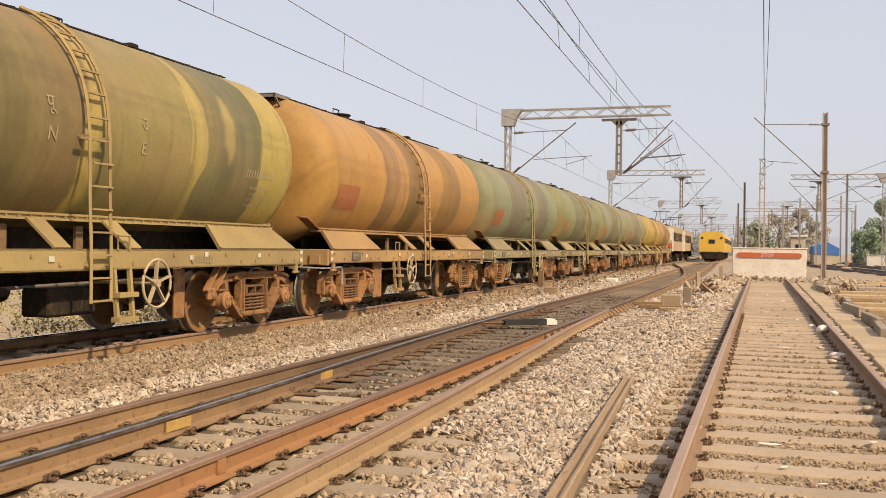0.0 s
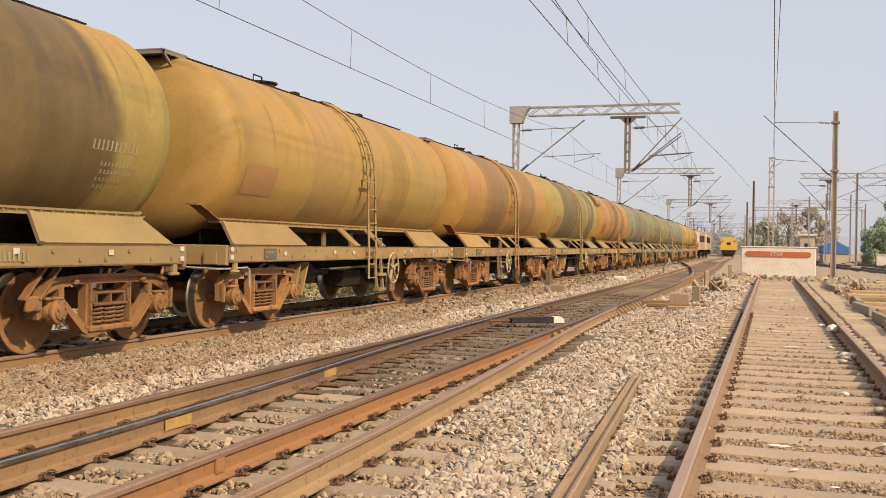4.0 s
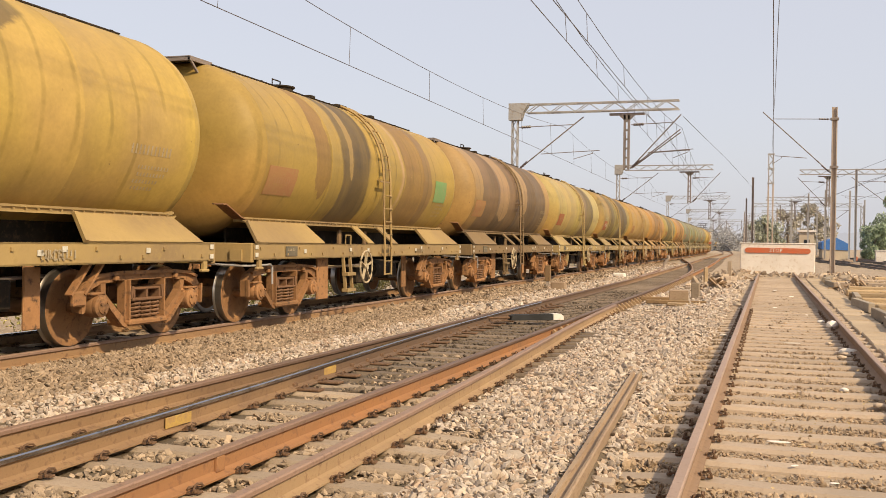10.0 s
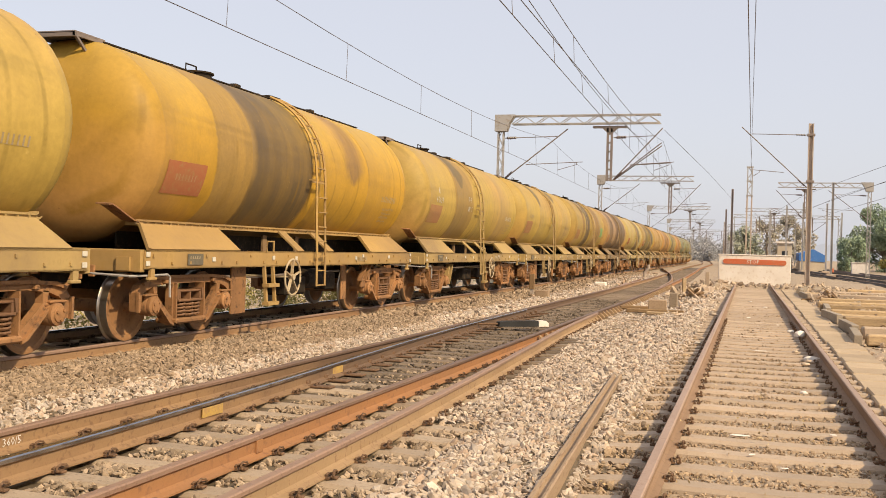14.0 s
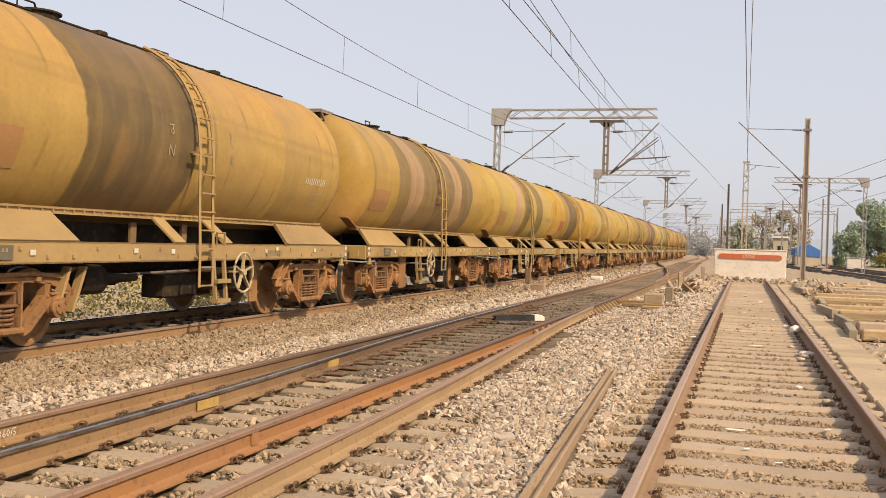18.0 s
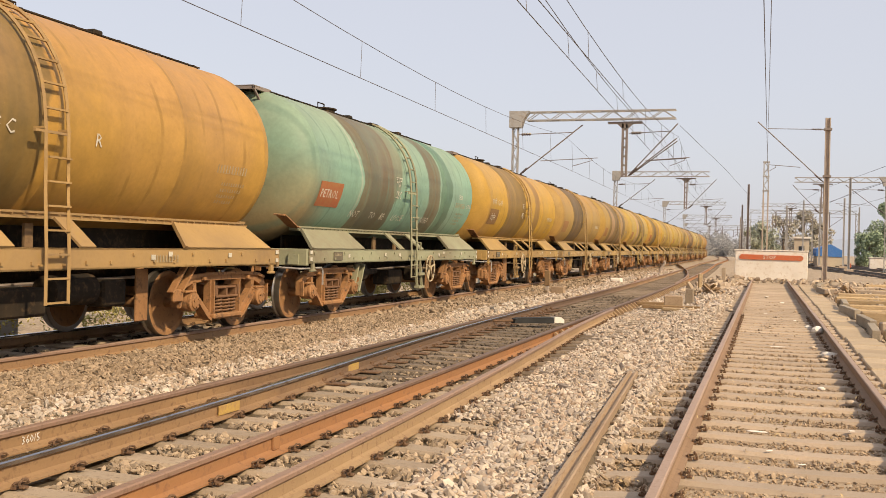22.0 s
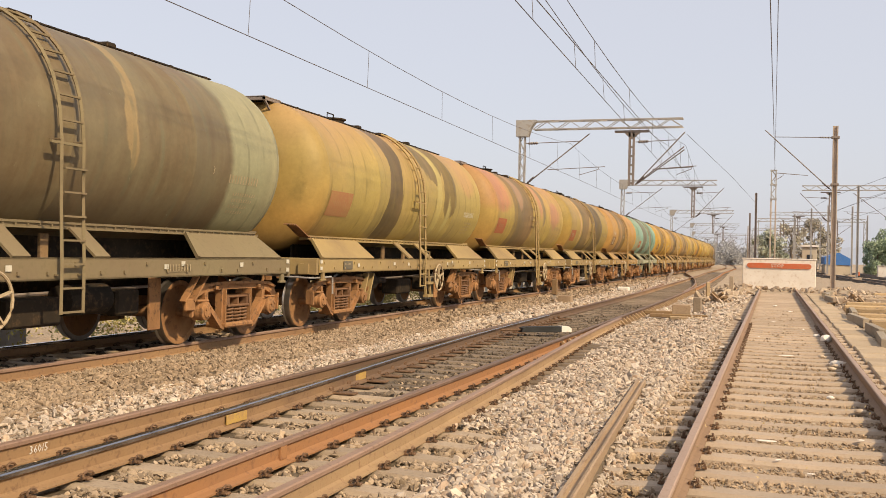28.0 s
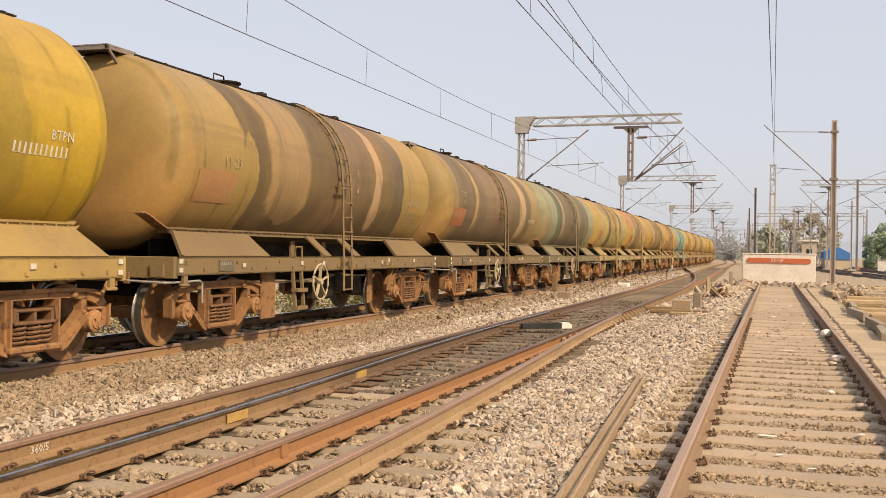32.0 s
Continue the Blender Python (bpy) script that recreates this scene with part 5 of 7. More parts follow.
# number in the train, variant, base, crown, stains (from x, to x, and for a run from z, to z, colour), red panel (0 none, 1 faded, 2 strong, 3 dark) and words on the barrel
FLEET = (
    (-7, 1, OCHRE, DUST, ((-2.5, 0.5, BR), (1.5, 3.5, BR)), 0, ()),
    (-6, 1, YELLOW, OCHRE, ((1.6, 2.6, BR),), 0, ()),
    (-5, 2, GREYGREEN, (0.235, 0.194, 0.123), ((-2.8, -0.8, (0.188, 0.146, 0.093)),), 1, ()),
    (-4, 1, GREYGREEN, (0.246, 0.204, 0.121), ((-2.4, -0.4, (0.176, 0.147, 0.093)), (1.4, 2.6, (0.166, 0.136, 0.089))), 1, ()),
    (-3, 2, (0.222, 0.222, 0.103), (0.246, 0.204, 0.121), ((-2.6, -0.4, (0.176, 0.158, 0.092)), (1.2, 2.4, DKO)), 1, ()),
    (-2, 1, (0.215, 0.233, 0.132), (0.234, 0.205, 0.128), ((-2.9, -0.4, (0.187, 0.157, 0.104)), (1.3, 3.6, (0.176, 0.147, 0.093))), 2, ()),
    (-1, 2, ORANGE, DUST, ((-2.6, -1.6, BR), (-1.0, 0.2, DKO), (1.5, 3.2, BR)), 2, ()),
    (0, 1, (0.339, 0.268, 0.078), (0.345, 0.250, 0.120), ((-3.7, -0.05, (0.134, 0.109, 0.047)), (0.1, 2.25, (0.203, 0.174, 0.067)), (2.3, 4.1, (0.117, 0.111, 0.057)), (2.0, 2.5, 2.2, 3.9, (0.339, 0.268, 0.090)), (2.9, 3.3, 2.5, 3.6, (0.322, 0.257, 0.085))), 1, (("पू", -0.98, 2.85), ("N", -0.95, 2.5), ("उ", 0.85, 2.82), ("E", 0.85, 2.5))),
    (1, 2, ORANGE, DUST, ((-3.4, -0.6, (0.218, 0.132, 0.054)), (1.0, 3.6, BR), (-0.6, 0.4, 3.0, 5, DKO)), 0, (("प", -0.9, 2.8), ("H", -0.9, 2.5))),
    (2, 1, OCHRE, ORANGE, ((1.51, 2.47, BR2), (-2.9, -2.3, 3.4, 5, BR2)), 1, ()),
    (3, 1, OLIVE, ORANGE, ((-3.24, -0.68, DKO), (0.81, 4.17, DK), (-1.5, -0.9, 1.9, 5, (0.247, 0.200, 0.063)), (-2.75, -2.55, 2.2, 5, (0.291, 0.226, 0.065))), 2, (("PETROL", -4.68, 2.26), ("R 2-25", -4.5, 2.60))),
    (4, 1, (0.40, 0.31, 0.098), (0.38, 0.285, 0.14), ((0.94, 3.39, (0.125, 0.092, 0.05)), (-4.4, -4.2, 1.9, 3.6, BR2), (3.5, 5.2, (0.42, 0.335, 0.135))), 2, (("SE", -0.5, 2.45),)),
    (5, 2, TAN, DUST, ((-4.3, 4.5, (0.121, 0.083, 0.048)), (-2.43, -1.0, 1.95, 5, (0.358, 0.230, 0.107)), (0.35, 1.45, 2.15, 4.1, (0.358, 0.234, 0.109)), (-4.2, -3.2, 2.6, 5, (0.173, 0.116, 0.057))), 1, ()),
    (6, 2, (0.342, 0.235, 0.057), OCHRE, ((-3.28, -2.7, 2.1, 5, BR), (-2.2, -0.5, DK), (1.38, 3.3, BR), (-1.75, -1.45, 2.4, 5, (0.325, 0.219, 0.076)), (1.1, 1.35, 1.9, 5, LT)), 1, ()),
    (7, 2, YELLOW, OCHRE, ((-2.6, -1.9, 3.2, 5, DKO), (0.7, 2.2, 3.55, 5, DKO), (3.4, 5.0, 2.0, 3.2, (0.37, 0.255, 0.085), 0.5)), 1, (("5-2024", -4.6, 2.66),)),
    (8, 1, YELLOW, OCHRE, ((-2.52, -0.84, BR2), (-2.2, -1.3, 3.2, 5, DKO)), 1, (("R", -4.4, 2.86), ("4 2024", -4.6, 2.62), ("प म", -1.35, 2.78), ("W C", -1.35, 2.5))),
    (9, 2, (0.438, 0.254, 0.028), YELLOW, ((-3.81, -2.0, BR2), (-2.6, 0.01, DK), (1.3, 2.5, 2.6, 5, BR, 0.35)), 2, ()),
    (10, 2, YELLOW, OCHRE, ((-2.33, -1.27, LT), (-0.9, 0.29, DKO), (1.37, 2.87, DKO)), 1, ()),
    (11, 2, (0.381, 0.244, 0.055), (0.337, 0.218, 0.088), ((-3.3, 3.4, B11), (-2.55, -1.45, 1.75, 5, (0.380, 0.244, 0.119)), (-2.08, -1.96, 1.9, 5, B11), (1.3, 2.2, 1.75, 5, (0.369, 0.239, 0.114)), (1.72, 1.82, 2.0, 5, B11)), 1, (("N", -0.6, 2.5), ("R", 0.75, 2.5))),
    (12, 1, OCHRE, ORANGE, ((-2.95, -0.11, DK), (-2.3, -1.9, 1.9, 2.9, BR)), 1, (("उ", -1.02, 2.8), ("N", -1.02, 2.5), ("रे", 0.72, 2.8), ("R", 0.75, 2.5))),
    (13, 2, (0.459, 0.276, 0.039), DUST, ((-2.96, -0.09, (0.182, 0.120, 0.042)), (1.46, 2.47, BR), (-2.0, -1.6, 2.5, 5, BR2)), 3, (("वापसी", -4.9, 2.68), ("02-24", -4.2, 2.68), ("पेट्रोल", -4.8, 2.2), ("SE", -0.75, 2.72), ("दपू", -0.75, 2.42), ("R", 0.28, 2.72), ("रे", 0.28, 2.42))),
    (14, 1, MINT, (0.261, 0.297, 0.196), ((-3.0, -0.97, (0.134, 0.102, 0.060)), (-3.18, -3.02, 1.9, 5, (0.419, 0.443, 0.348)), (1.3, 2.3, (0.123, 0.103, 0.060)), (2.35, 3.2, (0.082, 0.177, 0.118)), (-1.3, -0.6, 2.3, 5, (0.176, 0.212, 0.147))), 2, (("PETROL", -4.92, 2.24), ("NOT", -3.2, 1.88), ("TO", -2.1, 1.88), ("BE", -1.45, 1.88), ("LOOSE", -0.72, 1.88), ("SHUNTED", 0.85, 1.88), ("दपूम", -1.05, 2.74), ("SEC", -1.0, 2.42), ("SECR", 3.9, 2.64), ("BTPN", 4.72, 2.42))),
    (15, 2, (0.399, 0.233, 0.051), (0.395, 0.205, 0.075), ((-3.1, 0.15, DKO), (-2.1, -1.5, 1.7, 3.7, (0.349, 0.212, 0.070))), 3, (("R 1-24", -4.7, 2.66), ("पेट्रोल", -4.85, 2.30), ("PETROL", -4.85, 2.10), ("E C", -0.9, 2.5), ("R", 0.8, 2.5))),
    (16, 2, (0.303, 0.220, 0.054), DUST, ((-2.96, -2.72, 1.9, 5, LT), (-2.6, 0.0, (0.154, 0.106, 0.042)), (0.71, 3.14, DK), (-0.85, -0.2, 1.9, 3.3, (0.346, 0.245, 0.091)), (0.1, 0.7, (0.249, 0.178, 0.057))), 2, (("पेट्रोल", -4.85, 2.24),)),
    (17, 1, (0.37, 0.27, 0.075), (0.42, 0.20, 0.105), ((-6.2, -3.1, 2.7, 5, (0.42, 0.185, 0.10), 0.9), (-3.2, -0.2, (0.150, 0.105, 0.05)), (-2.5, -1.4, 2.9, 5, (0.34, 0.21, 0.115), 0.25), (0.6, 1.6, 2.7, 5, (0.41, 0.20, 0.105), 0.4), (1.35, 2.0, 2.5, 5, BRM), (2.4, 4.7, 2.4, 3.5, (0.41, 0.20, 0.105), 0.5)), 2, (("BE", -0.85, 2.62), ("R", -4.4, 2.8))),
    (18, 1, (0.355, 0.272, 0.085), (0.40, 0.22, 0.10), ((-2.02, -0.91, DK), (0.5, 2.0, 3.1, 5, DKO), (1.9, 3.0, 2.3, 5, DKO), (1.3, 1.75, 1.8, 4.4, (0.42, 0.34, 0.12)), (2.3, 2.6, 1.8, 2.9, (0.40, 0.34, 0.13)), (3.2, 4.8, 2.9, 5, (0.39, 0.24, 0.10), 0.5)), 1, ()),
    (19, 2, (0.262, 0.255, 0.150), (0.285, 0.255, 0.155), ((-3.6, -2.5, DKG), (-2.9, 4.0, (0.127, 0.092, 0.049)), (-2.45, -1.95, 1.95, 5, (0.334, 0.245, 0.115)), (1.25, 1.55, 2.4, 5, (0.292, 0.209, 0.096))), 0, (("PETROL", -4.5, 2.35), ("3", 3.2, 2.5))),
    (20, 2, (0.262, 0.190, 0.075), DUST, ((-4.7, 2.3, (0.127, 0.092, 0.049)), (-3.15, -2.82, 1.9, 5, (0.369, 0.244, 0.114)), (2.4, 3.05, 1.8, 5, LT), (3.1, 3.9, DKO)), 2, (("वापसी", -4.5, 2.86), ("6-27", -4.5, 2.62), ("पेट्रोल", -4.85, 2.3), ("N F", -0.9, 2.5))),
    (21, 2, (0.298, 0.203, 0.064), (0.358, 0.239, 0.109), ((-3.7, 3.6, DKR), (-3.0, -1.35, 1.8, 5, (0.326, 0.213, 0.094)), (1.75, 2.2, 1.8, 5, LT), (-3.75, -3.3, 1.2, 3.2, (0.298, 0.203, 0.064))), 1, (("11-23", -4.35, 2.62), ("रे", 0.72, 2.78), ("R", 0.75, 2.5))),
    (22, 1, (0.408, 0.271, 0.028), OCHRE, ((2.6, 3.9, (0.314, 0.220, 0.036)),), 1, (("BTPN", 4.28, 2.60), ("WR", 3.2, 2.38))),
    (23, 1, OCHRE, ORANGE, ((-1.5, 0.0, DKO),), 1, ()),
)


# railway letters on some sole bars, and where they begin
SOLE_WORDS = {13: ("SECR", -3.7), 7: ("NCR", 1.9), 3: ("CR", -3.3)}


def curved(me, lift=0.004):
    """Wraps a flat mesh, x along and y up from the barrel's middle height, on the barrel's right side."""
    for v in me.vertices:
        a = (v.co.y - TANK_Z) / TANK_R
        r = TANK_R + lift + v.co.z
        v.co = (v.co.x, -r * math.cos(a), TANK_Z + r * math.sin(a))
    me.update()
    return me


def panel_mesh(x0, x1, z0, z1, mat):
    bm = bmesh.new()
    n = 8
    vs = [[bm.verts.new((x, z0 + (z1 - z0) * j / n, 0)) for x in (x0, x1)] for j in range(n + 1)]
    for a, b in zip(vs, vs[1:]):
        bm.faces.new((a[0], a[1], b[1], b[0]))
    me = mesh_of("painted_panel", bm, mat)
    return curved(me, 0.007)


def word_mesh(text, x, z, size, mat):
    cu = bpy.data.curves.new("word", "FONT")
    cu.body, cu.size, cu.resolution_u = text, size, 1
    ob = bpy.data.objects.new("word", cu)
    scene.collection.objects.link(ob)
    me = bpy.data.meshes.new_from_object(ob.evaluated_get(bpy.context.evaluated_depsgraph_get()))
    bpy.data.objects.remove(ob)
    bpy.data.curves.remove(cu)
    bm = bmesh.new()
    bm.from_mesh(me)
    bpy.data.meshes.remove(me)
    bmesh.ops.triangulate(bm, faces=bm.faces[:])
    bmesh.ops.translate(bm, verts=bm.verts, vec=(x, z, 0))
    out = mesh_of("word", bm, mat)
    out.materials.clear()
    out.materials.append(mat)
    return out


def bars_mesh(x, z, n, h, gap, mat):
    """Writing that cannot be read: small upright bars in a row."""
    bm = bmesh.new()
    base = []
    for i in range(n):
        a = x + i * gap
        base += [a, a + gap * 0.36]
        v = [bm.verts.new((a + p, z + q, 0)) for p, q in ((0, 0), (gap * 0.36, 0), (gap * 0.36, h), (0, h))]
        bm.faces.new(v)
    lo = [bm.verts.new((a, z - 0.004, 0)) for a in base]
    tops = [v for v in bm.verts if abs(v.co.y - z) < 1e-6]
    tops.sort(key=lambda v: v.co.x)
    for i in range(len(lo) - 1):
        bm.faces.new((lo[i], lo[i + 1], tops[i + 1], tops[i]))
    return mesh_of("faded_writing", bm, mat)


def build_train():
    templates = {v: tank_wagon(v, M_LOCO_TAN) for v in (1, 2)}
    wagons = []
    for k, variant, base, crown, bands, panel, words in FLEET:
        w = copy_thing(templates[variant], Matrix())
        w.name = "tank_wagon"
        green = base[1] > 0.85 * base[0]
        stains = [b if len(b) > 4 else (b[0], b[1], 1.0, 5.0, b[2]) for b in bands]
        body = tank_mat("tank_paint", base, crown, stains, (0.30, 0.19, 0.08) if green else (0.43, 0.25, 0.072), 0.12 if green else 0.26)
        fcol = tuple(0.5 * c + 0.5 * d for c, d in zip(base, (0.43, 0.305, 0.16)))
        if k in (5, 19, 20, 21):
            fcol = tuple(0.62 * c for c in fcol)
        frame = surf("frame_paint", fcol, tuple(0.4 * c + 0.6 * d for c, d in zip(fcol, (0.17, 0.115, 0.075))), tuple(c * 0.75 for c in fcol), big=0.45, fine=9, rough=0.8, bump=0.2, tone=0.2, spread=True)
        for o in w.children_recursive:
            n = o.name.split(".")[0]
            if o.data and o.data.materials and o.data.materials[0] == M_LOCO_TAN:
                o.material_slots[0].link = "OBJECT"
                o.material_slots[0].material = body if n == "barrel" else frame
        if panel:
            put("painted_panel", panel_mesh(-5.0, -3.95, 2.05, 2.54, M_PLATE if panel == 3 else M_RED if panel == 2 else M_RED_FADED), w, label="dark brown painted panel" if panel == 3 else "faded red painted panel")
            if panel < 3 and not any(tx < -4 and tz < 2.4 for _, tx, tz in words):
                put("faded_writing", curved(bars_mesh(-4.74, 2.27, 7, 0.09, 0.085, M_LETTER_WORN), 0.010), w)
        if k == 6:
            put("painted_panel", panel_mesh(3.6, 4.5, 2.30, 2.82, M_GREEN_PATCH), w, label="green painted patch")
        for text, x, z in words:
            put("lettering", curved(word_mesh(text, x, z, 0.16 if x > 3 else 0.23, M_LETTER if k in (13, 14, 15, 22, 8, 3) else M_LETTER_DIM), 0.011), w, label="white painted lettering")
        put("number_marking", curved(bars_mesh(3.72, 2.41, 11, 0.12, 0.084, M_LETTER if k in (8, 12, 13, 18, 20, 22) else M_LETTER_DIM), 0.004), w, label="white painted number bars")
        if k >= 0 and k not in (2, 4, 10, 22, 23):
            for row in range(4):
                put("small_print", curved(bars_mesh(3.95 + 0.03 * (row % 2), 2.22 - 0.10 * row, 10 - row, 0.045, 0.072, M_LETTER_DIM), 0.004), w, label="faded small stencilled print")
        me = bars_mesh(1.9, 0, 9, 0.09, 0.07, M_LETTER_DIM)
        for v in me.vertices:
            v.co = (v.co.x, -1.538, 1.10 + v.co.y)
        put("number_marking", me, w, label="white painted number bars")
        if k in SOLE_WORDS:
            me = word_mesh(SOLE_WORDS[k][0], SOLE_WORDS[k][1], 0, 0.19, M_LETTER_DIM)
            for v in me.vertices:
                v.co = (v.co.x, -1.538, 1.07 + v.co.y)
            put("lettering", me, w, label="faded painted lettering")
        if k not in (-7, -6, 22, 23):
            put("data_panel", DATA_PANEL, w, label="dark stencilled data panel")
            me = bars_mesh(-4.58, 0.075, 5, 0.035, 0.062, M_LETTER_DIM)
            for v in me.vertices:
                v.co = (v.co.x, -1.5395, 1.085 + v.co.y)
            put("number_marking", me, w, label="pale stencilled bars")
        tint = {MINT: "mint green", GREYGREEN: "grey-green", YELLOW: "yellow", ORANGE: "rusty orange", OCHRE: "ochre", OLIVE: "olive", TAN: "tan"}.get(base, "ochre" if base[0] > 0.34 else "olive")
        extra = " with dark oil-stain bands" if len(bands) > 1 else " with one stain band" if bands else ""
        tagged(w, "weathered %s petrol tank wagon%s" % (tint, extra), "tank wagon", "wagons of the train")
        wagons.append((k, w))
    for t in templates.values():
        for o in (*t.children_recursive, t):
            bpy.data.objects.remove(o)
    return wagons


wagons = build_train()


def loco_bogie(parent, x, mat):
    bm = bmesh.new()
    for y in (-1.0, 1.0):
        box(bm, x - 2.4, x + 2.4, y - 0.08, y + 0.08, 0.45, 0.85, 0.03)
        for dx in (-1.9, 0, 1.9):
            box(bm, x + dx - 0.2, x + dx + 0.2, y - 0.14, y + 0.14, 0.35, 0.75, 0.03)
    for dx in (-1.9, 0, 1.9):
        for y in (-0.85, 0.85):
            r = lathe(bm, [(y - 0.06, 0.2), (y - 0.06, 0.54), (y + 0.06, 0.54), (y + 0.06, 0.2)], "y", 20)
            vs = {v for f in r for v in f.verts}
            bmesh.ops.translate(bm, verts=list(vs), vec=(x + dx, 0, 0.54))
    part("bogie", bm, mat, parent)


def locomotive(label):
    """A two-cab electric locomotive with raked ends, louvres, a skirt and pantographs."""
    w = thing("electric_locomotive", label, "locomotive", group="locomotives of the train")
    bm = bmesh.new()
    prism(bm, [(-9.6, 1.25), (-9.75, 2.4), (-9.3, 3.55), (-8.8, 3.85), (8.8, 3.85), (9.3, 3.55), (9.75, 2.4), (9.6, 1.25)], -1.5, 1.5)
    part("body", bm, M_LOCO_TAN, w)
    for s in (-1, 1):
        bm = bmesh.new()
        prism(bm, [(s * 9.64, 1.2), (s * 9.80, 2.4), (s * 9.33, 3.6), (s * 7.6, 3.6), (s * 7.6, 1.2)], -1.53, 1.53)
        part("cab", bm, M_LOCO, w, "cream cab end")
        bm = bmesh.new()
        for y in (-0.95, 0.15):
            q = [bm.verts.new((s * (9.82 - 0.39 * (z - 2.4) + 0.01), yy, z)) for yy, z in ((y, 2.62), (y + 0.8, 2.62), (y + 0.8, 3.3), (y, 3.3))]
            bm.faces.new(q)
        for y in (-1.535, 1.535):
            q = [bm.verts.new((s * xx, y, z)) for xx, z in ((8.9, 2.5), (8.2, 2.5), (8.2, 3.2), (8.9, 3.2))]
            bm.faces.new(q)
        part("cab_window", bm, M_GLASS, w, "dark cab windows")
        bm = bmesh.new()
        a, b = sorted((s * 9.7, s * 9.83))
        box(bm, a, b, -1.54, 1.54, 1.6, 2.05, 0.02)
        part("stripe", bm, M_REDBOARD, w, "red waist stripe")
        bm = bmesh.new()
        a, b = sorted((s * 9.5, s * 9.9))
        box(bm, a, b, -1.4, 1.4, 0.5, 1.2, 0.05)
        part("buffer_beam", bm, M_DARK, w)
        loco_bogie(w, s * 5.5, M_DARK)
        bm = bmesh.new()
        x = s * 4.6
        for y in (-0.6, 0.6):
            tube(bm, [(x - 0.7, y, 4.0), (x + 0.7 * s, y * 0.9, 4.75), (x - 0.3 * s, y * 0.8, 5.45 if s < 0 else 4.85)], 0.035, 5)
        tube(bm, [(x - 0.3 * s, -0.9, 5.47 if s < 0 else 4.87), (x - 0.3 * s, 0.9, 5.47 if s < 0 else 4.87)], 0.03, 5)
        box(bm, x - 0.8, x + 0.8, -0.8, 0.8, 3.95, 4.0)
        part("pantograph", bm, M_DARK, w, "dark steel pantograph")
    bm = bmesh.new()
    for i in range(7):
        box(bm, -6.2 + 1.9 * i - 0.6, -6.2 + 1.9 * i + 0.6, -1.53, 1.53, 2.3, 3.2)
    part("louvre", bm, M_DARK, w, "dark side grilles")
    bm = bmesh.new()
    box(bm, -8.4, 8.4, -0.9, 0.9, 3.85, 4.02, 0.04)
    part("roof_deck", bm, M_DARK, w)
    return w


locos = (locomotive("cream and red electric locomotive at the head of the train"), locomotive("tan electric locomotive ahead of its twin"))


def railcar():
    """The tail of a yellow multiple-unit train, its flat end towards the yard."""
    w = thing("yellow_railcar", "yellow multiple-unit railcar running away on the middle track", "railcar")
    bm = bmesh.new()
    prof = [(-1.62, 1.15), (1.62, 1.15), (1.66, 2.2), (1.62, 3.3), (1.3, 3.75), (0.6, 3.95), (-0.6, 3.95), (-1.3, 3.75), (-1.62, 3.3), (-1.66, 2.2)]
    a = [bm.verts.new((-10, y, z)) for y, z in prof]
    b = [bm.verts.new((50, y, z)) for y, z in prof]
    bm.faces.new(a)
    bm.faces.new(b[::-1])
    for i in range(len(prof)):
        j = (i + 1) % len(prof)
        bm.faces.new((a[i], a[j], b[j], b[i]))
    part("body", bm, M_COACH, w)
    bm = bmesh.new()
    for y0, y1, z0, z1 in ((-0.42, 0.42, 2.3, 2.85),):
        box(bm, -10.03, -9.98, y0, y1, z0, z1)
    part("end_window", bm, M_GLASS, w, "dark end window")
    bm = bmesh.new()
    for y in (-1.25, 1.25):
        lathe(bm, [(-10.06, 0.16), (-9.98, 0.17)], "x", 14)
        for v in [v for v in bm.verts if abs(v.co.y) < 0.2 and abs(v.co.z) < 0.2]:
            v.co += Vector((0, y, 3.05))
    part("lamp", bm, M_GLASS, w, "dark round lamps")
    bm = bmesh.new()
    box(bm, -10.2, -9.95, -1.5, 1.5, 0.75, 1.2, 0.04)
    for y in (-0.9, 0.9):
        lathe(bm, [(-10.55, 0.2), (-10.2, 0.12)], "x", 12)
        for v in [v for v in bm.verts if abs(v.co.y) < 0.25 and abs(v.co.z) < 0.25]:
            v.co += Vector((0, y, 1.05))
    box(bm, -10.3, -9.9, -1.3, 1.3, 0.25, 0.75, 0.05)
    part("buffer_beam", bm, M_DARK, w, "dark buffer beam")
    bm = bmesh.new()
    for i in range(18):
        box(bm, -8.5 + i * 3.3, -7.0 + i * 3.3, -1.68, 1.68, 2.4, 3.1)
    part("side_window", bm, M_GLASS, w)
    bm = bmesh.new()
    for x in (-6, 8, 15, 28, 36, 46):
        box(bm, x - 1.8, x + 1.8, -1.1, 1.1, 0.0, 0.95, 0.05)
    part("bogie", bm, M_DARK, w)
    return w


car = railcar()

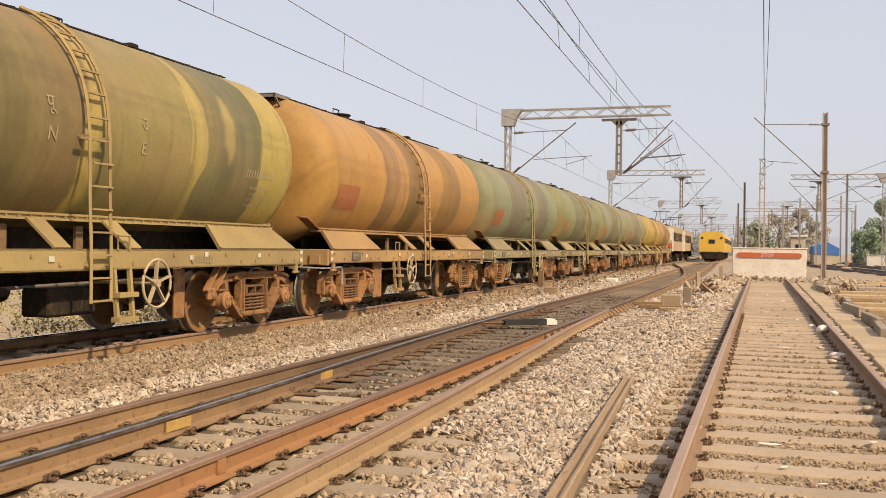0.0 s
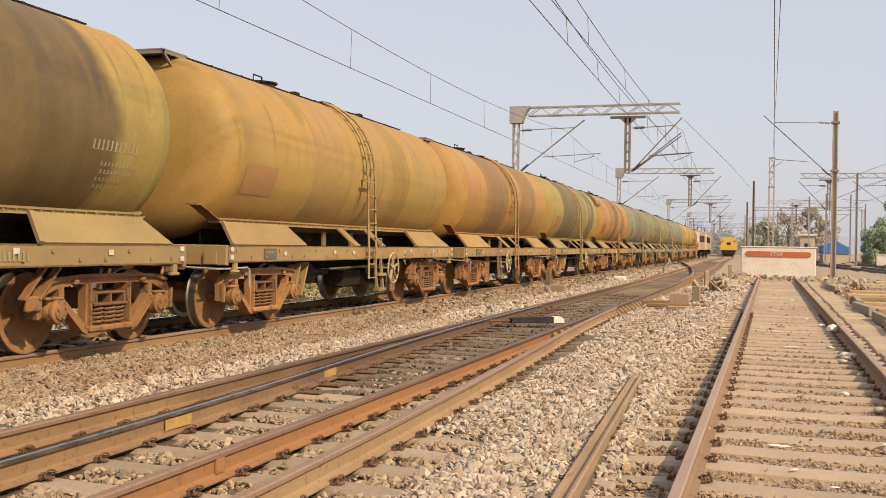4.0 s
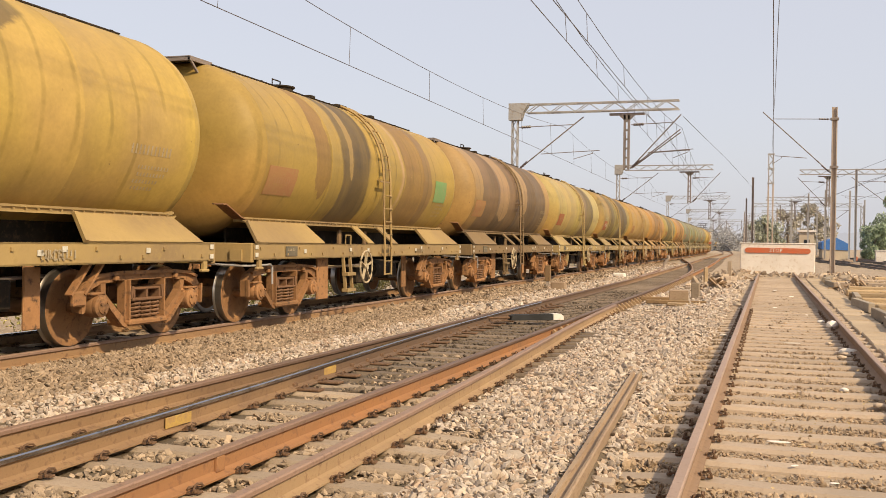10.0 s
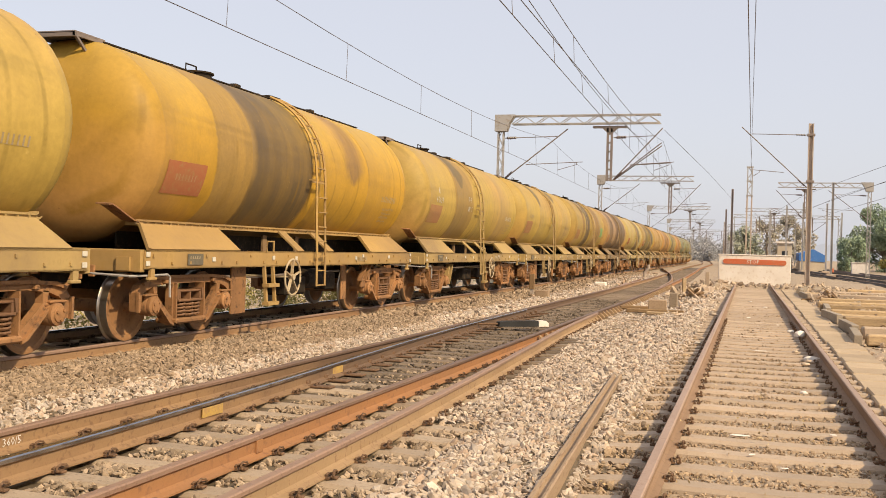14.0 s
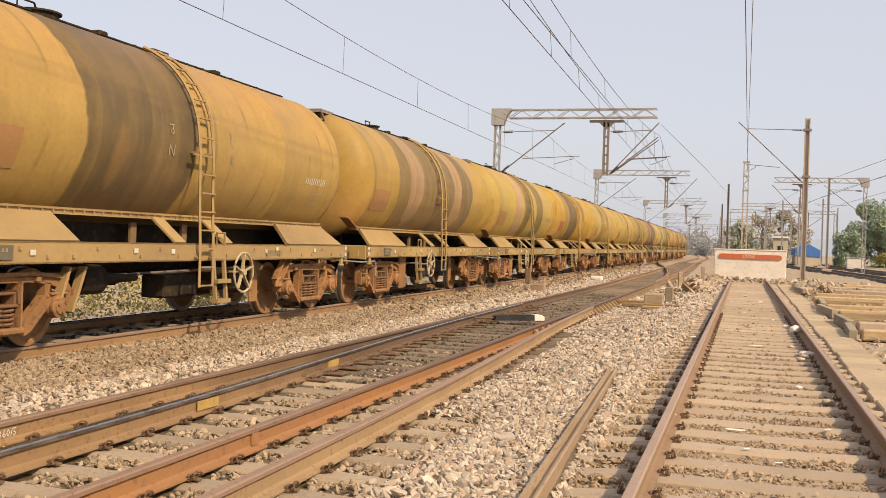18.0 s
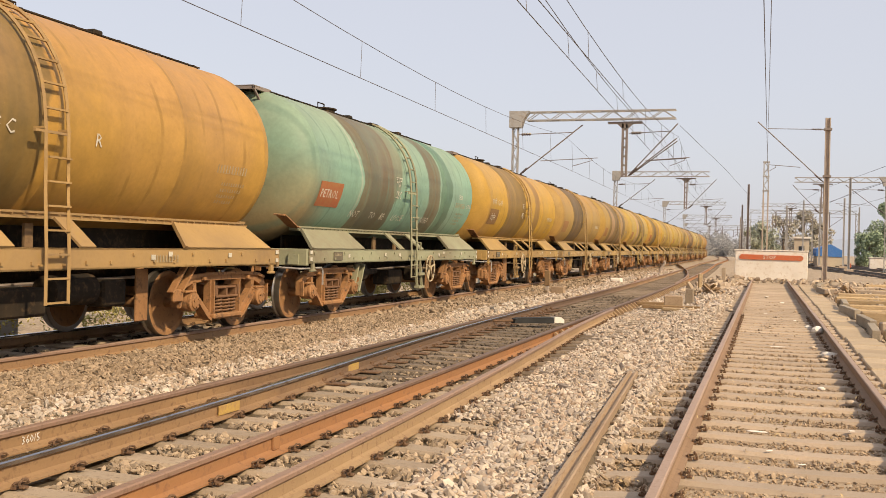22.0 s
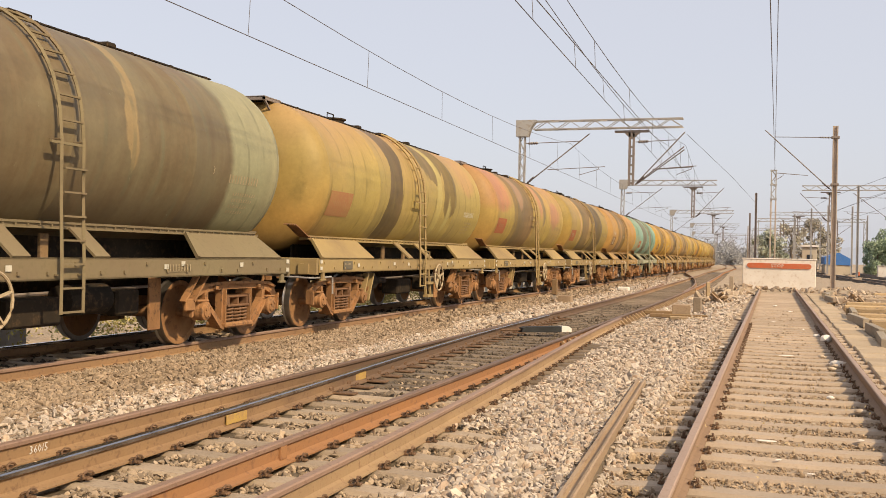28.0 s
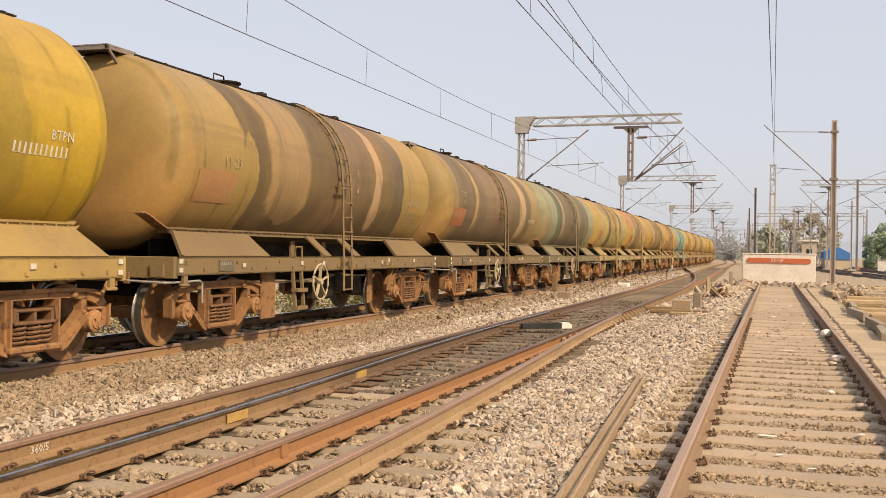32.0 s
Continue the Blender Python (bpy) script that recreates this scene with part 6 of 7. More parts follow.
# ---- overhead line ----
def lattice(bm, a, b, w, d, step, r=0.03):
    """Four angle chords from a to b with zigzag lacing."""
    a, b = Vector(a), Vector(b)
    ax = (b - a).normalized()
    ref = Vector((0, 1, 0)) if abs(ax.y) < 0.9 else Vector((0, 0, 1))
    u = ax.cross(ref).normalized() * w / 2
    v = ax.cross(u).normalized() * d / 2
    for s, t in ((-1, -1), (1, -1), (1, 1), (-1, 1)):
        bar(bm, a + s * u + t * v, b + s * u + t * v, r * 1.6, r * 1.6)
    n = max(2, round((b - a).length / step))
    for i in range(n):
        p, q = a + (b - a) * i / n, a + (b - a) * (i + 1) / n
        s = 1 if i % 2 else -1
        for t in (-1, 1):
            bar(bm, p + s * u + t * v, q - s * u + t * v, r, r)
            bar(bm, p + t * u + s * v, q + t * u - s * v, r, r)


def insulator(bm, a, b, r=0.07):
    a, b = Vector(a), Vector(b)
    n = 9
    pts = [a + (b - a) * i / (n - 1) for i in range(n)]
    tube(bm, pts, [r if i % 2 else r * 0.5 for i in range(n)], 8)


def cantilever(parent, post, reach, z_top=7.6, z_low=5.6, heavy=1.0, ext=1.5, bead=1.0):
    """Stay tube, bracket tube and registration arm from a post towards the wire; reach: signed metres in x."""
    s = 1 if reach > 0 else -1
    bm = bmesh.new()
    tube(bm, [(post, 0, z_top), (post + reach * 1.02, 0, z_top + 0.08)], 0.022 * heavy, 6)
    tube(bm, [(post, 0, z_low - 0.5), (post + reach * 1.2, 0, z_top + 0.45)], 0.032 * heavy, 6)
    tube(bm, [(post + reach * 0.42, 0, z_low + 0.28), (post + reach * ext, 0, z_low + 0.42)], 0.02 * heavy, 6)
    tube(bm, [(post + reach * 1.02, 0, z_low), (post + reach * (ext - 0.12), 0, z_low + 0.28)], 0.016 * heavy, 6)
    tube(bm, [(post + reach * (ext - 0.12), 0, z_low + 0.28), (post + reach * (ext - 0.12), 0, z_low + 0.4)], 0.014 * heavy, 5)
    part("bracket", bm, M_GALV_DARK, parent, "thin steel bracket tubes")
    for p, q, r in (((post + s * 0.12, 0, z_top), (post + s * 0.62, 0, z_top + 0.02), 0.085), ((post + s * 0.1, 0, z_low - 0.42), (post + s * 0.45, 0, z_low - 0.10), 0.075)):
        bm = bmesh.new()
        insulator(bm, p, q, r * bead)
        part("insulator", bm, M_INSUL, parent, "dark brown insulator")


def boom_gantry(x, y, reach, drop, z=8.35, group="overhead line gantries", second=True, triple=False):
    """A lattice mast with a boom over two tracks and a drop post; everything from the mast's foot."""
    g = thing("boom_gantry", "galvanised lattice gantry with a long boom carrying overhead wires", "gantry", pose(x, y, -0.3), group)
    z += 0.3
    s = 1 if reach > 0 else -1
    bm = bmesh.new()
    lattice(bm, (0, 0, 0), (0, 0, z - 0.5), 0.27, 0.27, 0.5)
    part("mast", bm, M_GALV, g)
    bm = bmesh.new()
    plate_w = 0.48
    prism(bm, [(-0.3 * s, z + 0.1), (0.75 * s, z + 0.1), (0.45 * s, z - 0.35), (0.32 * s, z - 0.75), (-0.3 * s, z - 0.75)][::s], -plate_w / 2, plate_w / 2)
    part("knee_box", bm, M_GALV, g, "dusty boom knee")
    bm = bmesh.new()
    lattice(bm, (0.6 * s, 0, z - 0.18), (reach, 0, z - 0.18), 0.42, 0.42, 0.62, 0.036)
    part("boom", bm, M_GALV, g)
    bm = bmesh.new()
    box(bm, drop - 0.85, drop + 0.85, -0.12, 0.12, z - 0.62, z - 0.52)
    prism(bm, [(drop - 0.4, z - 0.62), (drop + 0.4, z - 0.62), (drop + 0.16, z - 0.85), (drop - 0.16, z - 0.85)], -0.1, 0.1)
    for dx in (-0.1, 0.1):
        box(bm, drop + dx - 0.05, drop + dx + 0.05, -0.1, 0.1, z - 3.3, z - 0.62)
    for i in range(6):
        box(bm, drop - 0.1, drop + 0.1, -0.09, 0.09, z - 3.2 + 0.45 * i, z - 3.12 + 0.45 * i)
    part("drop_post", bm, M_GALV_DARK, g, "dark hanging drop post")
    cantilever(g, 0.2 * s, 2.75 * s, 7.55, 5.9)
    if second:
        cantilever(g, drop + 0.2 * s, 2.0 * s, 7.55, 5.9)
    if triple:
        for d in (0.28, 0.52):
            bm = bmesh.new()
            tube(bm, [(drop + 0.2 * s, d, 5.45), (drop + 2.55 * s, d, 7.45 - 0.5 * d)], 0.03, 6)
            tube(bm, [(drop + 1.0 * s, d, 6.2), (drop + 3.0 * s, d, 6.32)], 0.02, 6)
            part("bracket", bm, M_GALV_DARK, g, "extra slanting bracket tube")
    return g


for x, y, reach, drop in ((-12.45, 50, 8.15, 5.65), (-12.95, 90, 8.2, 6.2), (-13.9, 146, 8.6, 5.8), (-15.2, 200, 9, 6.0), (-19.5, 262, 9, 6.0), (-26, 330, 9, 6)):
    boom_gantry(x, y, reach, drop, triple=y == 50)
boom_gantry(10.4, 97, -7.9, -5.45)
boom_gantry(8.0, 150, -8.6, -4.6)
boom_gantry(7.5, 205, -9.0, -5.0)


def plain_mast(x, y, z, w=0.26, mat=None, label="dusty steel overhead line mast"):
    g = thing("line_mast", label, "mast", pose(x, y, -0.3), "overhead line masts")
    z += 0.3
    bm = bmesh.new()
    d, e, h = w / 2, w * 0.45, w / 2 - 0.05
    ring = [(-d, -e), (-h, -e), (-h, -0.02), (h, -0.02), (h, -e), (d, -e), (d, e), (h, e), (h, 0.02), (-h, 0.02), (-h, e), (-d, e)]
    lo, hi = [bm.verts.new((u, v, 0)) for u, v in ring], [bm.verts.new((u, v, z)) for u, v in ring]
    for i in range(12):
        bm.faces.new((lo[i], lo[(i + 1) % 12], hi[(i + 1) % 12], hi[i]))
    bm.faces.new(hi)
    part("mast", bm, mat or M_MAST, g)
    bm = bmesh.new()
    box(bm, -0.4, 0.4, -0.4, 0.4, -0.2, 0.35, 0.03)
    part("footing", bm, M_CONCRETE, g, "concrete footing")
    return g


m = plain_mast(3.02, 55, 8.5, label="tall dusty steel mast with a bracket over the siding")
cantilever(m, -0.15, -2.78, 8.2, 5.95, 0.9, 0.98, 0.6)
for z in (8.2, 5.75):
    bm = bmesh.new()
    box(bm, -0.2, 0.2, -0.16, 0.16, z - 0.06, z + 0.06, 0.01)
    part("clamp", bm, M_GALV_DARK, m)

m = thing("lattice_mast", "galvanised lattice anchor mast", "mast", pose(0.0, 80, -0.3))
for dx in (-0.17, 0.17):
    bm = bmesh.new()
    box(bm, dx - 0.055, dx + 0.055, -0.1, 0.1, 0, 6.4, 0.01)
    part("leg", bm, M_MAST, m)
bm = bmesh.new()
lattice(bm, (0, 0, 6.4), (0, 0, 8.7), 0.34, 0.26, 0.5, 0.05)
part("head", bm, M_GALV, m)
for z in (6.4, 7.5, 8.6):
    bm = bmesh.new()
    box(bm, -0.25, 0.25, -0.16, 0.16, z, z + 0.1)
    part("batten", bm, M_GALV, m)

plain_mast(-1.6, 101, 8.0, 0.21, M_GALV_DARK, "dark steel overhead line mast")
plain_mast(-3.1, 145, 8.0, 0.22, M_GALV_DARK, "dark steel overhead line mast")
plain_mast(7.15, 95, 8.3, 0.2, M_GALV, "slim grey galvanised steel mast")
for x, y, z in ((5.9, 120, 7.8), (8.3, 118, 7.6), (3.2, 160, 8), (2.6, 135, 7.5), (9.6, 190, 8), (5.8, 210, 8), (1.2, 180, 8), (12.5, 150, 8), (-4.6, 200, 8), (-6, 260, 8), (7.2, 170, 7.6), (4.4, 128, 7.8)):
    plain_mast(x, y, z, 0.19, M_FAR_STEEL if x > 1.5 else M_MAST, "far steel overhead line mast")


def wire_run(name, label, pts, sag_pts, droppers, r=0.009):
    """A contact wire with its catenary above it and droppers between: (x, y, z) knots for both."""
    w = thing(name, label, "overhead wire")
    def sample(knots, n=10):
        out = []
        for (x0, y0, z0), (x1, y1, z1) in zip(knots, knots[1:]):
            for i in range(n):
                t = i / n
                out.append((x0 + (x1 - x0) * t, y0 + (y1 - y0) * t, z0 + (z1 - z0) * t))
        return out + [knots[-1]]
    bm = bmesh.new()
    tube(bm, sample(pts, 2), r, 5)
    part("contact_wire", bm, M_WIRE, w)
    cat = []
    for (x0, y0, z0), (x1, y1, z1) in zip(sag_pts, sag_pts[1:]):
        sag = 0.95 * ((y1 - y0) / 48) ** 2
        for i in range(14):
            t = i / 14
            cat.append((x0 + (x1 - x0) * t, y0 + (y1 - y0) * t, z0 + (z1 - z0) * t - 4 * sag * t * (1 - t)))
    cat.append(sag_pts[-1])
    bm = bmesh.new()
    tube(bm, cat, r * 0.95, 5)
    part("catenary", bm, M_WIRE, w)
    for y in droppers:
        lo = next(((x0 + (x1 - x0) * (y - y0) / (y1 - y0), z0 + (z1 - z0) * (y - y0) / (y1 - y0)) for (x0, y0, z0), (x1, y1, z1) in zip(pts, pts[1:]) if y0 <= y <= y1), None)
        hi = next(((x0 + (x1 - x0) * (y - y0) / (y1 - y0), z0 + (z1 - z0) * (y - y0) / (y1 - y0)) for (x0, y0, z0), (x1, y1, z1) in zip(cat, cat[1:]) if y0 <= y <= y1), None)
        if lo and hi:
            bm = bmesh.new()
            tube(bm, [(lo[0], y, lo[1]), (hi[0], y, hi[1])], 0.006, 4)
            part("dropper", bm, M_WIRE, w)
    return w


DROPS = [14.0 + 6.9 * i for i in range(18)]
spans = (-40, 5, 50, 90, 146, 200)
wire_run("main_overhead_wire", "thin overhead contact wire and catenary above the main line",
         [(main_line(y)[0].x - (0.45 if i % 2 else 0.25), y, 5.52) for i, y in enumerate(spans)],
         [(main_line(y)[0].x - 0.35, y, 7.22) for y in spans], [10.4 + 6.0 * i for i in range(16)])
mid_at = lambda y, d: along(MID_R, max(y, -5)) - 0.55 + d
wire_run("middle_overhead_wire", "thin overhead contact wire and catenary above the middle track",
         [(x, y, 5.62) for x, y in ((-2.9, -40), (-3.8, 5), (-4.85, 50), (-5.5, 90), (-7.2, 146), (-8.9, 200))],
         [(x, y, 7.0) for x, y in ((-2.9, -40), (-3.85, 5), (-4.9, 50), (-5.5, 90), (-7.2, 146), (-8.9, 200))], [12.2 + 4.6 * i for i in range(14)])
wire_run("turnout_overhead_wire", "second thin overhead wire pair above the turnout",
         [(x, y, 5.66) for x, y in ((-3.3, -40), (-3.62, 5), (-4.1, 50), (-5.2, 90), (-6.9, 146), (-8.7, 200))],
         [(x, y, 7.05) for x, y in ((-3.3, -40), (-3.64, 5), (-4.15, 50), (-5.2, 90), (-6.9, 146), (-8.7, 200))], [15.5 + 6.2 * i for i in range(10)])
wire_run("siding_overhead_wire", "thin overhead contact wire and catenary above the siding",
         [(x, y, z) for x, y, z in ((-0.1, -40, 5.65), (-0.12, 5, 5.65), (0.08, 55, 5.95), (0.0, 80, 6.9))],
         [(0.15, -40, 7.0), (0.05, 5, 7.0), (0.06, 55, 8.3), (0.05, 80, 8.3)], [])
bm = bmesh.new()
tube(bm, [(-4.1, 50, 7.6), (-3.0, 78, 7.7), (-1.62, 101, 7.0)], 0.012, 5)
ob = part("anchor_wire", bm, M_WIRE, None)
tagged(ob, "dark anchor wire slanting down to a mast", "wire")
for y0, y1, dx in ((97, 150, 0), (97, 205, 3.2)):
    bm = bmesh.new()
    tube(bm, [(12.4 - dx, 60, 6.6), (8.1 - dx, 97, 5.9), (5.6 - dx, 150, 5.8), (3 - dx, 205, 5.8)], 0.014, 5)
    tube(bm, [(12.6 - dx, 60, 7.6), (8.1 - dx, 97, 7.3), (5.6 - dx, 150, 7.2), (3 - dx, 205, 7.2)], 0.014, 5)
    tagged(part("yard_wire", bm, M_WIRE, None), "overhead wires above the yard tracks", "wire")

# ---- stop block ----
def stop_block():
    g = thing("stop_block", "whitewashed concrete stop block with a red board at the siding's end", "buffer stop", pose(0.356, 54.0, -0.25))
    bm = bmesh.new()
    box(bm, -1.80, 1.80, 0, 0.55, 0, 1.74, 0.03)
    part("wall", bm, M_WHITE, g)
    bm = bmesh.new()
    box(bm, -1.85, 1.85, -0.03, 0.6, 1.74, 1.80, 0.015)
    part("coping", bm, M_WHITE, g)
    bm = bmesh.new()
    out = [(-1.45 + 0.13 * math.cos(a), 1.42 + 0.13 * math.sin(a)) for a in [math.pi / 2 + math.pi * i / 8 for i in range(9)]] + [(1.45 + 0.13 * math.cos(a), 1.40 + 0.13 * math.sin(a)) for a in [-math.pi / 2 + math.pi * i / 8 for i in range(9)]]
    prism(bm, out, -0.045, -0.004)
    part("board", bm, M_REDBOARD, g, "red board with rounded ends")
    me = word_mesh("STOP", -0.40, 0, 0.27, M_LETTER_WHITE)
    for v in me.vertices:
        v.co = (v.co.x, -0.05, 1.33 + v.co.y)
    put("lettering", me, g, label="white STOP lettering")


stop_block()

# ---- things between the tracks ----
def rail_piece():
    """A length of old channel iron lying beside the siding, its ends sunk among the stones."""
    g = thing("loose_channel_iron", "length of dusty channel iron lying on the ballast", "steel beam", pose(-1.03, 4.4, -0.06, 0, 0, 2.85))
    L, n = 7.6, 16
    bm = bmesh.new()
    prof = [(-0.11, -0.14), (0.0, -0.14), (0.0, 0.0), (-0.012, 0.006), (-0.03, 0.002), (-0.036, -0.03), (-0.074, -0.03), (-0.082, 0.0), (-0.11, 0.0)]
    m = len(prof)
    rings = [[bm.verts.new((x + 0.004 * noise.noise((i, x * 9, 1)), L * i / n, z + 0.006 * noise.noise((i * 0.7, z * 9, 3)))) for x, z in prof] for i in range(n + 1)]
    for a, b in zip(rings, rings[1:]):
        for k in range(m):
            bm.faces.new((a[k], a[(k + 1) % m], b[(k + 1) % m], b[k]))
    bm.faces.new(rings[0])
    bm.faces.new(rings[-1])
    part("channel", bm, M_BEAM, g)
    for y in (2.6, 5.4):
        bm = bmesh.new()
        box(bm, 0.02, 0.17, y, y + 0.16, -0.17, -0.09, 0.015)
        part("packing", bm, M_CONCRETE, g, "small concrete packing")


rail_piece()


def block(name, label, cat, mat, x, y, sx, sy, sz, z=-0.22, rz=0.0, bevel=0.015, group=""):
    bm = bmesh.new()
    box(bm, -sx / 2, sx / 2, -sy / 2, sy / 2, 0, sz, bevel)
    for v in bm.verts:
        v.co += Vector((noise.noise(v.co * 3 + Vector((x, y, 0))), noise.noise(v.co * 3 + Vector((y, x, 2))), 0)) * min(sx, sy, sz) * 0.04
    me = mesh_of(name, bm, mat)
    ob = new(name, me)
    ob.matrix_basis = pose(x, y, z, 0, 0, rz)
    return tagged(ob, label, cat, group)


# point-operating cover with a white end
g = thing("switch_rod_cover", "black switch rod cover with a white painted end", "cover", pose(-4.72, 18.95, -0.10, 0, 0, 38))
bm = bmesh.new()
prism(bm, [(0, 0), (0.02, 0.09), (0.10, 0.11), (0.86, 0.115), (0.88, 0)], -0.09, 0.09)
part("cover", bm, M_BLACK, g)
bm = bmesh.new()
prism(bm, [(0.88, 0), (0.88, 0.12), (1.04, 0.115), (1.10, 0.07), (1.10, 0)], -0.093, 0.093)
part("end_cap", bm, M_WHITE, g, "white end cap")
bm = bmesh.new()
tube(bm, [(0, 0, 0.05), (-0.5, 0.1, 0.04), (-0.9, 0.1, 0.03)], 0.025, 6)
part("rod", bm, M_CLIP, g)

block("concrete_block", "square concrete block beside the turnout", "concrete block", M_BEAM, -2.28, 27.1, 0.48, 0.5, 0.42, rz=6)
block("concrete_block", "upright concrete stub on the ballast", "concrete block", M_SLEEPER_GREY, -1.98, 29.0, 0.22, 0.24, 0.55, rz=-4)
block("timber_plank", "old plank under the concrete block", "plank", M_FRAME_BROWN, -2.3, 26.6, 1.5, 0.16, 0.10, z=-0.14, rz=3)
block("timber_plank", "old plank in front of the concrete block", "plank", M_WOOD, -2.05, 25.9, 0.8, 0.2, 0.08, z=-0.14, rz=-6)
block("timber_plank", "dark plank beside the rail", "plank", M_FRAME_BROWN, -2.85, 28.2, 1.1, 0.12, 0.09, z=-0.14, rz=12)
block("junction_box", "low dusty brown cable box beside the main line", "cable box", M_BEAM, -6.3, 31.4, 0.42, 0.42, 0.36, z=-0.2)
block("timber_plank", "short plank by the cable box", "plank", M_WOOD, -5.85, 31.8, 0.6, 0.2, 0.1, rz=9, z=-0.2)
block("white_stone", "white painted marker stone", "stone", M_WHITE, -6.35, 45.0, 0.55, 0.4, 0.3, z=-0.2, bevel=0.06)

g = thing("marker_post", "rusty steel marker post beside the main line", "post", pose(-6.98, 32.9, -0.24))
bm = bmesh.new()
box(bm, -0.05, 0.05, -0.04, 0.04, 0, 0.45)
part("leg", bm, M_MAST, g)
bm = bmesh.new()
box(bm, -0.09, 0.09, -0.07, 0.07, 0.36, 0.88, 0.015)
part("box", bm, M_FRAME_BROWN, g, "dusty brown box")
g = thing("signal_stub", "short bent steel stub on the ballast", "stub", pose(-6.1, 62, -0.24))
bm = bmesh.new()
tube(bm, [(0, 0, 0), (0.05, 0, 0.5), (0.3, 0, 0.8), (0.25, 0, 1.0)], 0.09, 7)
part("pipe", bm, M_MAST, g)
block("short_post", "small grey concrete post", "post", M_SLEEPER_GREY, -1.62, 44.0, 0.16, 0.16, 0.95)
block("short_post", "small leaning timber stub", "post", M_WOOD, -2.35, 40.0, 0.14, 0.14, 0.75, rz=20)

def debris_heap(x, y, n, spread, seed):
    """Broken boards and bricks thrown on a heap."""
    g = thing("debris_heap", "heap of broken brown boards and bricks", "debris", pose(x, y, -0.24))
    r = random.Random(seed)
    for i in range(n):
        d = r.uniform(0, spread)
        a = r.uniform(0, 6.28)
        h = 0.42 * (1 - d / spread) * r.uniform(0.5, 1.0)
        bm = bmesh.new()
        ln, wd, th = r.uniform(0.14, 0.5), r.uniform(0.06, 0.14), r.uniform(0.03, 0.08)
        box(bm, -ln / 2, ln / 2, -wd / 2, wd / 2, -th / 2, th / 2, 0.008)
        part("broken_board", bm, (M_FRAME_BROWN, M_BEAM, M_CONCRETE)[i % 3], g, "", pose(d * math.cos(a), 1.6 * d * math.sin(a), h + 0.08, r.uniform(-35, 35), r.uniform(-50, 50), r.uniform(0, 180)))


debris_heap(-1.75, 35.5, 30, 0.75, 4)
debris_heap(-1.5, 47.0, 22, 0.8, 5)
debris_heap(2.9, 39.5, 18, 0.8, 6)

# stray litter and pale stones on the siding
def lump(name, label, cat, mat, x, y, s, flat=0.6, z=-0.17, seed=0, rz=0.0, long=1.0):
    bm = bmesh.new()
    bmesh.ops.create_icosphere(bm, subdivisions=2, radius=s / 2)
    for v in bm.verts:
        k = 1 + 0.35 * noise.noise(v.co * (3 / s) * 0.5 + Vector((seed * 7.1, x, y)))
        v.co = Vector((v.co.x * k * long, v.co.y * k, max(v.co.z * k * flat, -s * 0.12)))
    me = mesh_of(name, bm, mat)
    ob = new(name, me)
    ob.matrix_basis = pose(x, y, z, 0, 0, rz)
    return tagged(ob, label, cat)


lump("pale_stone", "pale flat stone leaning on the siding rail", "stone", M_WHITE, 1.08, 20.6, 0.23, 0.8, -0.10, 1, 30, 1.2)
for i, (x, y, s) in enumerate(((1.06, 16.4, 0.26), (1.0, 15.9, 0.18), (0.92, 15.6, 0.14), (0.98, 22.6, 0.16), (0.86, 17.6, 0.12), (-0.74, 19.3, 0.16), (-0.80, 18.4, 0.12), (-0.78, 27.5, 0.2), (-0.9, 30, 0.16), (0.72, 12.2, 0.11), (0.98, 11.2, 0.12), (-0.42, 5.65, 0.13), (-0.9, 5.0, 0.12))):
    lump("stone", "pale loose stone on the siding", "stone", M_RUBBLE if i % 3 else M_WHITE, x, y, s, 0.5, -0.17, i + 2)
for i, (x, y, s, lg) in enumerate(((0.02, 8.9, 0.06, 3.2), (0.3, 17.4, 0.06, 4.0), (0.35, 7.6, 0.035, 2.0), (0.83, 9.3, 0.05, 1.6), (0.12, 8.05, 0.04, 1.8), (0.6, 33, 0.12, 1.8), (0.1, 27, 0.09, 2.0), (0.75, 24.5, 0.08, 2.0), (0.15, 37, 0.14, 2.4), (-0.2, 21.5, 0.05, 2.2))):
    lump("litter_scrap", "scrap of pale litter on the sleepers", "litter", M_WHITE, x, y, s, 0.25, -0.165, i + 30, 12 * i, lg)
lump("dead_clod", "dark clod on the ballast", "stone", M_CLIP, -6.75, 14.9, 0.22, 0.4, -0.10, 50, 10, 1.6)

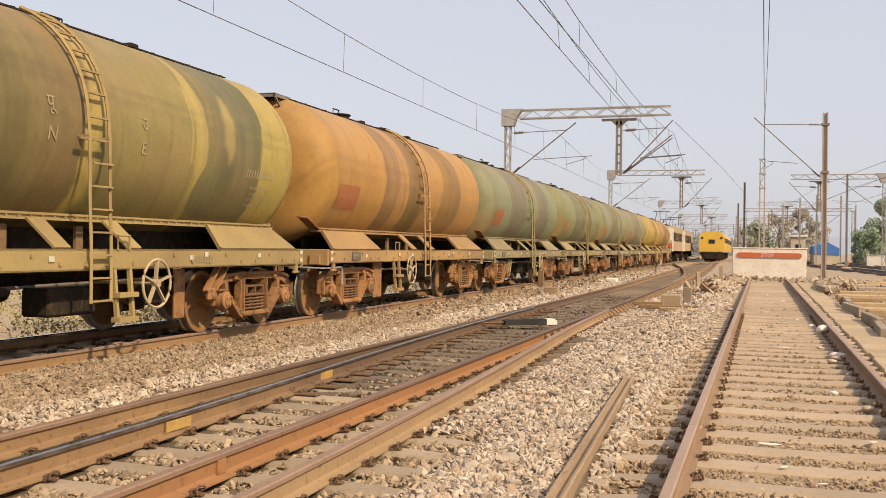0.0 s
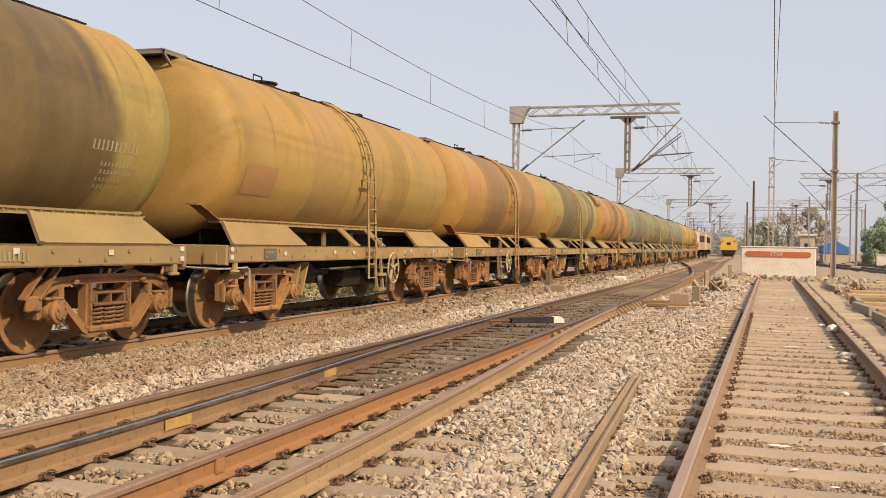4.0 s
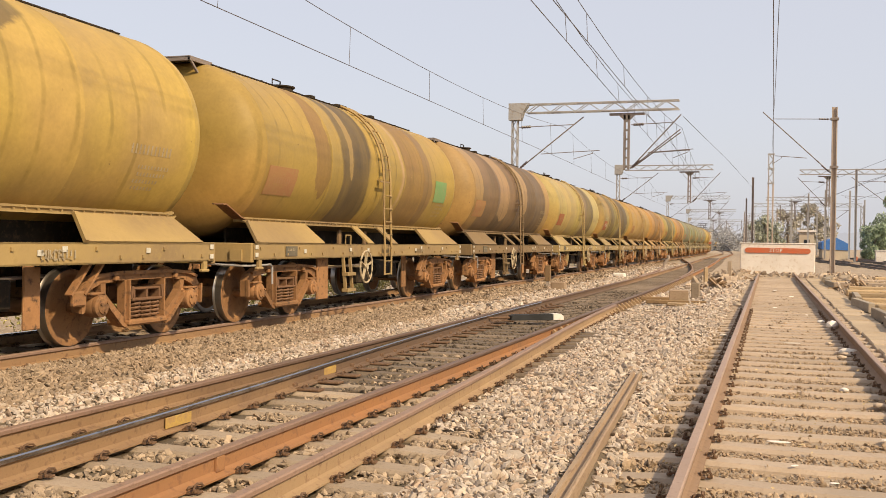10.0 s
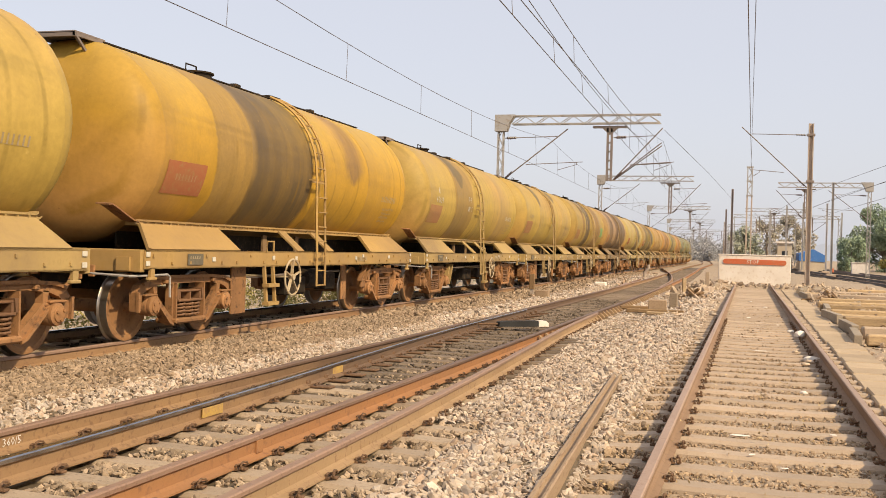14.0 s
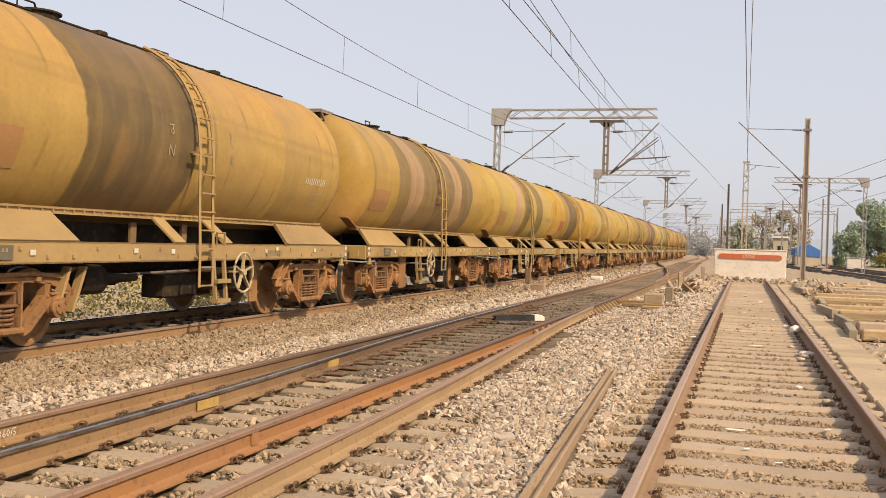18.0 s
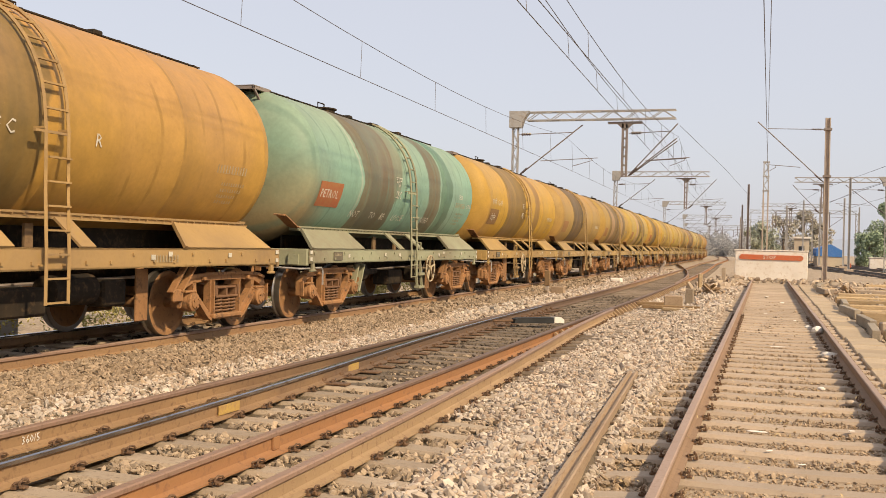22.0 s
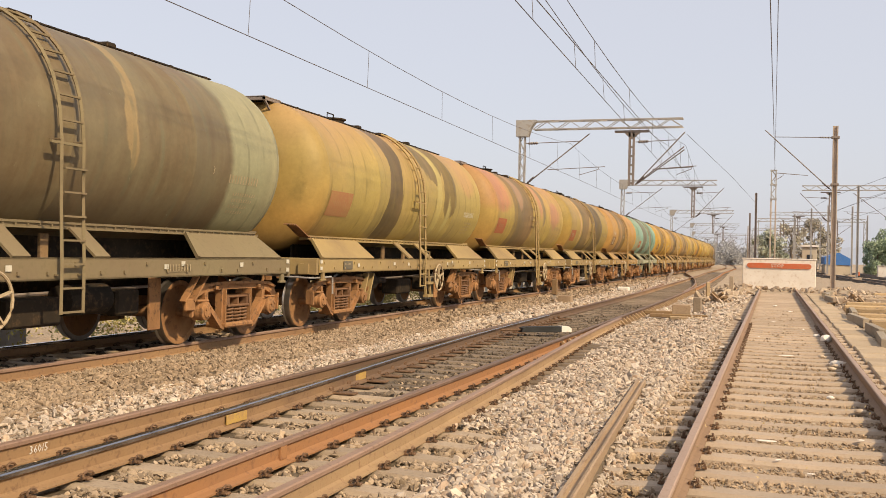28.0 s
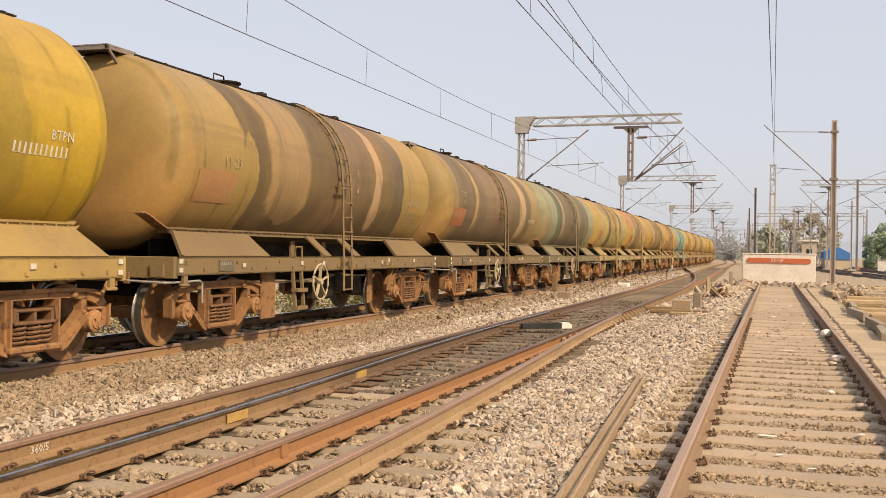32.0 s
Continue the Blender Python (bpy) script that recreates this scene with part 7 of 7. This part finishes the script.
# edging slabs beside the siding, low retaining slabs and dumped timbers on the right verge
rng = random.Random(11)
kerb = thing("edging_slabs", "row of dusty concrete edging slabs beside the siding", "kerb", kind="structure")
bm = bmesh.new()
box(bm, -0.29, 0.29, 0.01, 0.76, -0.16, 0.0, 0.018)
slab = mesh_of("slab", bm, M_PATH)
for i in range(56):
    put("slab", slab, kerb, pose(1.76 + 0.0035 * i + rng.uniform(-0.02, 0.02), 9.2 + 0.78 * i, -0.158 + rng.uniform(-0.008, 0.008), 0, rng.uniform(-1, 1), rng.uniform(-0.8, 0.8)))
for x, y, ln, h_, rz in ((2.16, 21.3, 2.3, 0.24, -3.0), (2.24, 23.7, 2.3, 0.29, 2.0), (2.20, 27.9, 2.6, 0.29, 4.5), (2.30, 30.9, 2.9, 0.33, -2.5), (2.26, 42.4, 3.0, 0.30, 3.0), (2.33, 45.6, 3.1, 0.36, -3), (2.5, 48.6, 2.4, 0.30, -12), (2.95, 50.3, 1.8, 0.36, -38)):
    block("retaining_slab", "stained concrete slab set on edge along the verge", "concrete slab", M_SLAB, x, y, 0.15, ln, 0.8 * h_, z=-0.2, rz=rz, bevel=0.008, group="retaining slabs")
TIMBERS = ((3.9, 20.3, 3.3, 0.28, 0.30, 88), (3.8, 22.2, 2.9, 0.26, 0.30, 83), (3.7, 25.2, 2.9, 0.30, 0.34, 86), (4.0, 27.4, 3.6, 0.26, 0.32, 91), (4.4, 29.6, 4.2, 0.24, 0.34, 87), (4.6, 32.4, 4.8, 0.26, 0.34, 90),
           (4.9, 35.2, 5.2, 0.28, 0.30, 86), (5.3, 37.0, 5.6, 0.24, 0.32, 89), (4.9, 40.6, 5.3, 0.30, 0.38, 91), (6.0, 43.2, 5.6, 0.26, 0.34, 88), (5.6, 46.5, 5.0, 0.3, 0.34, 92), (2.55, 42.0, 0.7, 0.55, 0.36, 8), (6.6, 50.0, 4.2, 0.3, 0.3, 84))
for x, y, ln, w_, h_, rz in TIMBERS:
    block("old_sleeper", "weathered tan old sleeper dumped on the verge", "sleeper", M_WOOD if rng.random() < 0.8 else M_CONCRETE, x, y, w_, ln, h_ * rng.uniform(0.6, 0.85), z=-0.2, rz=-rz, bevel=0.03, group="dumped sleepers")

# painted marks on the rail webs
def web_mark(text, x, y, mat, size, label, plate_mat=None):
    g = thing("rail_mark", label, "marking", pose(x, y, -0.125))
    if plate_mat:
        bm = bmesh.new()
        box(bm, 0, 0.004, -0.02, size * len(text) * 0.62, -0.01, size * 0.9)
        part("patch", bm, plate_mat, g)
    me = word_mesh(text, 0, 0, size, mat)
    for v in me.vertices:
        v.co = (0.006, v.co.x, v.co.y)
    put("mark", me, g)


web_mark("360/5", along(MID_L, 5.8) + 0.013, 5.66, M_LETTER_WHITE, 0.09, "white figures painted on a rail web")
block("rail_mark", "yellow painted patch on the switch rail", "marking", M_YELLOW, along(TONGUE_L, 7.6) + 0.014, 7.6, 0.01, 0.36, 0.085, z=-0.135, bevel=0.0)
block("rail_mark", "small yellow patch on the switch rail", "marking", M_YELLOW, along(TONGUE_L, 10.9) + 0.016, 10.9, 0.01, 0.34, 0.085, z=-0.135, bevel=0.0)
block("rail_joint_bar", "bolted joint bar on the orange rail", "joint bar", M_RAIL_ORANGE, along(MID_R, 6.0) + 0.02, 6.35, 0.025, 0.10, 0.10, z=-0.14, bevel=0.005)

# ---- plants ----
def leaves(name, label, cat, mat, centres, per, size, seed, parent=None):
    """Many small bent leaf blades in clumps round the centres (x, y, z, radius)."""
    r = np.random.default_rng(seed)
    vs, fs = [], []
    for cx, cy, cz, rad in centres:
        d = r.normal(size=(per, 3))
        d /= np.linalg.norm(d, axis=1)[:, None]
        p = np.array((cx, cy, cz)) + d * rad * r.uniform(0.35, 1.0, (per, 1)) ** 0.6
        u = r.normal(size=(per, 3))
        u /= np.linalg.norm(u, axis=1)[:, None]
        w = np.cross(u, r.normal(size=(per, 3)))
        w /= np.linalg.norm(w, axis=1)[:, None]
        s = size * r.uniform(0.6, 1.4, (per, 1))
        n0 = len(vs) * 1
        quad = np.stack([p - u * s, p + w * s * 0.45, p + u * s, p - w * s * 0.45], 1).reshape(-1, 3)
        base = sum(len(v) for v in vs)
        vs.append(quad)
        fs.append(base + np.arange(per * 4).reshape(-1, 4))
    me = bpy.data.meshes.new(name)
    me.from_pydata(np.concatenate(vs).tolist(), [], np.concatenate(fs).tolist())
    me.materials.append(mat)
    ob = new(name, me)
    if parent:
        ob.parent = parent
        return ob
    return tagged(ob, label, cat, kind="stuff")


def tree(x, y, h, spread, seed, mat, label, per=170, n=34, leaf=0.24, low=0.18):
    g = thing("tree", label, "tree", pose(x, y, -0.3), "trees beyond the yard")
    r = random.Random(seed)
    bm = bmesh.new()
    tube(bm, [(0, 0, 0), (0.15, 0.1, h * 0.25), (-0.1, 0, h * 0.5), (0.1, 0.1, h * 0.85)], [h * 0.03, h * 0.024, h * 0.016, h * 0.004], 8)
    cs = []
    for i in range(n):
        a, f = r.uniform(0, 6.28), r.uniform(low, 0.97)
        rad = spread * (1 - (abs(f - 0.5) * 1.5) ** 2.2) * r.uniform(0.2, 1.0)
        c = (rad * math.cos(a), rad * math.sin(a), h * f)
        cs.append((*c, spread * r.uniform(0.13, 0.36)))
        tube(bm, [(0, 0, h * max(0.12, f - 0.22)), (c[0] * 0.5, c[1] * 0.5, h * (f - 0.08)), c], [h * 0.009, h * 0.006, h * 0.002], 5)
    part("trunk", bm, M_BARK, g)
    leaves("crown", "", "", mat, cs, per, leaf, seed, g)
    return g


tree(18.0, 150, 8.6, 5.0, 1, M_LEAF, "dense green tree beyond the yard, paled by painted haze", 480, 74, 0.17, 0.08)
tree(22.5, 158, 9.0, 4.6, 2, M_LEAF, "green tree behind the yard", 340, 54, 0.20)
tree(13.0, 140, 4.2, 2.6, 3, M_LEAF, "low green tree beside the yard", 300, 30, 0.16)
tree(19.0, 132, 3.6, 3.2, 4, M_BUSH, "low yellowish bush tree", 320, 30, 0.15, 0.05)
tree(6.5, 185, 9.0, 3.4, 5, M_LEAF_DRY, "half-bare grey tree behind the yard", 70, 26, 0.25)
tree(3.2, 192, 8.6, 3.4, 6, M_LEAF_DRY, "half-bare grey tree behind the masts", 60, 24, 0.25)
tree(9.5, 200, 8.0, 3.2, 7, M_LEAF_DRY, "sparse tree in painted haze behind the shed", 80, 24, 0.26)
tree(-0.6, 175, 6.5, 3.2, 8, M_LEAF_PALE, "green tree in painted haze behind the stop block", 110, 24, 0.26)
tree(30.0, 165, 9.0, 5.0, 9, M_LEAF, "green tree at the yard's edge", 160, 34, 0.34)

r = random.Random(21)
bush = [(r.uniform(-17.5, -12.2), r.uniform(4, 40), r.uniform(-0.6, 0.25), r.uniform(0.3, 0.75)) for _ in range(170)]
leaves("verge_bushes", "yellow-green bushes and weeds beyond the main line", "bushes", M_BUSH, bush, 210, 0.045, 3)
bush = [(r.uniform(-40, -14), r.uniform(40, 160), r.uniform(-0.6, 0.9), r.uniform(0.8, 1.8)) for _ in range(150)]
leaves("far_bushes", "far dusty bushes beyond the main line", "bushes", M_LEAF_DRY, bush, 60, 0.3, 4)

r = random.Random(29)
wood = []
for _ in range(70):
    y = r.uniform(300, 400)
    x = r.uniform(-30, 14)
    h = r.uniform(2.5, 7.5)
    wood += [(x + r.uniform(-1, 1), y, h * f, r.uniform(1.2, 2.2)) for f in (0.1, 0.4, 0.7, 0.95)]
leaves("far_woods", "belt of far trees in painted haze behind the yard", "trees", M_LEAF_HAZE, wood, 110, 0.3, 41)

r = random.Random(33)
straw = [(r.uniform(-0.9, 1.5), r.uniform(4.5, 16), -0.17, 0.12) for _ in range(120)] + [(r.uniform(-2.5, -1.0), r.uniform(8, 30), -0.1, 0.2) for _ in range(20)]
leaves("straw", "dry straw and chaff on the siding", "straw", M_STRAW, straw, 5, 0.017, 12)


def portal(x0, x1, y, z):
    """A far lattice portal across several tracks with hanging registration posts."""
    g = thing("portal_gantry", "far lattice portal gantry across several tracks", "gantry", pose(0, y, -0.3), "far portals")
    for x in (x0, x1):
        bm = bmesh.new()
        lattice(bm, (x, 0, 0), (x, 0, z), 0.4, 0.4, 0.8, 0.05)
        part("mast", bm, M_GALV, g)
    bm = bmesh.new()
    lattice(bm, (x0, 0, z), (x1, 0, z), 0.5, 0.5, 0.9, 0.05)
    part("beam", bm, M_GALV, g)
    n = int((x1 - x0) / 4)
    for i in range(1, n):
        bm = bmesh.new()
        x = x0 + (x1 - x0) * i / n
        bar(bm, (x, 0, z), (x, 0, z - 2.6), 0.16, 0.16)
        tube(bm, [(x, 0, z - 2.4), (x + 2.2, 0, z - 0.7)], 0.04, 5)
        tube(bm, [(x, 0, z - 0.9), (x + 2.0, 0, z - 0.8)], 0.03, 5)
        part("drop_arm", bm, M_GALV_DARK, g)


portal(-2.5, 14, 172, 8.4)
portal(-4.5, 12, 232, 8.6)
portal(-16, 9, 300, 9)
portal(-24, 6, 380, 9.5)

# ---- buildings and far things ----
g = thing("relay_cabinet", "grey steel relay cabinet beyond the main line", "cabinet", pose(-12.6, 13.3, -0.75, 0, 0, 2))
bm = bmesh.new()
box(bm, -0.35, 0.35, -0.45, 0.45, 0.1, 1.0, 0.02)
part("body", bm, M_GREYBOX, g)
bm = bmesh.new()
box(bm, 0.352, 0.37, -0.34, 0.34, 0.2, 0.9, 0.01)
part("door", bm, M_GREYBOX, g)
bm = bmesh.new()
box(bm, -0.42, 0.42, -0.52, 0.52, 1.0, 1.06, 0.02)
part("lid", bm, M_CONCRETE, g, "dusty lid")
bm = bmesh.new()
box(bm, -0.45, 0.45, -0.55, 0.55, -0.1, 0.12, 0.02)
part("plinth", bm, M_CONCRETE, g, "concrete plinth")

g = thing("blue_shed", "small shed with blue sheet walls and roof", "shed", pose(7.6, 135, -0.3, 0, 0, 4))
bm = bmesh.new()
prism(bm, [(-1.3, 1.4), (1.9, 1.3), (1.9, 2.1), (0.4, 2.9), (-1.3, 2.3)], 0, 4)
part("roof", bm, M_BLUE, g, "blue corrugated sheets")
bm = bmesh.new()
box(bm, -1.2, 1.8, 0.1, 3.9, 0, 1.35)
part("wall", bm, M_WALL, g)
g = thing("track_hut", "small cream plastered hut with a flat roof", "hut", pose(4.6, 138, -0.3))
bm = bmesh.new()
box(bm, -0.9, 0.9, 0, 2.5, 0, 3.6)
part("wall", bm, M_WALL, g)
bm = bmesh.new()
box(bm, -1.15, 1.15, -0.25, 2.75, 3.6, 3.85, 0.02)
part("roof", bm, M_WHITE, g, "pale roof slab")
bm = bmesh.new()
box(bm, -0.35, 0.35, -0.04, 0.02, 1.2, 2.6)
part("window", bm, M_GLASS, g)
g = thing("equipment_cabinet", "white trackside equipment cabinet", "cabinet", pose(11.9, 118, -0.3))
bm = bmesh.new()
box(bm, -0.9, 0.9, 0, 0.8, 0, 1.35, 0.03)
part("body", bm, M_WHITE, g)
bm = bmesh.new()
box(bm, -0.98, 0.98, -0.08, 0.88, 1.35, 1.42, 0.02)
part("lid", bm, M_WHITE, g)
g = thing("rail_lamp", "small red point lamp on a stub", "lamp", pose(8.9, 117, -0.3))
bm = bmesh.new()
box(bm, -0.18, 0.18, -0.18, 0.18, 0.25, 0.7, 0.05)
part("housing", bm, M_REDBOARD, g)
bm = bmesh.new()
box(bm, -0.06, 0.06, -0.06, 0.06, 0, 0.27)
part("stub", bm, M_DARK, g)

# ---- far distance: a glowing tree-line backdrop, haze painted into its colour ----
def backdrop():
    m, nt, b = _nodes("haze_glow")
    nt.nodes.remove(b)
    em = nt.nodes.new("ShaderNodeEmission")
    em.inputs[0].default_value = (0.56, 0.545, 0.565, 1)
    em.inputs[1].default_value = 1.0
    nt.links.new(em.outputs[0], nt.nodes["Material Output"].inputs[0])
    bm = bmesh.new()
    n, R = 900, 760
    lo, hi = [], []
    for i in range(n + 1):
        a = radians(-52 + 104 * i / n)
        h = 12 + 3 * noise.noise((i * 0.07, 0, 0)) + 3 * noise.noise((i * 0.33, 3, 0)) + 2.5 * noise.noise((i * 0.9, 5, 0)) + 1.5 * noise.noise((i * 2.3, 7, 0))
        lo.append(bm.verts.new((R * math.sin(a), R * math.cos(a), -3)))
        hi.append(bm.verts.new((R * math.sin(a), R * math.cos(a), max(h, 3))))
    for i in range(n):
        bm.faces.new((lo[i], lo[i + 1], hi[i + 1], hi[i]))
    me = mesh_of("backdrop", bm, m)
    tagged(new("backdrop", me), "glowing backdrop of a tree line in painted haze", "backdrop", kind="structure")


backdrop()


# ---- motion ----
def train_s(t):
    """Distance of wagon 0's middle along the main line."""
    knots = ((0, -0.235), (1, -0.338), (3, 0.045), (4.5, 0.03), (6, 0.245), (9, 0.725), (12, 0.985), (12.5, 1.067), (13, 1.323), (13.5, 1.532), (16, 1.845), (18, 1.815), (20, 1.97), (22, 2.08), (24, 2.203), (26, 2.08), (28.5, 2.205), (30.5, 1.805), (32, 1.82))
    for (t0, d0), (t1, d1) in zip(knots, knots[1:]):
        if t <= t1:
            return 11.03 + 8.28 * t + d0 + (d1 - d0) * (t - t0) / (t1 - t0)
    return 11.03 + 8.28 * t + knots[-1][1]


def on_main(s, half):
    """Pose of a vehicle whose middle is at s and whose bogies are half before and behind it."""
    a, _ = main_line(s - half)
    b, _ = main_line(s + half)
    d = b - a
    return Matrix.Translation((a + b) / 2) @ pose(0, 0, 0, 0, 0, math.degrees(math.atan2(d.y, d.x)))


KEY_TIMES = (0, 1, 2, 3, 4.5, 6, 8, 9, 10, 12, 12.5, 13, 13.5, 14, 15, 16, 18, 20, 22, 24, 26, 27.5, 28.5, 29.5, 30.5, 31.2, 32)


def motions():
    for k, w in wagons:
        walk(w, [(t, on_main(train_s(t) - 12.42 * k, 4.195)) for t in KEY_TIMES])
    for i, w in enumerate(locos):
        walk(w, [(t, on_main(train_s(t) + 12.42 * 7 + 6.21 + 10.2 + 20.3 * i, 5.5)) for t in KEY_TIMES])
    rows = []
    for t in (0, 1, 2, 3, 4, 6, 8, 9, 10, 12, 14, 17, 20, 24, 28, 32):
        y = 149 + 20.3 * t
        x = along(MID_R, min(y, 419)) - GAUGE / 2
        x2 = along(MID_R, min(y + 15, 419)) - GAUGE / 2
        if y > 400:
            x, x2 = x - (y - 400) * 0.08, x2 - (y - 400) * 0.08 - 1.2
        rows.append((t, Matrix.Translation((x, y, 0)) @ pose(0, 0, 0, 0, 0, math.degrees(math.atan2(15, x2 - x)))))
    walk(car, rows)
    # wheels roll with the train: one turning wheel for the front and one for the rear axle, shared by all bogies
    sets = {}
    for _, w in wagons:
        for o in w.children_recursive:
            if o.name.split(".")[0] == "wheelset":
                sets.setdefault(o.location.x > 0, []).append(o)
    for front, obs in sets.items():
        x = 1 if front else -1
        walk(obs[0], [(t, pose(x, 0, WHEEL_R, 0, math.degrees(8.28 * t / WHEEL_R) % 360, 0)) for t in (i / 15 for i in range(481))])
        keys = obs[0].animation_data
        for o in obs[1:]:
            o.rotation_mode = "QUATERNION"
            o.animation_data_create()
            o.animation_data.action = keys.action
            o.animation_data.action_slot = keys.action_slot


motions()
